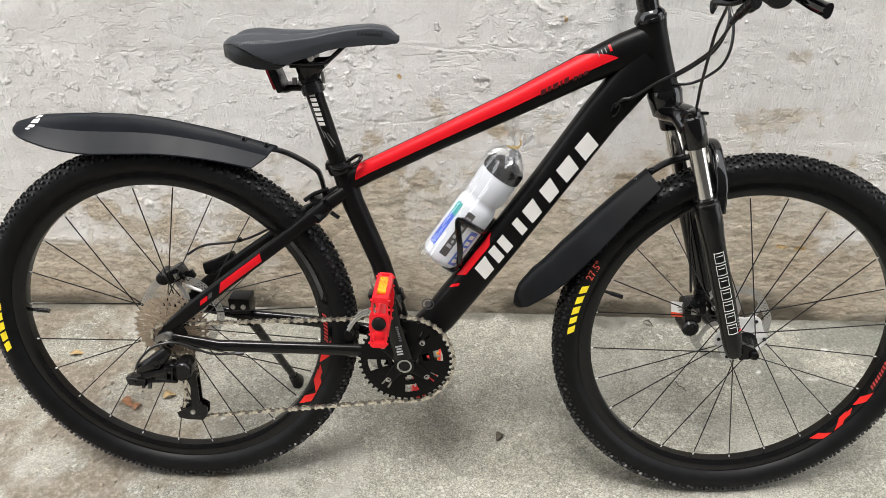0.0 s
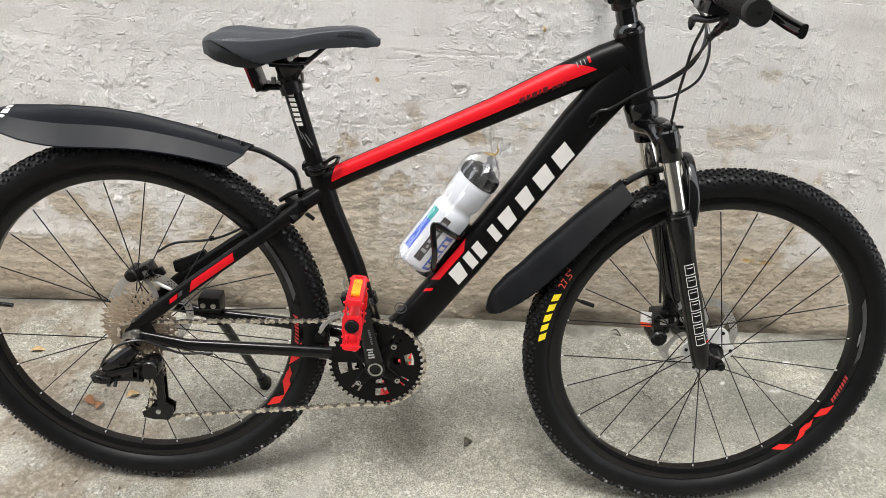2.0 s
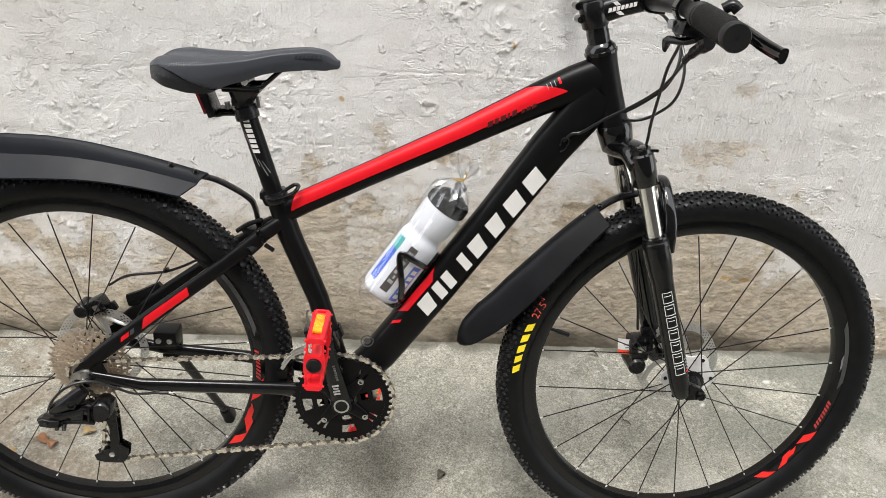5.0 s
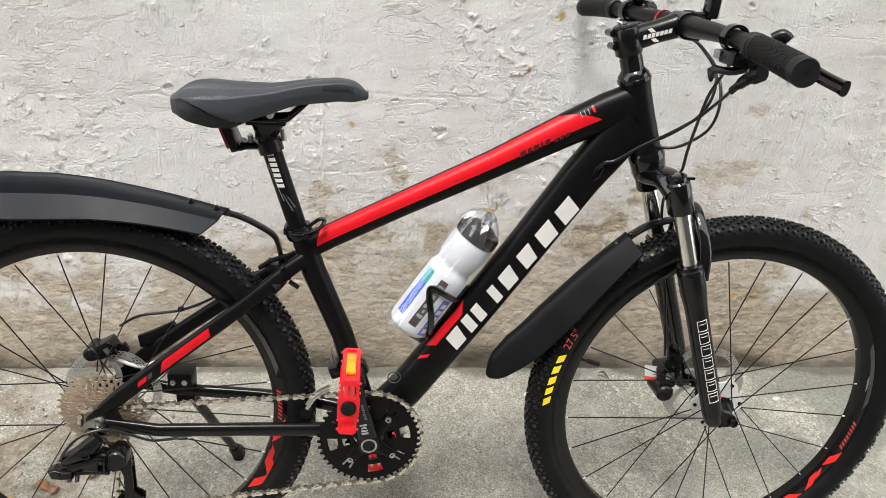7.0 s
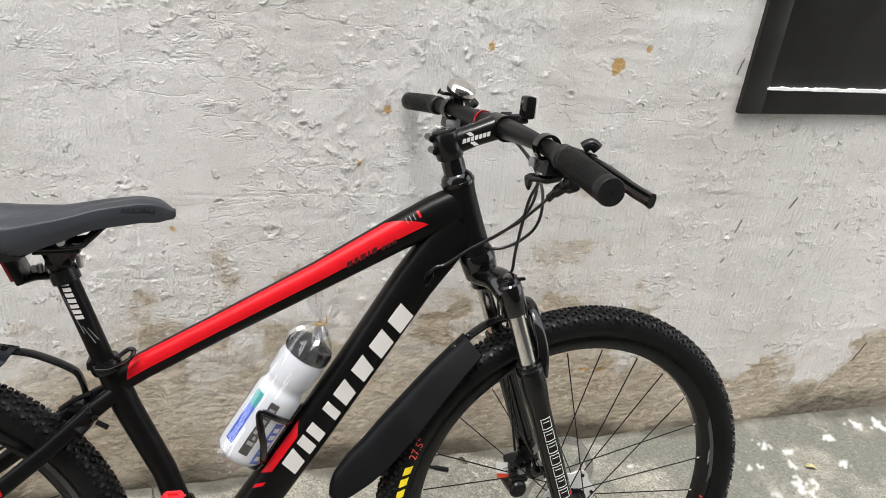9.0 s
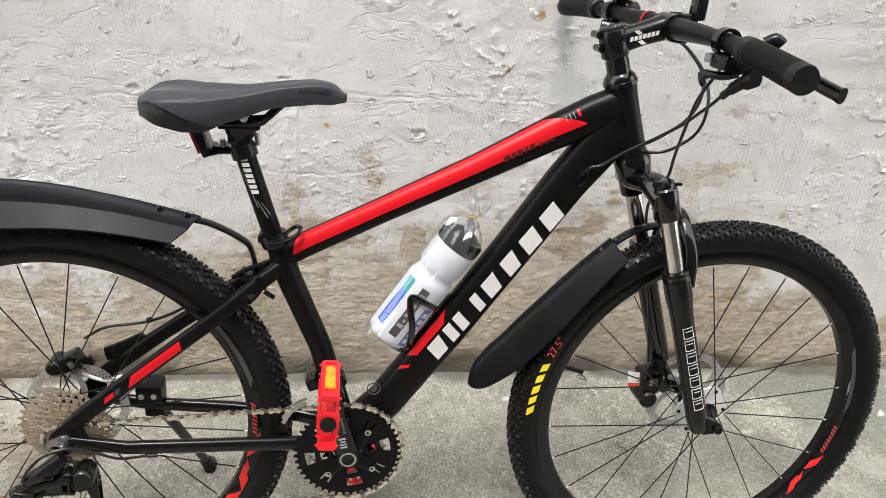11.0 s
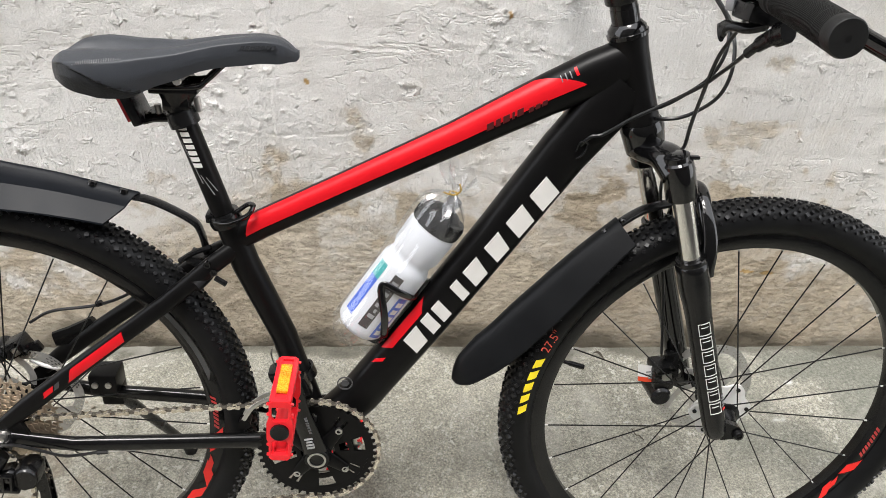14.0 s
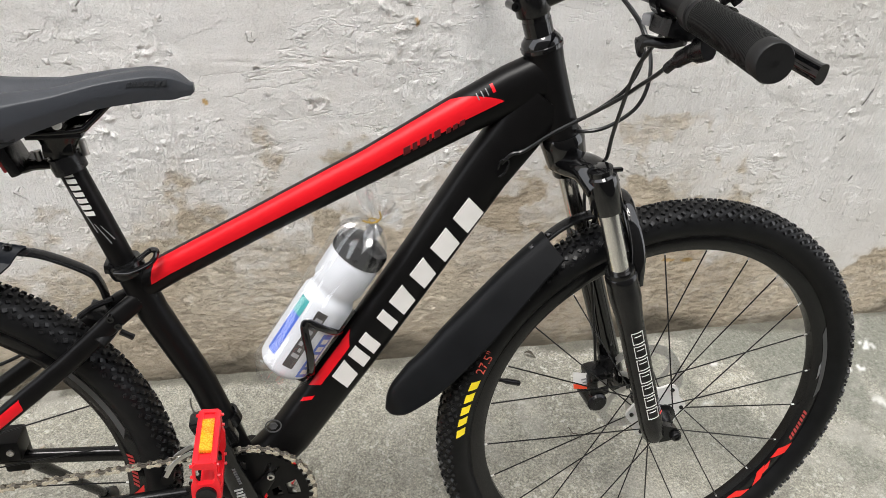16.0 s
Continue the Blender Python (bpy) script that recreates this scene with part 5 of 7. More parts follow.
def pedal(c, s, name, turn):
    """A red platform pedal standing on edge: cage of rails, pins, axle cap and an amber reflector on either edge."""
    y0, y1 = 0.092 * s, 0.190 * s
    hl, ht = 0.0465, 0.0135
    body = None
    for yy in (y1 - 0.004 * s, y0 + 0.004 * s):
        bm = bmesh.new()
        for up in (-1, 1):
            outer = [(ht * 1.2, 0.0), (ht * 1.2, 0.012), (ht, 0.020), (ht, hl - 0.004), (ht * 0.7, hl), (-ht * 0.7, hl), (-ht, hl - 0.004), (-ht, 0.020), (-ht * 1.2, 0.012), (-ht * 1.2, 0.0)]
            inner = [(ht * 0.55, 0.0155), (ht * 0.66, 0.017), (ht * 0.78, 0.020), (ht * 0.78, hl - 0.009), (ht * 0.5, hl - 0.009), (-ht * 0.5, hl - 0.009), (-ht * 0.78, hl - 0.009), (-ht * 0.78, 0.020), (-ht * 0.66, 0.017), (-ht * 0.55, 0.0155)]
            place = lambda pts: [(c.x + x, c.z + z * up) for x, z in pts]
            slab(bm, place(outer), -yy - 0.003, -yy + 0.003, hole=place(inner))
        if body:
            part("end_plate", bm, RED_PLASTIC, body)
        else:
            body = part(name, bm, RED_PLASTIC, bike, "bright red plastic platform pedal standing on edge")
    body.matrix_local = Matrix.Translation(c) @ Matrix.Rotation(radians(turn), 4, "Y") @ Matrix.Translation(-c)
    for z in (-1, 1):
        bm = bmesh.new()
        mid = (y0 + y1) / 2
        for side in (-1, 1):
            block(bm, Vector((c.x + side * (ht - 0.0035), -mid, c.z + z * (hl - 0.006))), (0.007, 0.092, 0.012), None, 0.002)
        block(bm, Vector((c.x, -(y0 + 0.014 * s), c.z + z * (hl - 0.005))), (0.024, 0.012, 0.007), None, 0.002)
        block(bm, Vector((c.x, -(y1 - 0.014 * s), c.z + z * (hl - 0.005))), (0.024, 0.010, 0.006), None, 0.002)
        block(bm, Vector((c.x, -mid, c.z + z * (hl - 0.006))), (0.021, 0.066, 0.004), None, 0.001)
        part("cage_rail", bm, RED_PLASTIC, body)
        bm = bmesh.new()
        block(bm, Vector((c.x, -mid, c.z + z * (hl - 0.0005))), (0.0145, 0.056, 0.005), None, 0.001)
        part("reflector", bm, AMBER, body, "amber ribbed reflector")
    bm = bmesh.new()
    lathe(bm, Vector((c.x, -y0, c.z)), (0, -s, 0), [(-0.016, 0), (-0.016, 0.0075), (0.0, 0.009), (0.004, 0.0110), (0.020, 0.0085), (0.080, 0.0085), (0.090, 0.0125), (0.097, 0.0122), (0.097, 0)], 24)
    part("pedal_barrel", bm, RED_PLASTIC, body)
    bm = bmesh.new()
    lathe(bm, Vector((c.x, -y1 - 0.0002 * s, c.z)), (0, -s, 0), [(-0.004, 0), (-0.004, 0.0118), (0.002, 0.0118), (0.003, 0.0105), (0.0022, 0.004), (0.0022, 0)], 24)
    part("axle_cap", bm, BLACK_PLASTIC, body, "black axle cap")
    for side in (-1, 1):
        for z in (-0.040, -0.024, -0.008, 0.008, 0.024, 0.040):
            for f in (0.05, 0.95):
                bm = bmesh.new()
                lathe(bm, Vector((c.x + side * (ht - 0.0012), -(y0 + (y1 - y0) * f), c.z + z)), (side, 0, 0), [(0, 0.0025), (0.004, 0.002), (0.0045, 0.0)], 7)
                part("pin", bm, RED_PLASTIC, body)
    return body


pedal(PED, 1, "pedal", 3)
pedal(PED_L, -1, "pedal", 25)

# -- chain: links over the big ring, the cassette and the jockey wheels --
JOCKEY, PULLEY = at(-0.522, 0.254, 0.049), at(-0.518, 0.1715, 0.049)
r_big, r_cog = 44 * 0.0131 / (2 * math.pi), 11 * 0.0131 / (2 * math.pi) + 0.002


def chain_line():
    pts = []
    w_cog, w_ring = 0.0521, 0.048
    for k in range(21):
        a = radians(95 + 130 * k / 20)
        pts.append(Vector((REAR.x + r_cog * math.cos(a), -w_cog, REAR.z + r_cog * math.sin(a))))
    for k in range(9):
        a = radians(40 - 150 * k / 8 + 0)
        pts.append(JOCKEY + Vector((0.018 * math.cos(a), 0, 0.018 * math.sin(a))))
    for k in range(9):
        a = radians(150 + 110 * k / 8)
        pts.append(PULLEY + Vector((0.019 * math.cos(a), 0, 0.019 * math.sin(a))))
    for k in range(41):
        a = radians(-98 + 188 * k / 40)
        pts.append(Vector((CR.x + r_big * math.cos(a), -w_ring, CR.z + r_big * math.sin(a))))
    pts.append(pts[0].copy())
    return pts


def link_mesh_data(wide, name):
    """One chain link, a pitch long: two waisted plates and its rollers."""
    bm = bmesh.new()
    rad, waist = (0.0037, 0.0017) if wide else (0.0030, 0.0016)
    arc = [radians(-128 + 256 * k / 8) for k in range(9)]
    out = [(0.00635 + rad * math.cos(a), rad * math.sin(a)) for a in arc] + [(0.0, waist)] + [(-0.00635 - rad * math.cos(a), -rad * math.sin(a)) for a in arc] + [(0.0, -waist)]
    out = [(x, z) for x, z in out]
    half = 0.0036 if wide else 0.0019
    for y in (-half, half):
        slab(bm, out, y - 0.0006, y + 0.0006)
    for x in (-0.00635, 0.00635):
        lathe(bm, (x, half + 0.0009, 0), (0, -1, 0), [(0, 0), (0, 0.0019), (2 * half + 0.0018, 0.0019), (2 * half + 0.0018, 0)], 8)
    if not wide:
        for x in (-0.00635, 0.00635):
            lathe(bm, (x, half, 0), (0, -1, 0), [(0, 0.0036), (2 * half, 0.0036)], 10)
    me = bpy.data.meshes.new(name)
    bmesh.ops.recalc_face_normals(bm, faces=bm.faces[:])
    bm.to_mesh(me)
    bm.free()
    me.materials.append(NICKEL if wide else DARK_NICKEL)
    return me


line = chain_line()
acc = [0.0]
for a, c in zip(line, line[1:]):
    acc.append(acc[-1] + (c - a).length)
count = round(acc[-1] / 0.0131 / 2) * 2
spots = []
for k in range(count + 1):
    s = acc[-1] * k / count
    i = max(0, min(len(line) - 2, next(q for q in range(len(line) - 1) if acc[q + 1] >= s - 1e-9)))
    t = (s - acc[i]) / max(1e-9, acc[i + 1] - acc[i])
    spots.append(line[i].lerp(line[i + 1], t))
bm = bmesh.new()
for p in spots[:-1]:
    lathe(bm, p + Vector((0, 0.0018, 0)), (0, -1, 0), [(0, 0), (0, 0.0016), (0.0036, 0.0016), (0.0036, 0)], 6)
chain = part("chain", bm, DARK_NICKEL, bike, "bright nickel roller chain")
kinds = [link_mesh_data(True, "link"), link_mesh_data(False, "link")]
for k in range(count):
    a, c = spots[k], spots[k + 1]
    d = c - a
    ob = new("link", kinds[k % 2])
    ob.parent = chain
    ob.matrix_local = Matrix.Translation((a + c) / 2) @ Matrix.Rotation(-math.atan2(d.z, d.x), 4, "Y")

# -- rear derailleur --
bm = bmesh.new()
slab(bm, [(-0.566, 0.341), (-0.556, 0.349), (-0.544, 0.355), (-0.534, 0.356), (-0.528, 0.348), (-0.528, 0.330), (-0.537, 0.322), (-0.545, 0.334), (-0.556, 0.336), (-0.565, 0.331)], -0.0705, -0.0665)
hanger = part("derailleur_hanger", bm, STEEL, bike, "pale alloy derailleur hanger")
bm = bmesh.new()
lathe(bm, at(-0.5415, 0.3445, 0.070), (0, -1, 0), [(0, 0), (0, 0.0085), (0.006, 0.0085), (0.007, 0.0045), (0.005, 0.0042), (0.005, 0)], 20)
part("axle_nut", bm, STEEL, hanger)


def soft_slab(bm, outline, w0, w1):
    """A moulded lump: the outline drawn in a little at its two faces."""
    cx, cz = (sum(p[k] for p in outline) / len(outline) for k in (0, 1))
    grow = lambda f: [(cx + (x - cx) * f, cz + (z - cz) * f) for x, z in outline]
    loops = []
    for f, w in ((0.80, w0), (0.94, w0 + (w1 - w0) * 0.12), (1.0, w0 + (w1 - w0) * 0.4), (0.98, w0 + (w1 - w0) * 0.75), (0.90, w0 + (w1 - w0) * 0.93), (0.78, w1)):
        loops.append([bm.verts.new((x, -w, z)) for x, z in grow(f)])
    for p, q in zip(loops, loops[1:]):
        ring_faces(bm, p, q)
    bm.faces.new(loops[0])
    bm.faces.new(loops[-1])


bm = bmesh.new()
sweep(bm, [at(-0.597, 0.276, 0.084), at(-0.594, 0.284, 0.085), at(-0.572, 0.297, 0.086), at(-0.552, 0.311, 0.085), at(-0.541, 0.322, 0.080)], [(0.006, 0.006), (0.0105, 0.010), (0.0125, 0.011), (0.0145, 0.012), (0.010, 0.009)], 16, power=0.85)
body = part("rear_derailleur", bm, BLACK_PLASTIC, bike, "black rear derailleur with two pulleys")
bm = bmesh.new()
lathe(bm, at(-0.559, 0.301, 0.094), (0, -1, 0), [(0, 0.0058), (0.004, 0.0058), (0.004, 0.0085), (-0.004, 0.010)], 20)
part("pivot_bush", bm, SATIN_BLACK, body)
bm = bmesh.new()
lathe(bm, at(-0.5335, 0.336, 0.072), (0, -1, 0), [(0, 0), (0, 0.0075), (0.010, 0.0075), (0.012, 0.005), (0.009, 0.004), (0.009, 0)], 18)
part("mounting_bolt", bm, GLOSS_BLACK, body)
for o0, o1, r in ((at(-0.590, 0.271, 0.090), at(-0.534, 0.289, 0.092), 0.0080), (at(-0.588, 0.259, 0.086), at(-0.528, 0.263, 0.088), 0.0052), (at(-0.582, 0.266, 0.074), at(-0.528, 0.282, 0.072), 0.006)):
    bm = bmesh.new()
    sweep(bm, [o0, o0.lerp(o1, 0.3), o0.lerp(o1, 0.7), o1], [(r, 0.005), (r * 0.8, 0.004), (r * 0.85, 0.004), (r * 1.1, 0.005)], 12, power=0.75)
    part("link_arm", bm, BLACK_PLASTIC, body)
bm = bmesh.new()
soft_slab(bm, [(-0.530, 0.296), (-0.520, 0.302), (-0.508, 0.301), (-0.499, 0.292), (-0.499, 0.276), (-0.506, 0.263), (-0.522, 0.258), (-0.533, 0.264)], 0.052, 0.090)
part("lower_knuckle", bm, SATIN_BLACK, body)
bm = bmesh.new()
soft_slab(bm, [(-0.598, 0.268), (-0.584, 0.282), (-0.562, 0.290), (-0.536, 0.297), (-0.524, 0.290), (-0.522, 0.268), (-0.534, 0.257), (-0.566, 0.256), (-0.590, 0.257)], 0.062, 0.0895)
part("parallelogram", bm, SATIN_BLACK, body)
bm = bmesh.new()
for du in (-0.5425, -0.5315):
    block(bm, at(du, 0.2815, 0.094), (0.0035, 0.008, 0.028), Matrix.Rotation(radians(7), 3, "Y"), 0.001)
for dv in (0.2945, 0.2690):
    block(bm, at(-0.537, dv, 0.094), (0.014, 0.008, 0.0035), Matrix.Rotation(radians(7), 3, "Y"), 0.001)
part("spring_box", bm, SATIN_BLACK, body)
bm = bmesh.new()
soft_slab(bm, [(-0.622, 0.268), (-0.612, 0.273), (-0.598, 0.269), (-0.584, 0.268), (-0.583, 0.253), (-0.600, 0.252), (-0.618, 0.254)], 0.076, 0.098)
part("cable_anchor", bm, SATIN_BLACK, body)
bm = bmesh.new()
lathe(bm, at(-0.606, 0.262, 0.097), (0, -1, 0), [(0, 0), (0, 0.005), (0.003, 0.0045), (0.003, 0.002), (0.001, 0)], 14)
part("anchor_bolt", bm, GLOSS_BLACK, body)
for k in range(3):
    bm = bmesh.new()
    sweep(bm, [at(-0.517 + 0.006 * k, 0.296 - 0.003 * k, 0.0885), at(-0.526 + 0.008 * k, 0.268, 0.0885)], [(0.0010, 0.0016)] * 2, 8)
    part("moulded_rib", bm, BLACK_PLASTIC, body)
for u in (-0.590, -0.578):
    bm = bmesh.new()
    lathe(bm, at(u, 0.256, 0.090), (0.2, -1, -0.6), [(0, 0), (0, 0.0035), (0.010, 0.0035), (0.010, 0)], 10)
    part("adjuster_screw", bm, SATIN_BLACK, body)
for w in (0.041, 0.057):
    bm = bmesh.new()
    slab(bm, [(-0.525, 0.284), (-0.507, 0.282), (-0.503, 0.253), (-0.503, 0.192), (-0.489, 0.183), (-0.492, 0.163), (-0.500, 0.153), (-0.530, 0.153), (-0.547, 0.157), (-0.550, 0.168), (-0.530, 0.178), (-0.520, 0.184), (-0.517, 0.228), (-0.523, 0.248)], -w - 0.0014, -w + 0.0014)
    part("cage_plate", bm, BLACK_PLASTIC, body)
for c in (JOCKEY, PULLEY):
    bm = bmesh.new()
    slab(bm, gear(11, 0.017, 0.0225, c.x, c.z), c.y - 0.0022, c.y + 0.0022, hole=circle(0.004, 55, c.x, c.z))
    pul = part("jockey_wheel", bm, BLACK_PLASTIC, body)
    bm = bmesh.new()
    lathe(bm, Vector((c.x, -0.0580, c.z)), (0, -1, 0), [(0, 0), (0, 0.0045), (0.003, 0.0048), (0.003, 0.002), (0, 0)], 14)
    part("pulley_bolt", bm, STEEL, pul, "bright steel bolt")

# -- front derailleur --
bm = bmesh.new()
sweep(bm, curve_points([at(-0.210, 0.360, 0.054), at(-0.198, 0.380, 0.054), at(-0.186, 0.391, 0.054), at(-0.172, 0.398, 0.054)], 18), [(0.0032, 0.0010)] * 19, 10)
fd = part("front_derailleur", bm, STEEL, bike, "silver front derailleur cage on a black clamp")
bm = bmesh.new()
sweep(bm, curve_points([at(-0.210, 0.360, 0.042), at(-0.198, 0.380, 0.042), at(-0.186, 0.391, 0.042), at(-0.172, 0.398, 0.041)], 18), [(0.0036, 0.0010)] * 19, 10)
part("inner_cage", bm, STEEL, fd)
bm = bmesh.new()
lathe(bm, at(-0.132, 0.405, 0), (Vector((-0.068, 0, 0.187))).normalized(), [(-0.008, 0.0195), (-0.008, 0.0235), (0.008, 0.0235), (0.008, 0.0195)], 28)
block(bm, at(-0.128, 0.405, 0.030), (0.024, 0.022, 0.034), Matrix.Rotation(radians(-20), 3, "Y"), 0.004)
block(bm, at(-0.165, 0.412, 0.012), (0.018, 0.028, 0.022), Matrix.Rotation(radians(-20), 3, "Y"), 0.004)
part("clamp_band", bm, SATIN_BLACK, fd)
bm = bmesh.new()
sweep(bm, curve_points([at(-0.166, 0.42, 0.01), at(-0.172, 0.44, 0.008), at(-0.171, 0.452, 0.006)], 8), 0.0012, 6)
part("cable_end", bm, STEEL, fd)

# -- kickstand on the left stay --
bm = bmesh.new()
block(bm, at(-0.438, 0.355, -0.056), (0.042, 0.042, 0.034), None, 0.004)
block(bm, at(-0.436, 0.319, -0.070), (0.034, 0.026, 0.040), None, 0.005)
kick = part("kickstand", bm, MATT_BLACK, bike, "black kickstand with a rubber foot, folded down")
for u in (-0.449, -0.429):
    bm = bmesh.new()
    lathe(bm, at(u, 0.3555, -0.036), (0, -1, 0), [(0, 0), (0, 0.005), (0.004, 0.005), (0.004, 0.003), (0.002, 0.0028), (0.002, 0)], 12)
    part("bolt", bm, STEEL, kick)
FOOT = at(-0.388, 0.034, -0.262)
K0 = at(-0.433, 0.311, -0.074)
bm = bmesh.new()
sweep(bm, [K0, K0.lerp(FOOT, 0.5), K0.lerp(FOOT, 0.9)], [(0.0105, 0.009), (0.0095, 0.008), (0.0085, 0.0075)], 14)
part("leg", bm, BLACK_PLASTIC, kick)
bm = bmesh.new()
dk = (FOOT - K0).normalized()
sweep(bm, [FOOT - dk * 0.036, FOOT - dk * 0.030, FOOT - dk * 0.008, FOOT], [(0.0115, 0.010), (0.0125, 0.011), (0.0135, 0.014), (0.014, 0.020)], 14, power=0.85)
part("rubber_foot", bm, GRIP_RUBBER, kick)

# -- mudguards --


def guard_surface(line, widths, drops, cut, step_down):
    """Places on an arched guard: f from its free tip to its mounted end, s across it; a rounded back, a crease on either side and flared wings."""
    ctrl = [at(*p) for p in line]
    n = 90
    mid = curve_points(ctrl, n)

    def place(f, s, lift=0.0):
        k = min(n - 1, int(f * n))
        p = mid[k].lerp(mid[k + 1], f * n - k)
        d = (mid[min(k + 1, n)] - mid[max(k - 1, 0)]).normalized()
        nrm = Vector((-d.z, 0, d.x))
        if nrm.z < 0:
            nrm = -nrm
        tip = math.sqrt(max(0.012, 1 - max(0.0, 1 - f / 0.13) ** 2))
        w = float(np.interp(f, *widths)) * tip
        h = float(np.interp(f, *drops)) * (0.35 + 0.65 * tip)
        e = abs(s)
        crease = 5 / 12
        dome = h * (1.06 - step_down * (e / crease) ** 2) if e <= crease else h * (1.06 - step_down) * (1 - (e - crease) / (1 - crease))
        back = d * (-cut * e * max(0.0, (f - 0.88) / 0.12))
        return p + Vector((0, w * s, 0)) + nrm * (dome + lift) + back

    return place


def mudguard(place, thick, name, label, mat):
    """A long thin shell over such a surface."""
    bm = bmesh.new()
    n, m = 90, 24
    loops = []
    for k in range(n + 1):
        up = [bm.verts.new(place(k / n, -1 + 2 * j / m)) for j in range(m + 1)]
        low = [bm.verts.new(place(k / n, -1 + 2 * j / m, -thick)) for j in range(m + 1)]
        loops.append(up + low[::-1])
    for p, q in zip(loops, loops[1:]):
        ring_faces(bm, p, q)
    bm.faces.new(loops[0])
    bm.faces.new(loops[-1])
    return part(name, bm, mat, bike, label, smooth=14)


rear_shape = guard_surface([(-0.784, 0.720, 0), (-0.745, 0.703, 0), (-0.70, 0.690, 0), (-0.65, 0.6835, 0), (-0.59, 0.6845, 0), (-0.52, 0.6850, 0), (-0.44, 0.677, 0), (-0.335, 0.657, 0)], ([0, 0.12, 0.25, 0.6, 1.0], [0.040, 0.041, 0.044, 0.042, 0.036]), ([0, 0.04, 0.10, 0.16, 0.22, 0.28, 0.34, 0.45, 0.60, 0.80, 1.0], [0.010, 0.018, 0.0295, 0.0385, 0.0445, 0.0495, 0.0535, 0.0575, 0.0550, 0.0430, 0.034]), 0.034, 0.50)
rear_guard = mudguard(rear_shape, 0.0025, "rear_mudguard", "dark grey plastic rear mudguard", MUDGUARD)
bm = bmesh.new()
sweep(bm, curve_points([at(-0.36, 0.690, 0), at(-0.315, 0.681, 0), at(-0.268, 0.655, 0), at(-0.256, 0.636, 0), at(-0.251, 0.606, 0)], 24), [(0.0038, 0.009)] * 25, 10, power=0.8)
part("stay_arm", bm, BLACK_PLASTIC, rear_guard)
for f in (0.925, 0.978):
    bm = bmesh.new()
    lathe(bm, rear_shape(f, -0.12, -0.001), (0.25, -0.1, 1), [(0, 0), (0.0, 0.006), (0.003, 0.005), (0.004, 0.0025), (0.003, 0)], 14)
    part("bolt", bm, GLOSS_BLACK, rear_guard)
for f0, f1, s0, s1 in ((0.115, 0.152, -0.10, -0.20), (0.106, 0.146, -0.24, -0.36), (0.100, 0.132, -0.40, -0.50), (0.094, 0.116, -0.54, -0.62)):
    bm = bmesh.new()
    top = [bm.verts.new(rear_shape(f0 + (f1 - f0) * k / 4 + lean, sv, 0.0007)) for sv, lean in ((s0, 0.0), (s1, -0.006)) for k in range(5)]
    for k in range(4):
        bm.faces.new((top[k], top[k + 1], top[k + 6], top[k + 5]))
    part("white_mark", bm, WHITE_DECAL, rear_guard, "small white mark")
bm = bmesh.new()
block(bm, at(-0.262, 0.595, 0.0), (0.030, 0.03, 0.012), Matrix.Rotation(radians(30), 3, "Y"), 0.003)
sweep(bm, curve_points([at(-0.285, 0.598, 0.012), at(-0.265, 0.612, 0.014), at(-0.242, 0.620, 0.012)], 8), 0.004, 8)
part("arm_clamp", bm, BLACK_PLASTIC, rear_guard)

front_guard = mudguard(guard_surface([(0.096, 0.404, 0), (0.130, 0.428, 0), (0.178, 0.470, 0), (0.233, 0.534, 0), (0.285, 0.597, 0), (0.332, 0.650, 0)], ([0, 0.06, 0.15, 0.3, 0.6, 1.0], [0.016, 0.022, 0.029, 0.037, 0.043, 0.036]), ([0, 0.06, 0.15, 0.3, 0.5, 0.7, 1.0], [0.012, 0.022, 0.032, 0.042, 0.043, 0.038, 0.028]), 0.006, 0.26), 0.0025, "front_mudguard", "black plastic front mudguard", FRONT_GUARD)
steered(front_guard)
bm = bmesh.new()
sweep(bm, curve_points([at(0.292, 0.642, 0), at(0.324, 0.668, 0), at(0.347, 0.682, 0), at(0.366, 0.688, 0), at(0.386, 0.692, 0)], 20), [(0.0045, 0.010)] * 21, 10, power=0.8)
part("stay_arm", bm, BLACK_PLASTIC, front_guard)
for u, v in ((0.295, 0.650), (0.317, 0.667)):
    bm = bmesh.new()
    lathe(bm, at(u, v, 0.004), (-0.6, 0, 0.8), [(0, 0), (0.0, 0.0055), (0.003, 0.005), (0.005, 0.0025), (0.004, 0)], 14)
    part("bolt", bm, GLOSS_BLACK, front_guard)

# -- fork --
def leg_u(v):
    return 0.4017 - 0.33 * (v - 0.6183)


bm = bmesh.new()
sweep(bm, [HEAD_LOW - STEER_AXIS * 0.030, HEAD_LOW - STEER_AXIS * 0.012, HEAD_LOW - STEER_AXIS * 0.001], [0.0255, 0.0275, 0.0285], 28)
sweep(bm, curve_points([at(leg_u(0.755), 0.757, -0.066), at(0.346, 0.773, -0.040), HEAD_LOW - STEER_AXIS * 0.028, at(0.346, 0.773, 0.040), at(leg_u(0.755), 0.757, 0.066)], 24), [(0.026, 0.016)] * 25, 18, up=(0, 0, 1), power=0.85)
for s in (1, -1):
    lathe(bm, at(leg_u(0.727), 0.727, 0.066 * s), STEER_AXIS, [(0, 0.0145), (0.0, 0.0195), (0.002, 0.0205), (0.042, 0.0205), (0.050, 0.0195), (0.054, 0.015), (0.054, 0)], 28)
crown = steered(part("fork_crown", bm, GLOSS_BLACK, bike, "glossy black fork crown"))
bm = bmesh.new()
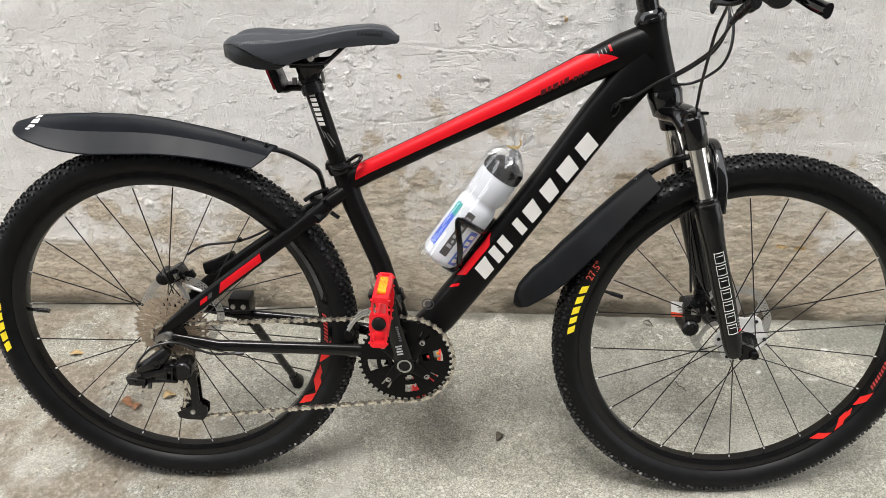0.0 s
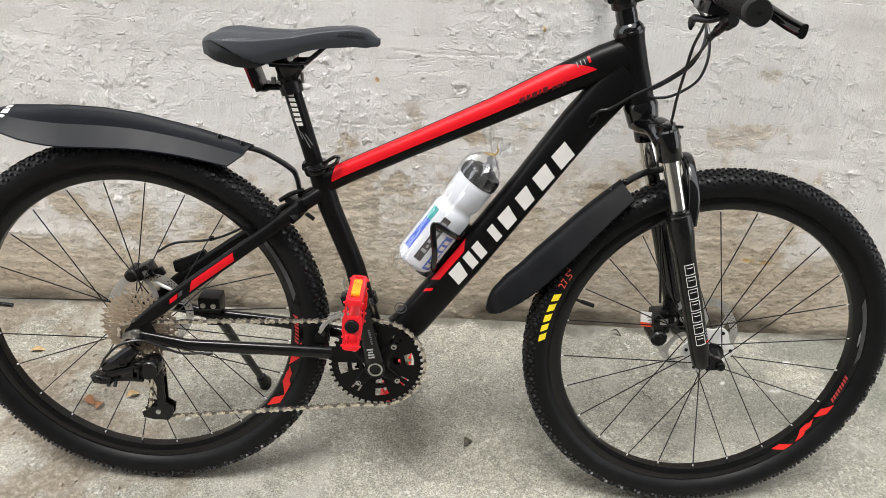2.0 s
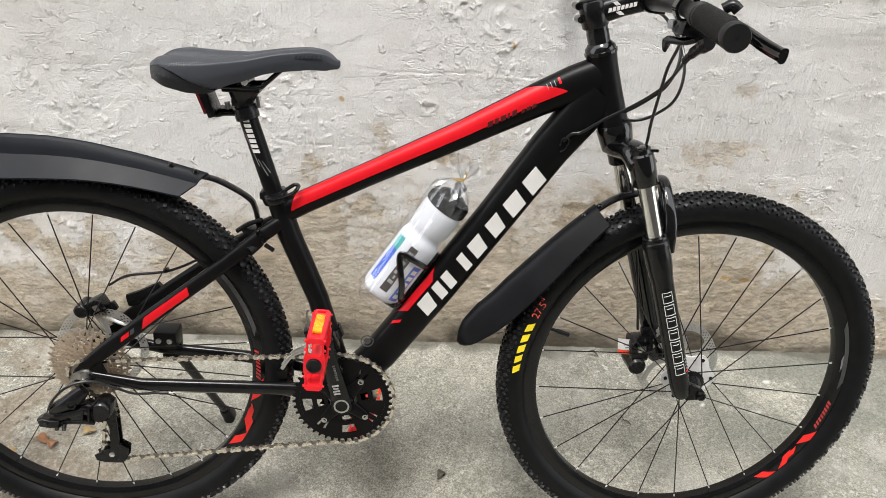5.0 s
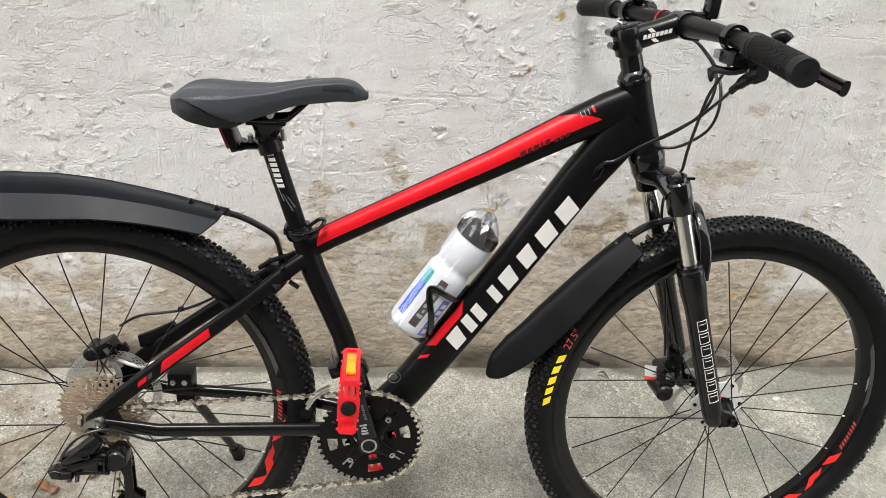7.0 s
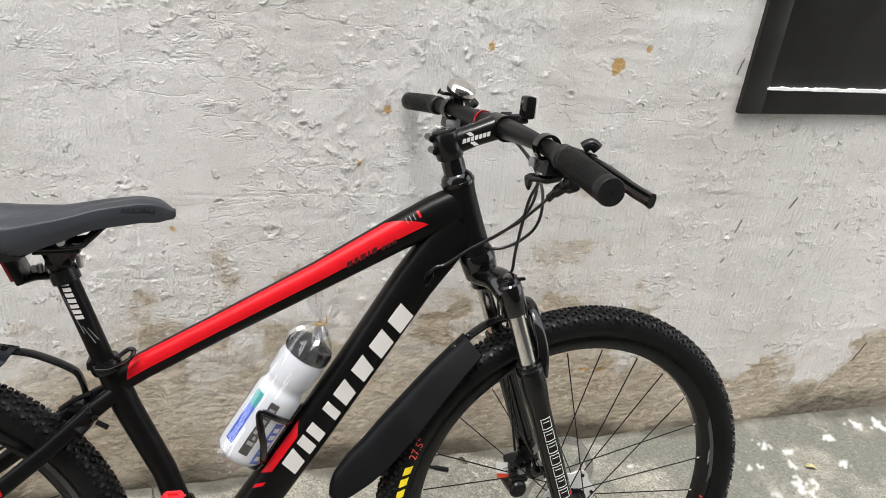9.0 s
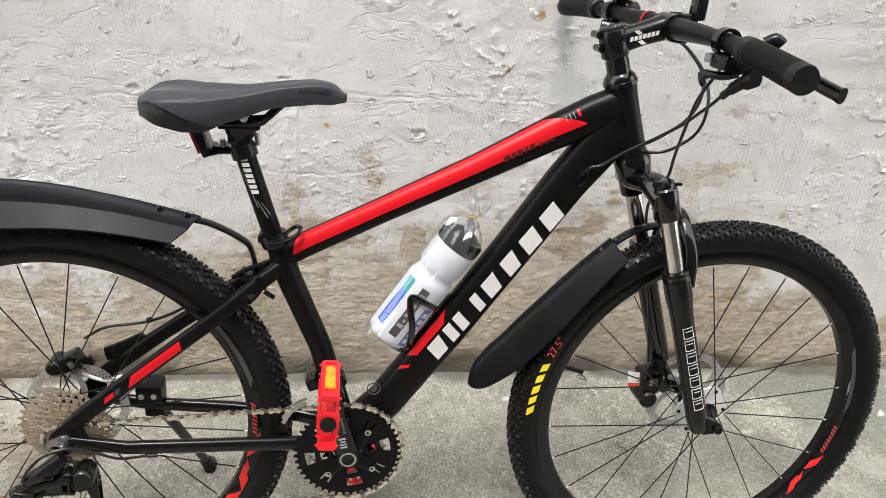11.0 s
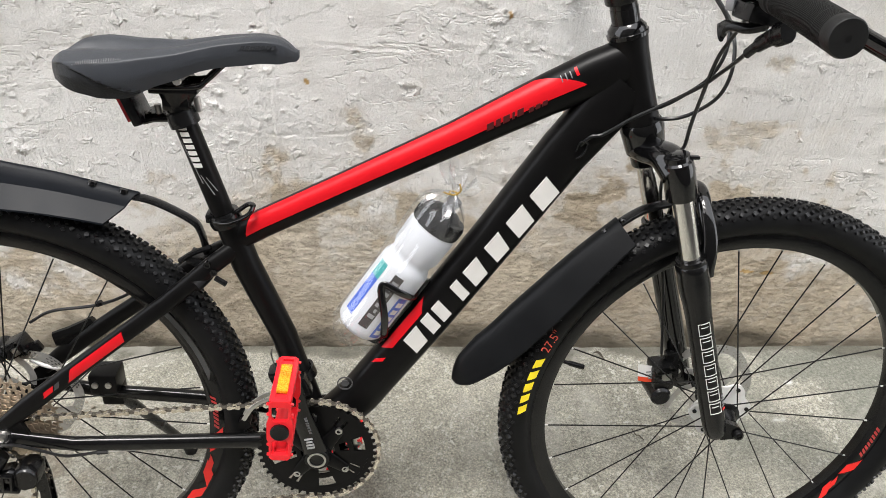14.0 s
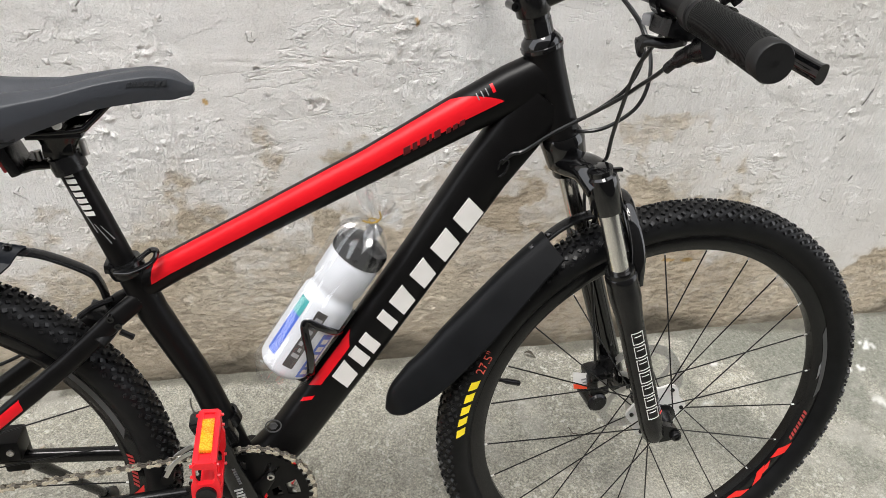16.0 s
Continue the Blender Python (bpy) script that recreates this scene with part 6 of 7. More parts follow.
sweep(bm, [HEAD_LOW - STEER_AXIS * 0.002, HEAD_LOW + STEER_AXIS * 0.004, HEAD_LOW + STEER_AXIS * 0.012], [0.0285, 0.0290, 0.0262], 28)
part("lower_headset", bm, GLOSS_BLACK, bike)
bm = bmesh.new()
sweep(bm, [HEAD_TOP - STEER_AXIS * 0.001, HEAD_TOP + STEER_AXIS * 0.004, HEAD_TOP + STEER_AXIS * 0.0045, HEAD_TOP + STEER_AXIS * 0.010, HEAD_TOP + STEER_AXIS * 0.016], [0.0258, 0.0262, 0.0245, 0.0238, 0.0185], 28)
part("upper_headset", bm, GLOSS_BLACK, bike)
for s in (1, -1):
    bm = bmesh.new()
    lathe(bm, at(leg_u(0.735), 0.735, 0.066 * s), (at(leg_u(0.60), 0.60, 0) - at(leg_u(0.735), 0.735, 0)), [(0, 0.014), (0.14, 0.014)], 32)
    steered(part("stanchion", bm, CHROME, bike, "polished chrome fork stanchion"))
    bm = bmesh.new()
    d = (at(leg_u(0.34), 0.34) - at(leg_u(0.64), 0.64)).normalized()
    o = at(leg_u(0.640), 0.640, 0.066 * s)
    prof = [(0, 0.0145), (0.0, 0.0195), (0.004, 0.0202), (0.007, 0.0195), (0.009, 0.0212), (0.016, 0.0215), (0.022, 0.0212), (0.030, 0.0218), (0.050, 0.0215), (0.075, 0.0190), (0.10, 0.0182), (0.20, 0.0182), (0.29, 0.0175), (0.31, 0.0165), (0.318, 0.012), (0.318, 0)]
    lathe(bm, o, d, prof, 32)
    leg = steered(part("fork_lower", bm, GLOSS_BLACK if s < 0 else SATIN_BLACK, bike, "black fork lower leg"))
    bm = bmesh.new()
    slab(bm, [(0.484, 0.364), (0.500, 0.366), (0.526, 0.356), (0.535, 0.345), (0.528, 0.335), (0.500, 0.333)], -0.066 * s - 0.008, -0.066 * s + 0.004)
    part("dropout", bm, SATIN_BLACK, leg)
    bm = bmesh.new()
    lathe(bm, Vector((FRONT.x, -0.066 * s - 0.006 * s, FRONT.z)), (0, -s, 0), [(0, 0), (0, 0.0085), (0.005, 0.0085), (0.008, 0.007), (0.009, 0.004), (0.007, 0.0035), (0.007, 0)], 20)
    part("axle_nut", bm, SATIN_BLACK, leg)
    # outlined mark on the leg, as a row of plain bars
    if s == 1:
        tilt = Matrix.Rotation(radians(-18.3), 3, "Y")
        for k in range(7):
            v0 = 0.538 - 0.0228 * k
            c = at(leg_u(v0), v0, 0.066)
            for du, dz, ln, hh in ((-0.0080, 0, 0.0010, 0.0195), (0.0080, 0, 0.0010, 0.0195), (0.0, 0.0095, 0.0165, 0.0010), (0.0, -0.0095, 0.0165, 0.0010), (0.0, 0.0032, 0.0105, 0.0009)):
                n_seg = 5 if ln > 0.005 else 1
                bm = bmesh.new()
                for j in range(n_seg):
                    x = du + (ln * ((j + 0.5) / n_seg - 0.5) if n_seg > 1 else 0)
                    q = c + tilt @ Vector((x, 0, dz))
                    block(bm, q + Vector((0, -math.sqrt(0.01845**2 - x**2), 0)), (ln / n_seg * 1.08 if n_seg > 1 else ln, 0.0008, hh), tilt)
                part("white_outline", bm, WHITE_DECAL, leg, "thin white outline bar")
        for k in range(5):
            v0 = 0.397 - 0.006 * k + 0.02
            bm = bmesh.new()
            t = Matrix.Rotation(radians(-18.3), 3, "Y")
            c = at(leg_u(v0), v0, 0.066) + t @ Vector((0.0135, 0, 0))
            block(bm, c + Vector((0, -0.0128, 0)), (0.007, 0.0008, 0.0022), t @ Matrix.Rotation(radians(45), 3, "Z"), 0.0002)
            part("small_bar", bm, GREY_DECAL if k < 4 else RED_DECAL, leg)
# arch between the legs
bm = bmesh.new()
sweep(bm, curve_points([at(leg_u(0.605) + 0.016, 0.612, -0.064), at(leg_u(0.65) + 0.030, 0.660, -0.058), at(0.416, 0.702, -0.030), at(0.418, 0.714, 0), at(0.416, 0.702, 0.030), at(leg_u(0.65) + 0.030, 0.660, 0.058), at(leg_u(0.605) + 0.016, 0.612, 0.064)], 32), [(0.0085, 0.011)] * 33, 14, up=(1, 0, 0.3), power=0.85)
steered(part("fork_arch", bm, GLOSS_BLACK, bike, "glossy black fork arch"))
# lockout knob on the right leg
bm = bmesh.new()
ktop = at(leg_u(0.727), 0.727, 0.066) + STEER_AXIS * 0.054
lathe(bm, ktop, STEER_AXIS, [(-0.002, 0.0), (-0.002, 0.0165), (0.005, 0.0165), (0.007, 0.013), (0.007, 0)], 24)
block(bm, ktop + STEER_AXIS * 0.006 + Vector((0.016, -0.004, -0.002)), (0.026, 0.007, 0.005), None, 0.002)
steered(part("lockout_knob", bm, GLOSS_BLACK, bike))

# -- stem, bars, grips --
S0 = HEAD_TOP + STEER_AXIS * 0.016
bm = bmesh.new()
sweep(bm, [S0 - STEER_AXIS * 0.01, S0, S0 + STEER_AXIS * 0.018, S0 + STEER_AXIS * 0.0182, S0 + STEER_AXIS * 0.034, S0 + STEER_AXIS * 0.0342, S0 + STEER_AXIS * 0.05], [0.0172, 0.0175, 0.0175, 0.0168, 0.0175, 0.0168, 0.0175], 28)
steered(part("headset_spacer", bm, GLOSS_BLACK, bike))
C0 = at(0.2660, 0.9765)
BAR = at(0.3500, 1.0000)
bm = bmesh.new()
sweep(bm, [C0 - STEER_AXIS * 0.023, C0 - STEER_AXIS * 0.021, C0 + STEER_AXIS * 0.015, C0 + STEER_AXIS * 0.0175], [0.019, 0.0205, 0.0205, 0.019], 28)
sweep(bm, [C0 + Vector((0.008, 0, 0.0)), C0.lerp(BAR, 0.5), BAR - Vector((0.010, 0, 0.001))], [(0.0185, 0.017), (0.017, 0.0155), (0.0185, 0.019)], 20, power=0.85)
sweep(bm, [BAR + Vector((0, -0.023, 0)), BAR + Vector((0, 0.023, 0))], 0.0195, 28)
stem = steered(part("stem", bm, SATIN_BLACK, bike, "black alloy stem"))
bm = bmesh.new()
block(bm, BAR + Vector((0.0145, 0, 0)), (0.010, 0.042, 0.036), None, 0.003)
part("face_plate", bm, SATIN_BLACK, stem)
for y in (-0.015, 0.015):
    for z in (-0.017, 0.017):
        bm = bmesh.new()
        lathe(bm, BAR + Vector((0.012, y, z)), (1, 0, 0), [(-0.006, 0.0), (-0.006, 0.004), (0.010, 0.004), (0.010, 0)], 12)
        part("bolt", bm, SATIN_BLACK, stem)
bm = bmesh.new()
lathe(bm, C0 + STEER_AXIS * 0.0175, STEER_AXIS, [(-0.001, 0), (-0.001, 0.0185), (0.002, 0.0185), (0.004, 0.016), (0.004, 0.005), (0.002, 0.004), (0.002, 0)], 28)
cap = part("top_cap", bm, SATIN_BLACK, stem)
bm = bmesh.new()
for a0 in (0.2, 1.7, 3.3, 4.8):
    sweep(bm, [C0 + STEER_AXIS * 0.0217 + Vector((0.0125 * math.cos(a0 + 0.2 * k), 0.0125 * math.sin(a0 + 0.2 * k), -0.0125 * math.cos(a0 + 0.2 * k) * 0.33)) for k in range(5)], 0.0016, 6)
part("white_mark", bm, SILVER_DECAL, cap)
for dz in (-0.012, 0.008):
    bm = bmesh.new()
    lathe(bm, C0 + STEER_AXIS * dz + Vector((-0.0235, -0.012, 0)), (0, -1, 0), [(-0.024, 0), (-0.024, 0.0055), (0, 0.0055), (0.0, 0.003), (-0.003, 0.0025), (-0.003, 0)], 14)
    part("pinch_bolt", bm, GLOSS_BLACK, stem)
st_d = (BAR - C0).normalized()
slanted_bars("white_mark", C0.lerp(BAR, 0.22) + Vector((0, -0.0172, -0.004)), st_d, (-st_d.z, 0, st_d.x), [(0.0065 * k, 0.0048) for k in range(7)], 0.006, 0.35, WHITE_DECAL, stem, thick=0.0005)
slanted_bars("white_mark", C0.lerp(BAR, 0.44) + Vector((0, -0.0172, -0.012)), st_d, (-st_d.z, 0, st_d.x), [(0.0, 0.007)], 0.006, -0.9, WHITE_DECAL, stem, thick=0.0005)
slanted_bars("white_mark", C0.lerp(BAR, 0.36) + Vector((0, -0.0160, 0.0035)), st_d, (-st_d.z, 0, st_d.x), [(0.0, 0.007)], 0.006, -0.9, WHITE_DECAL, stem, thick=0.0005)


BAR_END = {1: STEER.inverted() @ at(0.341, 0.9885, 0.370), -1: STEER.inverted() @ at(0.287, 0.994, -0.372)}


def bar_point(w):
    """The bar's line: level by the stem, a small rise, and swept back to the ends."""
    s = 1 if w >= 0 else -1
    w = w if s == 1 else w * 0.95
    f = max(0.0, abs(w) - 0.035) / 0.337
    p = BAR.lerp(BAR_END[s], f) + Vector((0, 0, 0.007 * math.sin(min(1.0, f) * math.pi)))
    return Vector((p.x, -w, p.z))


bm = bmesh.new()
ws = np.linspace(-0.362, 0.362, 61)
sweep(bm, [bar_point(w) for w in ws], [0.0158 if abs(w) < 0.03 else 0.0158 - 0.0046 * min(1, (abs(w) - 0.03) / 0.12) for w in ws], 22, up=(0, 0, 1))
bars = steered(part("handlebar", bm, MATT_BLACK, bike, "matt black handlebar"))
for s in (1, -1):
    bm = bmesh.new()
    ws = [0.236, 0.238, 0.250, 0.251, 0.2525, 0.2535, 0.30, 0.34, 0.362, 0.372, 0.3745]
    rr = [0.0140, 0.0162, 0.0165, 0.0150, 0.0150, 0.0156, 0.0156, 0.0156, 0.0160, 0.0165, 0.0152]
    sweep(bm, [bar_point(w * s) for w in ws], rr, 30, up=(0, 0, 1))
    grip = steered(part("grip", bm, GRIP_RUBBER, bike, "black rubber handlebar grip"))
    ribs = bmesh.new()
    for k in range(54):
        w = 0.258 + 0.0019 * k
        p = bar_point(w * s)
        d = (bar_point((w + 0.01) * s) - p).normalized()
        lathe(ribs, p, d, [(-0.0006, 0.0153), (-0.0004, 0.0163), (0.0004, 0.0163), (0.0006, 0.0153)], 26)
    part("grip_ribs", ribs, GRIP_RUBBER, grip)
    # flat black disc in place of the shade inside the grip's end hole
    bm = bmesh.new()
    p = bar_point(0.3745 * s)
    d = (p - bar_point(0.36 * s)).normalized()
    lathe(bm, p, d, [(0.0006, 0.0026), (0.0006, 0.0)], 14)
    part("dark_end_disc", bm, SPOKE_BLACK, grip)

# brake levers, shifters, bell, phone mount
for s in (1, -1):
    bm = bmesh.new()
    p = bar_point(0.185 * s)
    lathe(bm, bar_point(0.176 * s), (bar_point(0.19 * s) - bar_point(0.176 * s)), [(0, 0.0135), (0, 0.0175), (0.016, 0.0175), (0.016, 0.0135)], 24)
    sweep(bm, curve_points([p + Vector((0.014, 0, -0.004)), bar_point(0.195 * s) + Vector((0.042, 0, -0.010)), bar_point(0.215 * s) + Vector((0.052, 0, -0.012))], 10), [(0.010, 0.009)] * 11, 12, power=0.8)
    lever = steered(part("brake_lever", bm, GLOSS_BLACK, bike, "glossy black brake lever"))
    bm = bmesh.new()
    sweep(bm, curve_points([bar_point(0.205 * s) + Vector((0.050, 0, -0.012)), bar_point(0.25 * s) + Vector((0.058, 0, -0.016)), bar_point(0.30 * s) + Vector((0.066, 0, -0.022)), bar_point(0.335 * s) + Vector((0.074, 0, -0.025))], 20), [(0.0055, 0.0075)] + [(0.005, 0.0085)] * 19 + [(0.006, 0.0095)], 12, up=(0, 0, 1), power=0.75)
    part("lever_blade", bm, GLOSS_BLACK, lever)
    bm = bmesh.new()
    sweep(bm, curve_points([bar_point(0.208 * s) + Vector((0.040, 0, 0.004)), bar_point(0.212 * s) + Vector((0.050, 0, 0.010)), bar_point(0.216 * s) + Vector((0.058, 0, 0.004))], 8), 0.0075, 12)
    lathe(bm, bar_point(0.214 * s) + Vector((0.050, 0, 0.006)), (0, 0, 1), [(0, 0.006), (0.004, 0.006), (0.006, 0.004), (0.006, 0)], 18)
    part("lever_pivot", bm, BLACK_PLASTIC, lever)
    bm = bmesh.new()
    block(bm, bar_point(0.190 * s) + Vector((0.010, 0, -0.026)), (0.040, 0.040, 0.018), Matrix.Rotation(radians(10), 3, "Y"), 0.005)
    shifter = steered(part("shifter", bm, BLACK_PLASTIC, bike, "black trigger shifter"))
    bm = bmesh.new()
    block(bm, bar_point(0.166 * s) + Vector((-0.004, 0, -0.022)), (0.024, 0.012, 0.012), Matrix.Rotation(radians(20 * s), 3, "Z"), 0.003)
    part("indicator_window", bm, GREY_DECAL, shifter, "grey gear indicator")
    bm = bmesh.new()
    sweep(bm, curve_points([bar_point(0.20 * s) + Vector((0.016, 0, -0.034)), bar_point(0.186 * s) + Vector((0.002, 0, -0.041)), bar_point(0.172 * s) + Vector((-0.012, 0, -0.042)), bar_point(0.164 * s) + Vector((-0.016, 0, -0.050))], 12), [(0.005, 0.009)] * 12 + [(0.004, 0.013)], 12, power=0.8)
    part("trigger", bm, BLACK_PLASTIC, shifter)
bm = bmesh.new()
pb = bar_point(-0.192) + Vector((0.012, 0, 0.012))
block(bm, pb + Vector((0, 0, 0.002)), (0.020, 0.022, 0.018), None, 0.003)
lathe(bm, pb + Vector((0.004, 0, 0.012)), (0.35, -0.45, 1), [(0, 0), (0, 0.024), (0.006, 0.025), (0.006, 0)], 28)
sweep(bm, curve_points([pb + Vector((-0.010, 0, 0.012)), pb + Vector((-0.024, 0.002, 0.013)), pb + Vector((-0.030, 0.006, 0.016))], 8), [(0.003, 0.003)] * 8 + [0.0055], 10)
bell = steered(part("bell", bm, BLACK_PLASTIC, bike, "small chrome handlebar bell on a black base"))
bm = bmesh.new()
lathe(bm, pb + Vector((0.006, -0.0025, 0.0185)), (0.35, -0.45, 1), [(0, 0.0255), (0.007, 0.0255), (0.012, 0.022), (0.0145, 0.013), (0.0155, 0.0)], 32)
part("bell_dome", bm, CHROME, bell, "polished chrome dome")
bm = bmesh.new()
sweep(bm, curve_points([BAR + Vector((0.008, 0.018, 0.010)), BAR + Vector((0.030, 0.020, 0.006)), BAR + Vector((0.052, 0.022, 0.007))], 8), 0.005, 10)
block(bm, BAR + Vector((0.052, 0.022, 0.027)), (0.018, 0.026, 0.036), Matrix.Rotation(radians(4), 3, "Y"), 0.006)
head = steered(part("front_reflector", bm, GLOSS_BLACK, bike, "glossy black front reflector on a bracket"))
bm = bmesh.new()
block(bm, BAR + Vector((0.0625, 0.022, 0.027)), (0.003, 0.024, 0.034), Matrix.Rotation(radians(4), 3, "Y"), 0.001)
part("reflector_lens", bm, ALLOY_WHITE, head, "clear white lens")
bm = bmesh.new()
sweep(bm, [bar_point(-0.064), bar_point(-0.070)], 0.0160, 22, up=(0, 0, 1))
part("red_ring", bm, RED_LENS, bars, "dull red ring")

# -- cables --


def cable(name, ctrl, r=0.0024, mat=None, n=40):
    bm = bmesh.new()
    sweep(bm, curve_points([at(*c) for c in ctrl], n), r, 8, up=(0.31, 0.87, 0.4))
    return part(name, bm, mat or CABLE_BLACK, bike)


cable("brake_hose", [(0.3940, 0.9810, -0.175), (0.3790, 0.9820, -0.08), (0.3804, 0.9760, -0.02), (0.3883, 0.9627, 0.01), (0.3987, 0.9427, 0.03), (0.4026, 0.9147, 0.05), (0.4024, 0.8833, 0.055), (0.3950, 0.8554, 0.05), (0.3747, 0.8358, 0.045), (0.3559, 0.8244, 0.038), (0.3365, 0.8198, 0.03), (0.3340, 0.8120, 0.0), (0.3190, 0.8060, -0.032)], n=70)
cable("gear_cable", [(0.3650, 0.9610, -0.18), (0.3730, 0.9780, -0.08), (0.3784, 0.9769, -0.02), (0.3884, 0.9616, 0.008), (0.3979, 0.9416, 0.028), (0.3979, 0.9214, 0.04), (0.3923, 0.8975, 0.045), (0.3800, 0.8736, 0.042), (0.3582, 0.8530, 0.036), (0.3392, 0.8384, 0.03), (0.3297, 0.8316, 0.02), (0.3240, 0.8320, -0.01), (0.3040, 0.8210, -0.03)], n=70)
cable("gear_cable", [(0.3590, 0.9460, 0.193), (0.3572, 0.9413, 0.185), (0.3612, 0.9207, 0.15), (0.3639, 0.8981, 0.11), (0.3594, 0.8763, 0.08), (0.3357, 0.8475, 0.05), (0.2982, 0.8214, 0.036), (0.2668, 0.7973, 0.028), (0.2510, 0.7930, 0.027), (0.2390, 0.7800, 0.024)], n=60)
cable("brake_hose", [(0.3530, 0.9810, 0.18), (0.3557, 0.9648, 0.16), (0.3598, 0.9413, 0.13), (0.3599, 0.9133, 0.105), (0.3621, 0.8671, 0.08), (0.3631, 0.8243, 0.062), (0.3655, 0.7928, 0.05), (0.3715, 0.7710, 0.02), (0.3770, 0.7160, -0.03), (0.3940, 0.6460, -0.052), (0.4140, 0.5460, -0.046), (0.4290, 0.4560, -0.044), (0.4360, 0.4110, -0.044)], n=80)
cable("brake_hose", [(-0.262, 0.583, -0.046), (-0.31, 0.556, -0.052), (-0.375, 0.512, -0.055), (-0.43, 0.487, -0.056), (-0.50, 0.475, -0.056), (-0.535, 0.455, -0.056)])
cable("gear_cable", [(-0.420, 0.3105, 0.064), (-0.440, 0.3115, 0.070), (-0.462, 0.316, 0.077), (-0.495, 0.330, 0.080), (-0.528, 0.342, 0.084), (-0.562, 0.335, 0.092), (-0.588, 0.310, 0.096), (-0.600, 0.288, 0.093)], r=0.0023)
cable("bare_wire", [(-0.128, 0.262, 0.030), (-0.22, 0.300, 0.042), (-0.36, 0.3085, 0.058), (-0.44, 0.311, 0.066)], r=0.0007, mat=STEEL)
cable("cable_sleeve", [(-0.405, 0.3105, 0.062), (-0.42, 0.3105, 0.064)], r=0.0042, mat=CABLE_BLACK, n=3)
bm = bmesh.new()
sweep(bm, curve_points([at(0.355, 0.936, 0.182), at(0.359, 0.948, 0.195), at(0.362, 0.960, 0.215), at(0.362, 0.970, 0.24)], 12), [(0.0045, 0.006)] * 4 + [(0.006, 0.009)] * 5 + [(0.008, 0.012)] * 4, 12)
part("lever_horn", bm, BLACK_PLASTIC, bike)
for u, v in ((-0.43, 0.489), (-0.335, 0.541)):
    bm = bmesh.new()
    lathe(bm, at(u, v, -0.056), Vector((-0.9, 0, -0.3)), [(-0.004, 0), (-0.004, 0.0048), (0.004, 0.0048), (0.004, 0)], 10)
    part("cable_clip", bm, BLACK_PLASTIC, bike)
for dz, du in ((0.603, -0.2445), (0.592, -0.237)):
    bm = bmesh.new()
    lathe(bm, at(du, dz, 0.026), (0, -1, 0), [(0, 0), (0, 0.0048), (0.008, 0.0048), (0.008, 0.0025), (0.006, 0.002), (0.006, 0)], 12)
    part("rack_bolt", bm, GLOSS_BLACK, bike)
bm = bmesh.new()
sweep(bm, [at(-0.236, 0.583, 0.03), at(-0.222, 0.573, 0.03)], 0.004, 8)
part("cable_stop", bm, BLACK_PLASTIC, bike)

# -- brake calipers --


def caliper(name, c, tilt, label, size=1.0):
    t = Matrix.Rotation(radians(tilt), 3, "Y")
    grow = Matrix.Translation(c) @ Matrix.Scale(size, 4) @ Matrix.Translation(-c)
    bm = bmesh.new()
    block(bm, c + t @ Vector((0, 0.0, 0.008)), (0.034, 0.040, 0.046), t, 0.007)
    lathe(bm, c + t @ Vector((-0.006, -0.026, -0.022)), (0, 1, 0), [(0, 0), (0, 0.013), (0.004, 0.0165), (0.05, 0.0165), (0.052, 0.012), (0.052, 0)], 24)
    block(bm, c + t @ Vector((0.020, 0.004, 0.020)), (0.022, 0.016, 0.050), t, 0.004)
    bm.transform(grow)
    body = part(name, bm, BLACK_PLASTIC, bike, label)
    bm = bmesh.new()
    block(bm, c + t @ Vector((0.003, -0.0215, 0.014)), (0.016, 0.003, 0.012), t, 0.001)
    bm.transform(grow)
    part("pad_clip", bm, STEEL, body)
    for x, z in ((-0.010, 0.026), (0.012, 0.028)):
        bm = bmesh.new()
        lathe(bm, c + t @ Vector((x, -0.018, z)), (0, -1, 0), [(0, 0), (0, 0.005), (0.007, 0.005), (0.007, 0.003), (0.004, 0.0025), (0.004, 0)], 12)
        bm.transform(grow)
        part("caliper_bolt", bm, SATIN_BLACK, body)
    return body


front_cal = steered(caliper("brake_caliper", at(0.444, 0.366, -0.046), -8, "black front disc brake caliper"))
caliper("brake_caliper", at(-0.562, 0.417, -0.046), 62, "black rear disc brake caliper", 0.78)
bm = bmesh.new()
sweep(bm, [at(-0.505, 0.425, -0.058), at(-0.475, 0.430, -0.060), at(-0.44, 0.452, -0.060)], [(0.012, 0.006), (0.018, 0.006), (0.014, 0.006)], 12, power=0.7)
part("caliper_mount", bm, SATIN_BLACK, bike)
bm = bmesh.new()
sweep(bm, curve_points([at(-0.540, 0.398, -0.042), at(-0.520, 0.388, -0.041), at(-0.50, 0.384, -0.041), at(-0.478, 0.392, -0.042)], 12), [(0.0035, 0.003)] * 13, 10)
part("mount_bracket", bm, ALLOY_WHITE, bike, "pale alloy bracket")
# paper tag on the front caliper
bm = bmesh.new()
n = 10
top, low = [], []
for k in range(n + 1):
    f = k / n
    x, y = 0.405 + 0.060 * f, 0.050 - 0.012 * math.sin(f * 3.0)
    top.append((x, y, 0.390 + 0.006 * f))
    low.append((x + 0.004, y - 0.002, 0.358 + 0.012 * f))
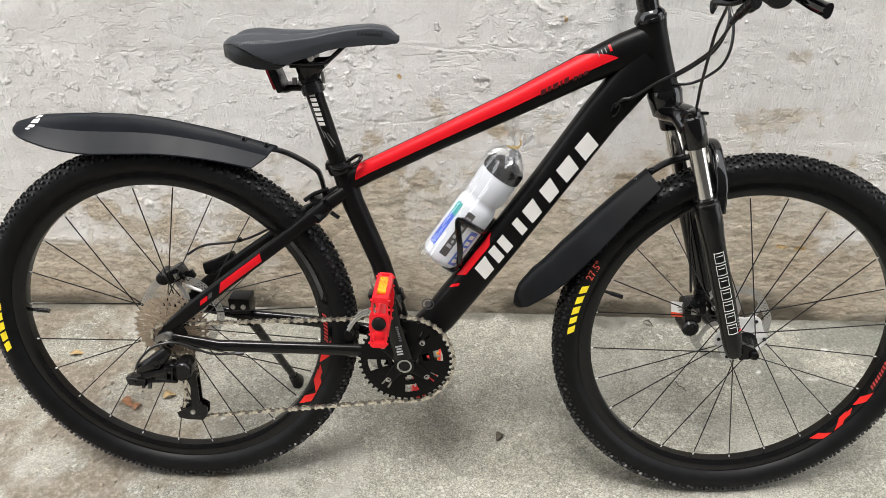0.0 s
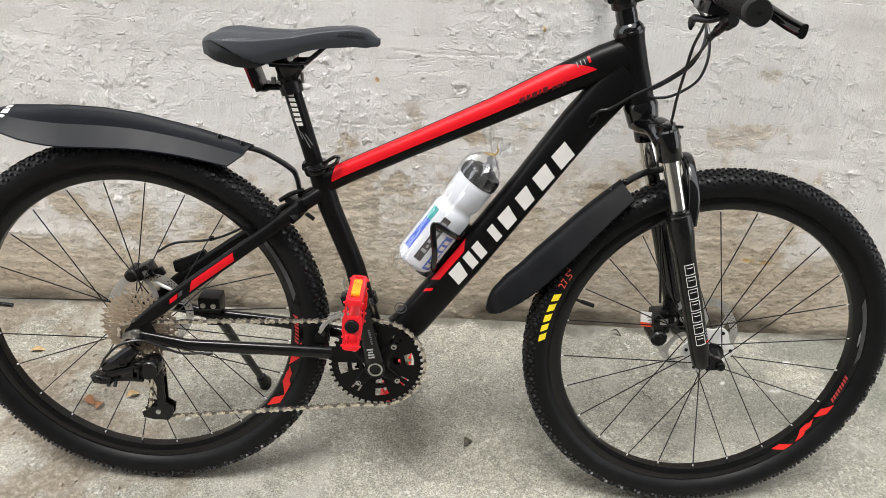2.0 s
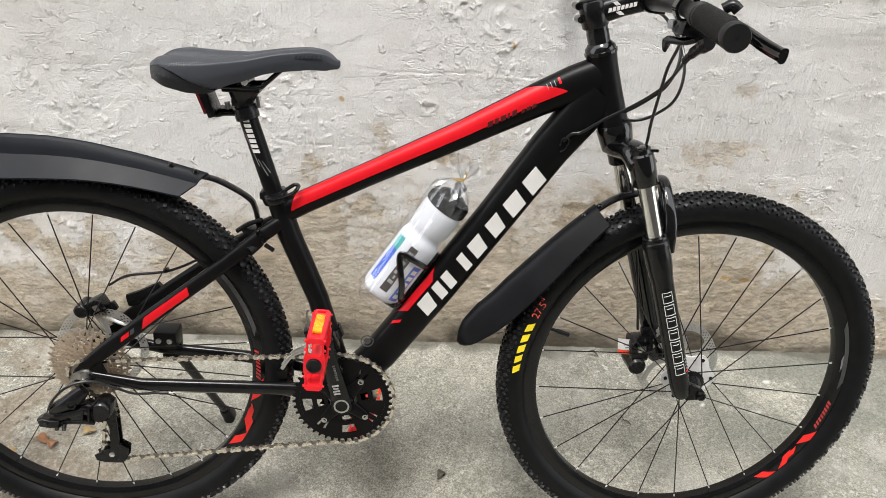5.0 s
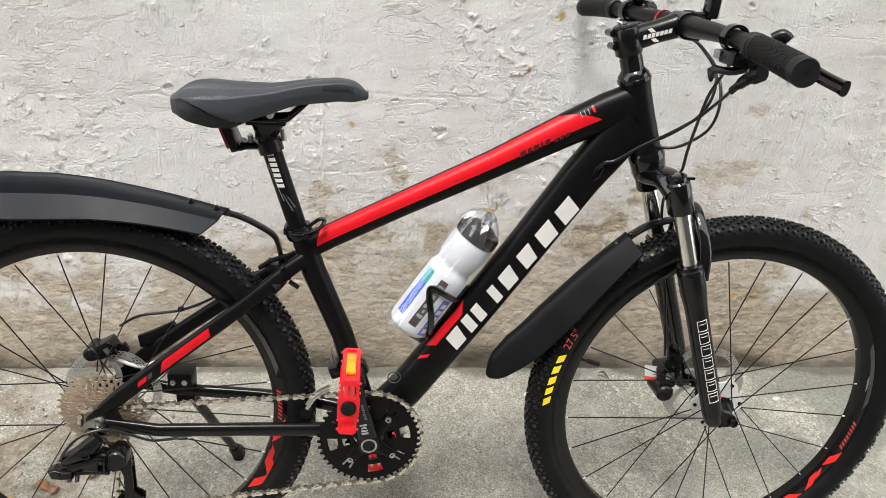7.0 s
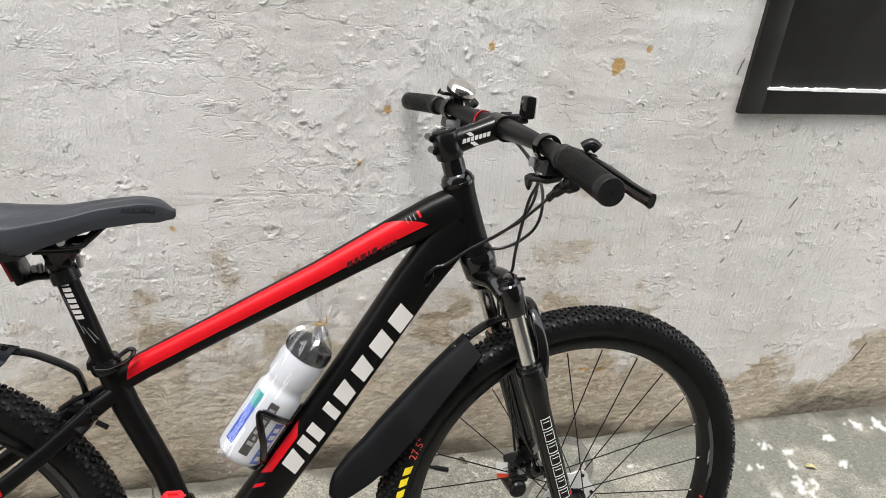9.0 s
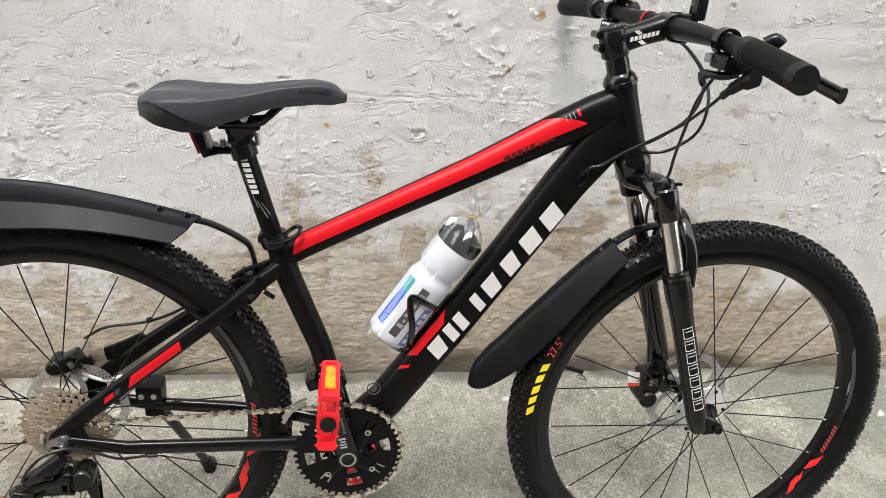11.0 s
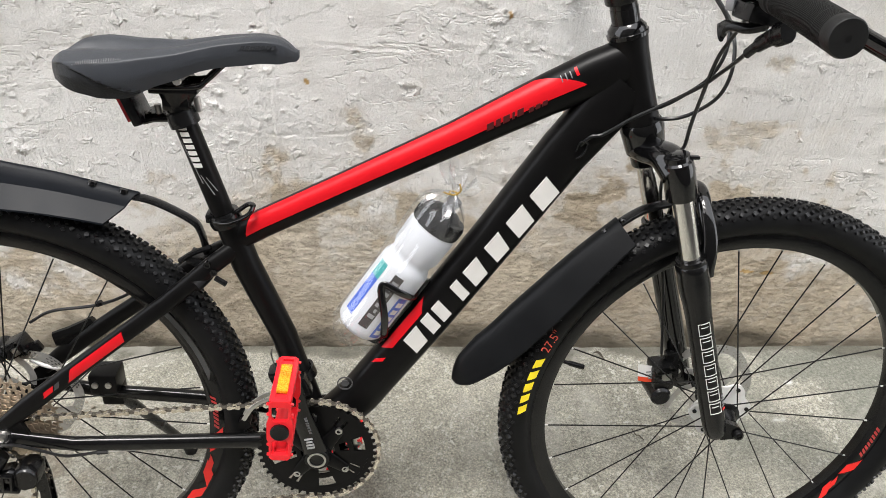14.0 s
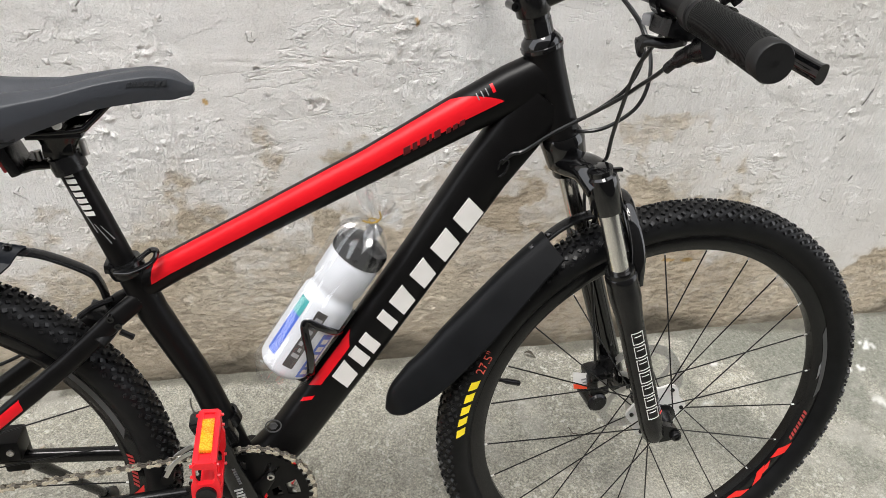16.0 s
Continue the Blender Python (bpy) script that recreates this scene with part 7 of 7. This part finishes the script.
for off in (0.0, 0.0006):
    va = [[bm.verts.new((a[0] + (c[0] - a[0]) * g, a[1] + (c[1] - a[1]) * g + off, a[2] + (c[2] - a[2]) * g)) for a, c in zip(top, low)] for g in (0, 0.72, 1.0)]
    for j in range(2):
        for k in range(n):
            bm.faces.new((va[j][k], va[j][k + 1], va[j + 1][k + 1], va[j + 1][k])).material_index = j
tag = part("paper_tag", bm, [PAPER, ORANGE_RED], front_cal, "white paper tag with an orange band", smooth=60)
for k in range(3):
    bm = bmesh.new()
    block(bm, (0.428, 0.0375 - 0.0004 * k, 0.3835 - 0.006 * k), (0.026 - 0.005 * k, 0.0006, 0.0022), Matrix.Rotation(radians(-6), 3, "Y"))
    part("print_bar", bm, GREY_INK, tag)

# -- bottle cage --
B0, B1 = at(-0.0465, 0.489), at(0.063, 0.6575)
b_dir = (B1 - B0).normalized()
b_out = Vector((-b_dir.z, 0, b_dir.x))


def round_bottle(h, ang, r):
    """A place round the bottle: h along it, ang from its right side towards the down tube."""
    return B0 + b_dir * h + Vector((0, -r * math.cos(ang), 0)) - b_out * (r * math.sin(ang))


bm = bmesh.new()
for s in (1, -1):
    f = (lambda a: a) if s == 1 else (lambda a: math.pi - a)
    sweep(bm, curve_points([round_bottle(0.088, f(1.35), 0.041), round_bottle(0.096, f(0.75), 0.041), round_bottle(0.099, f(0.1), 0.0415), round_bottle(0.097, f(-0.42), 0.0415), round_bottle(0.086, f(-0.40), 0.0415), round_bottle(0.052, f(0.30), 0.0415), round_bottle(0.022, f(0.85), 0.041), round_bottle(0.012, f(1.4), 0.041)], 40), [(0.0052, 0.0026)] * 41, 10)
sweep(bm, [round_bottle(-0.002, math.pi / 2, 0.043), round_bottle(0.12, math.pi / 2, 0.043)], [(0.012, 0.004)] * 2, 12)
sweep(bm, curve_points([round_bottle(0.012, 1.4, 0.041), round_bottle(-0.006, 1.57, 0.038), round_bottle(-0.008, 1.57, 0.015)], 10), [(0.004, 0.008)] * 11, 10)
part("bottle_cage", bm, GLOSS_BLACK, bike, "glossy black bottle cage")

# ---- water bottle in its cage, in a tied clear bag ----
bottle = new("water_bottle")
bottle.matrix_world = bike.matrix_world
tagged(bottle, "white sports bottle with blue print, bagged in clear plastic", "bottle")
b_axis = b_dir
bm = bmesh.new()
lathe(bm, B0, b_axis, [(0.0, 0.0), (0.0, 0.026), (0.002, 0.031), (0.008, 0.0355), (0.016, 0.0365), (0.118, 0.0365), (0.124, 0.0362), (0.130, 0.0335), (0.134, 0.0310), (0.140, 0.0308), (0.145, 0.0330), (0.150, 0.0352), (0.180, 0.0358), (0.187, 0.0352), (0.192, 0.0340), (0.194, 0.0)], 56)
part("bottle_body", bm, BOTTLE_WHITE, bottle, "white squeezy plastic body")
bm = bmesh.new()
prof = [(0.1925, 0.0), (0.1925, 0.0345), (0.194, 0.0352), (0.212, 0.0350), (0.215, 0.0335), (0.2155, 0.0265), (0.222, 0.020), (0.226, 0.0095), (0.2262, 0.0)]
lathe(bm, B0, b_axis, prof, 56)
for k in range(40):
    a = 2 * math.pi * k / 40
    sweep(bm, [round_bottle(0.1955, a, 0.0352), round_bottle(0.2105, a, 0.0352)], 0.0009, 5)
cap = part("screw_cap", bm, BLACK_PLASTIC, bottle, "ribbed black screw cap")
bm = bmesh.new()
lathe(bm, B0 + b_axis * 0.226, b_axis, [(0, 0.009), (0.008, 0.0085), (0.009, 0.011), (0.016, 0.0105), (0.017, 0.008), (0.017, 0)], 24)
part("drinking_spout", bm, GREY_DECAL, cap)


def bottle_print(name, h0, h1, a0, a1, mat, label="", skew=0.0, r=0.0368, parent=None):
    bm = bmesh.new()
    rows = []
    for j in range(7):
        f = j / 6
        rows.append([bm.verts.new(round_bottle(h0 + (h1 - h0) * k / 6 + skew * (f - 0.5), a0 + (a1 - a0) * f, r)) for k in range(7)])
    for a, c in zip(rows, rows[1:]):
        for k in range(6):
            bm.faces.new((a[k], a[k + 1], c[k + 1], c[k]))
    return part(name, bm, mat, parent or bottle, label)


bottle_print("blue_band", 0.026, 0.100, -1.25, -0.80, BLUE_INK, "blue printed band")
bottle_print("teal_band", 0.092, 0.118, -1.25, -0.80, TEAL_INK, "teal printed band", r=0.0370)
panel = bottle_print("dark_panel", 0.022, 0.116, -0.36, 0.04, BROWN_INK, "dark printed panel")
for k in range(7):
    bottle_print("print_bar", 0.040 + 0.0100 * k, 0.0465 + 0.0100 * k, -0.28 + 0.1 * (k % 2), -0.02 - 0.06 * (k % 3), GREY_INK, r=0.0372)
bottle_print("blue_panel", 0.012, 0.088, 0.34, 0.82, BLUE_INK, "blue printed panel")
for k in range(5):
    bottle_print("white_print_bar", 0.018 + 0.0135 * k, 0.0265 + 0.0135 * k, 0.44, 0.72, WHITE_DECAL, r=0.0372)
# bag: a loose crinkled sleeve, drawn together over the cap, with a frilled end
TIE = at(0.0825, 0.7005)
bm = bmesh.new()
loops = []
rs = random.Random(9)
bag = [(-0.024, 0.027), (-0.012, 0.036), (0.0, 0.040), (0.02, 0.0395), (0.05, 0.039), (0.08, 0.039), (0.11, 0.0395), (0.14, 0.041), (0.17, 0.041), (0.195, 0.0395), (0.212, 0.0375), (0.224, 0.031), (0.234, 0.021), (0.241, 0.011), (0.245, 0.0045), (0.250, 0.006), (0.258, 0.015), (0.268, 0.023), (0.279, 0.028)]
axis_end = TIE - (B0 + b_axis * 0.245)
for h, r in bag:
    shift = axis_end * float(step(np.array(h), 0.16, 0.245)) + (Vector((-0.008, 0, 0.004)) * float(step(np.array(h), 0.25, 0.28)))
    loop = []
    for k in range(48):
        a = 2 * math.pi * k / 48
        wob = noise.noise(Vector((math.cos(a) * 2.4, math.sin(a) * 2.4, h * 60))) * 0.0022 + noise.noise(Vector((math.cos(a) * 7, math.sin(a) * 7, h * 25))) * 0.0012
        fold = (0.0015 if h < 0.22 else 0.10 * r) * math.cos(a * 12 + h * 20) + (0.25 * r * math.cos(a * 5 + 1.0) if h > 0.252 else 0)
        q = round_bottle(h, a, max(0.001, r + wob + fold)) + shift
        if h > 0.255:
            q += b_axis * 0.006 * math.cos(a * 7 + 0.6)
        loop.append(bm.verts.new(q))
    loops.append(loop)
for a, c in zip(loops, loops[1:]):
    ring_faces(bm, a, c)
part("clear_bag", bm, FILM, bottle, "crinkled clear plastic bag tied at the top", smooth=25)
bm = bmesh.new()
sweep(bm, [TIE + Vector((0.006 * math.cos(t), -0.006 * math.sin(t), 0.001 * math.sin(2 * t))) for t in np.linspace(0, 2 * math.pi, 17)], 0.0012, 6)
sweep(bm, curve_points([TIE + Vector((0.003, -0.006, 0)), TIE + Vector((0.008, -0.010, 0.008)), TIE + Vector((0.006, -0.012, 0.018))], 8), 0.0012, 6)
sweep(bm, curve_points([TIE + Vector((-0.003, -0.006, 0)), TIE + Vector((-0.010, -0.010, 0.003)), TIE + Vector((-0.015, -0.011, 0.006))], 8), 0.0012, 6)
part("twist_tie", bm, GOLD_WIRE, bottle, "gold wire twist tie")

# the wheels' true size
for ob, c, turn in ((front, FRONT, STEER), (rear, REAR, Matrix.Identity(4))):
    ob.matrix_local = turn @ Matrix.Translation(c) @ Matrix.Scale(1.033, 4) @ Matrix.Translation(-c)

# ---- black shutter set in the wall ----
window = new("window_1")
tagged(window, "black painted wooden shutter with a chipped white edge", "shutter", kind="structure")
X0, X1, Z0, Z1 = 1.030, 2.10, 0.907, 1.75


def board(name, x0, x1, z0, z1, y0, y1, mat, label=""):
    bm = bmesh.new()
    block(bm, ((x0 + x1) / 2, (y0 + y1) / 2, (z0 + z1) / 2), (x1 - x0, y1 - y0, z1 - z0), None, 0.002)
    return part(name, bm, mat, window, label)


YF = WALL_Y - 0.012
board("frame_stile", X0, X0 + 0.058, Z0, Z1, YF, WALL_Y + 0.05, SHUTTER_BLACK)
board("frame_stile", X1 - 0.058, X1, Z0, Z1, YF, WALL_Y + 0.05, SHUTTER_BLACK)
board("frame_sill", X0 + 0.058, X1 - 0.058, Z0, Z0 + 0.056, YF, WALL_Y + 0.05, SHUTTER_BLACK)
board("frame_head", X0 + 0.058, X1 - 0.058, Z1 - 0.056, Z1, YF, WALL_Y + 0.05, SHUTTER_BLACK)
board("shutter_panel", X0 + 0.058, X1 - 0.058, Z0 + 0.056, Z1 - 0.056, YF + 0.007, WALL_Y + 0.04, SHUTTER_BLACK)
bm = bmesh.new()
rs = random.Random(4)
xs = np.linspace(X0 + 0.054, X1 - 0.06, 120)
lo = [Z0 + 0.0545 - 0.0010 * rs.random() - 0.006 * (x - X0) for x in xs]
hi = [a + 0.0042 + 0.003 * rs.random() for a in lo]
va = [bm.verts.new((x, YF - 0.0012, z)) for x, z in zip(xs, lo)]
vb = [bm.verts.new((x, YF - 0.0006, z)) for x, z in zip(xs, hi)]
vc = [bm.verts.new((x, YF + 0.006, z + 0.0005)) for x, z in zip(xs, hi)]
for k in range(len(xs) - 1):
    bm.faces.new((va[k], va[k + 1], vb[k + 1], vb[k]))
    bm.faces.new((vb[k], vb[k + 1], vc[k + 1], vc[k]))
part("chipped_edge", bm, CHIPPED_WHITE, window, "edge with the paint chipped to white", smooth=0)

# ---- loose things on the floor ----


def leaf(name, x, y, length, width, turn, mat, label, curl=0.004):
    bm = bmesh.new()
    n = 10
    rows = []
    for k in range(n + 1):
        f = k / n
        w = width * math.sin(math.pi * min(1, f * 0.97 + 0.02)) ** 0.8 / 2
        zz = 0.003 + curl * math.sin(f * math.pi * 1.3)
        rows.append([bm.verts.new((length * (f - 0.5), s * w, zz + abs(s) * 0.35 * w)) for s in (-1, 0, 1)])
    for a, c in zip(rows, rows[1:]):
        for j in range(2):
            bm.faces.new((a[j], a[j + 1], c[j + 1], c[j]))
    ex = bmesh.ops.extrude_face_region(bm, geom=bm.faces[:])
    bmesh.ops.translate(bm, verts=[g for g in ex["geom"] if isinstance(g, bmesh.types.BMVert)], vec=(0, 0, -0.0006))
    ob = link_mesh(name, bm, mat, None, "", 60)
    ob.matrix_world = pose(x, y, 0.0, 0, 0, turn)
    return tagged(ob, label, "leaf", "dead leaves on the floor")


leaf("leaf", -0.962, 0.343, 0.032, 0.016, 20, LEAF_TAN, "dry pale leaf lying on the concrete floor")
leaf("leaf", 1.413, 0.345, 0.03, 0.015, -20, LEAF_YELLOW, "dry yellow leaf lying on the concrete floor")
leaf("leaf", 0.092, 0.111, 0.030, 0.016, 60, LEAF_BROWN, "shrivelled brown leaf lying on the concrete floor", 0.008)
leaf("leaf", 0.496, 0.515, 0.030, 0.008, -25, LEAF_BROWN, "shrivelled brown leaf lying on the concrete floor", 0.008)
leaf("leaf", -0.682, 0.207, 0.030, 0.018, 40, LEAF_TAN, "dry tan leaf lying on the gritty floor", 0.006)
leaf("leaf", -0.773, 0.183, 0.032, 0.020, -30, LEAF_ORANGE, "dry orange-brown leaf lying on the gritty floor", 0.006)
leaf("leaf", -0.745, 0.171, 0.026, 0.018, 75, LEAF_ORANGE, "dry orange-brown leaf lying on the gritty floor", 0.005)
leaf("leaf", -0.823, 0.147, 0.022, 0.016, 10, LEAF_TAN, "dry tan leaf lying on the gritty floor", 0.004)
bm = bmesh.new()
sweep(bm, curve_points([(0.521, 0.301, 0.0015), (0.525, 0.284, 0.002), (0.532, 0.282, 0.002), (0.539, 0.270, 0.0015)], 14), 0.0011, 6)
tagged(link_mesh("twig", bm, LEAF_BROWN), "small curled brown twig on the concrete floor", "twig")

rs = random.Random(21)
pebbles = bmesh.new()
for k in range(420):
    x, y = -1.25 + 0.85 * rs.random() ** 1.3, -0.12 + 0.58 * rs.random()
    if x > -0.55 and rs.random() < 0.7:
        continue
    r = 0.0016 + 0.0042 * rs.random() ** 3
    m = Matrix.LocRotScale((x, y, r * 0.2 - 0.001), Euler((rs.random(), rs.random(), 6 * rs.random())), (r * (1 + 0.6 * rs.random()), r, r * 0.6))
    bmesh.ops.create_icosphere(pebbles, subdivisions=1, radius=1.0, matrix=m)
tagged(link_mesh("gravel", pebbles, PEBBLE, None, "", 60), "brown grit and small pebbles scattered on the floor", "gravel", kind="stuff")
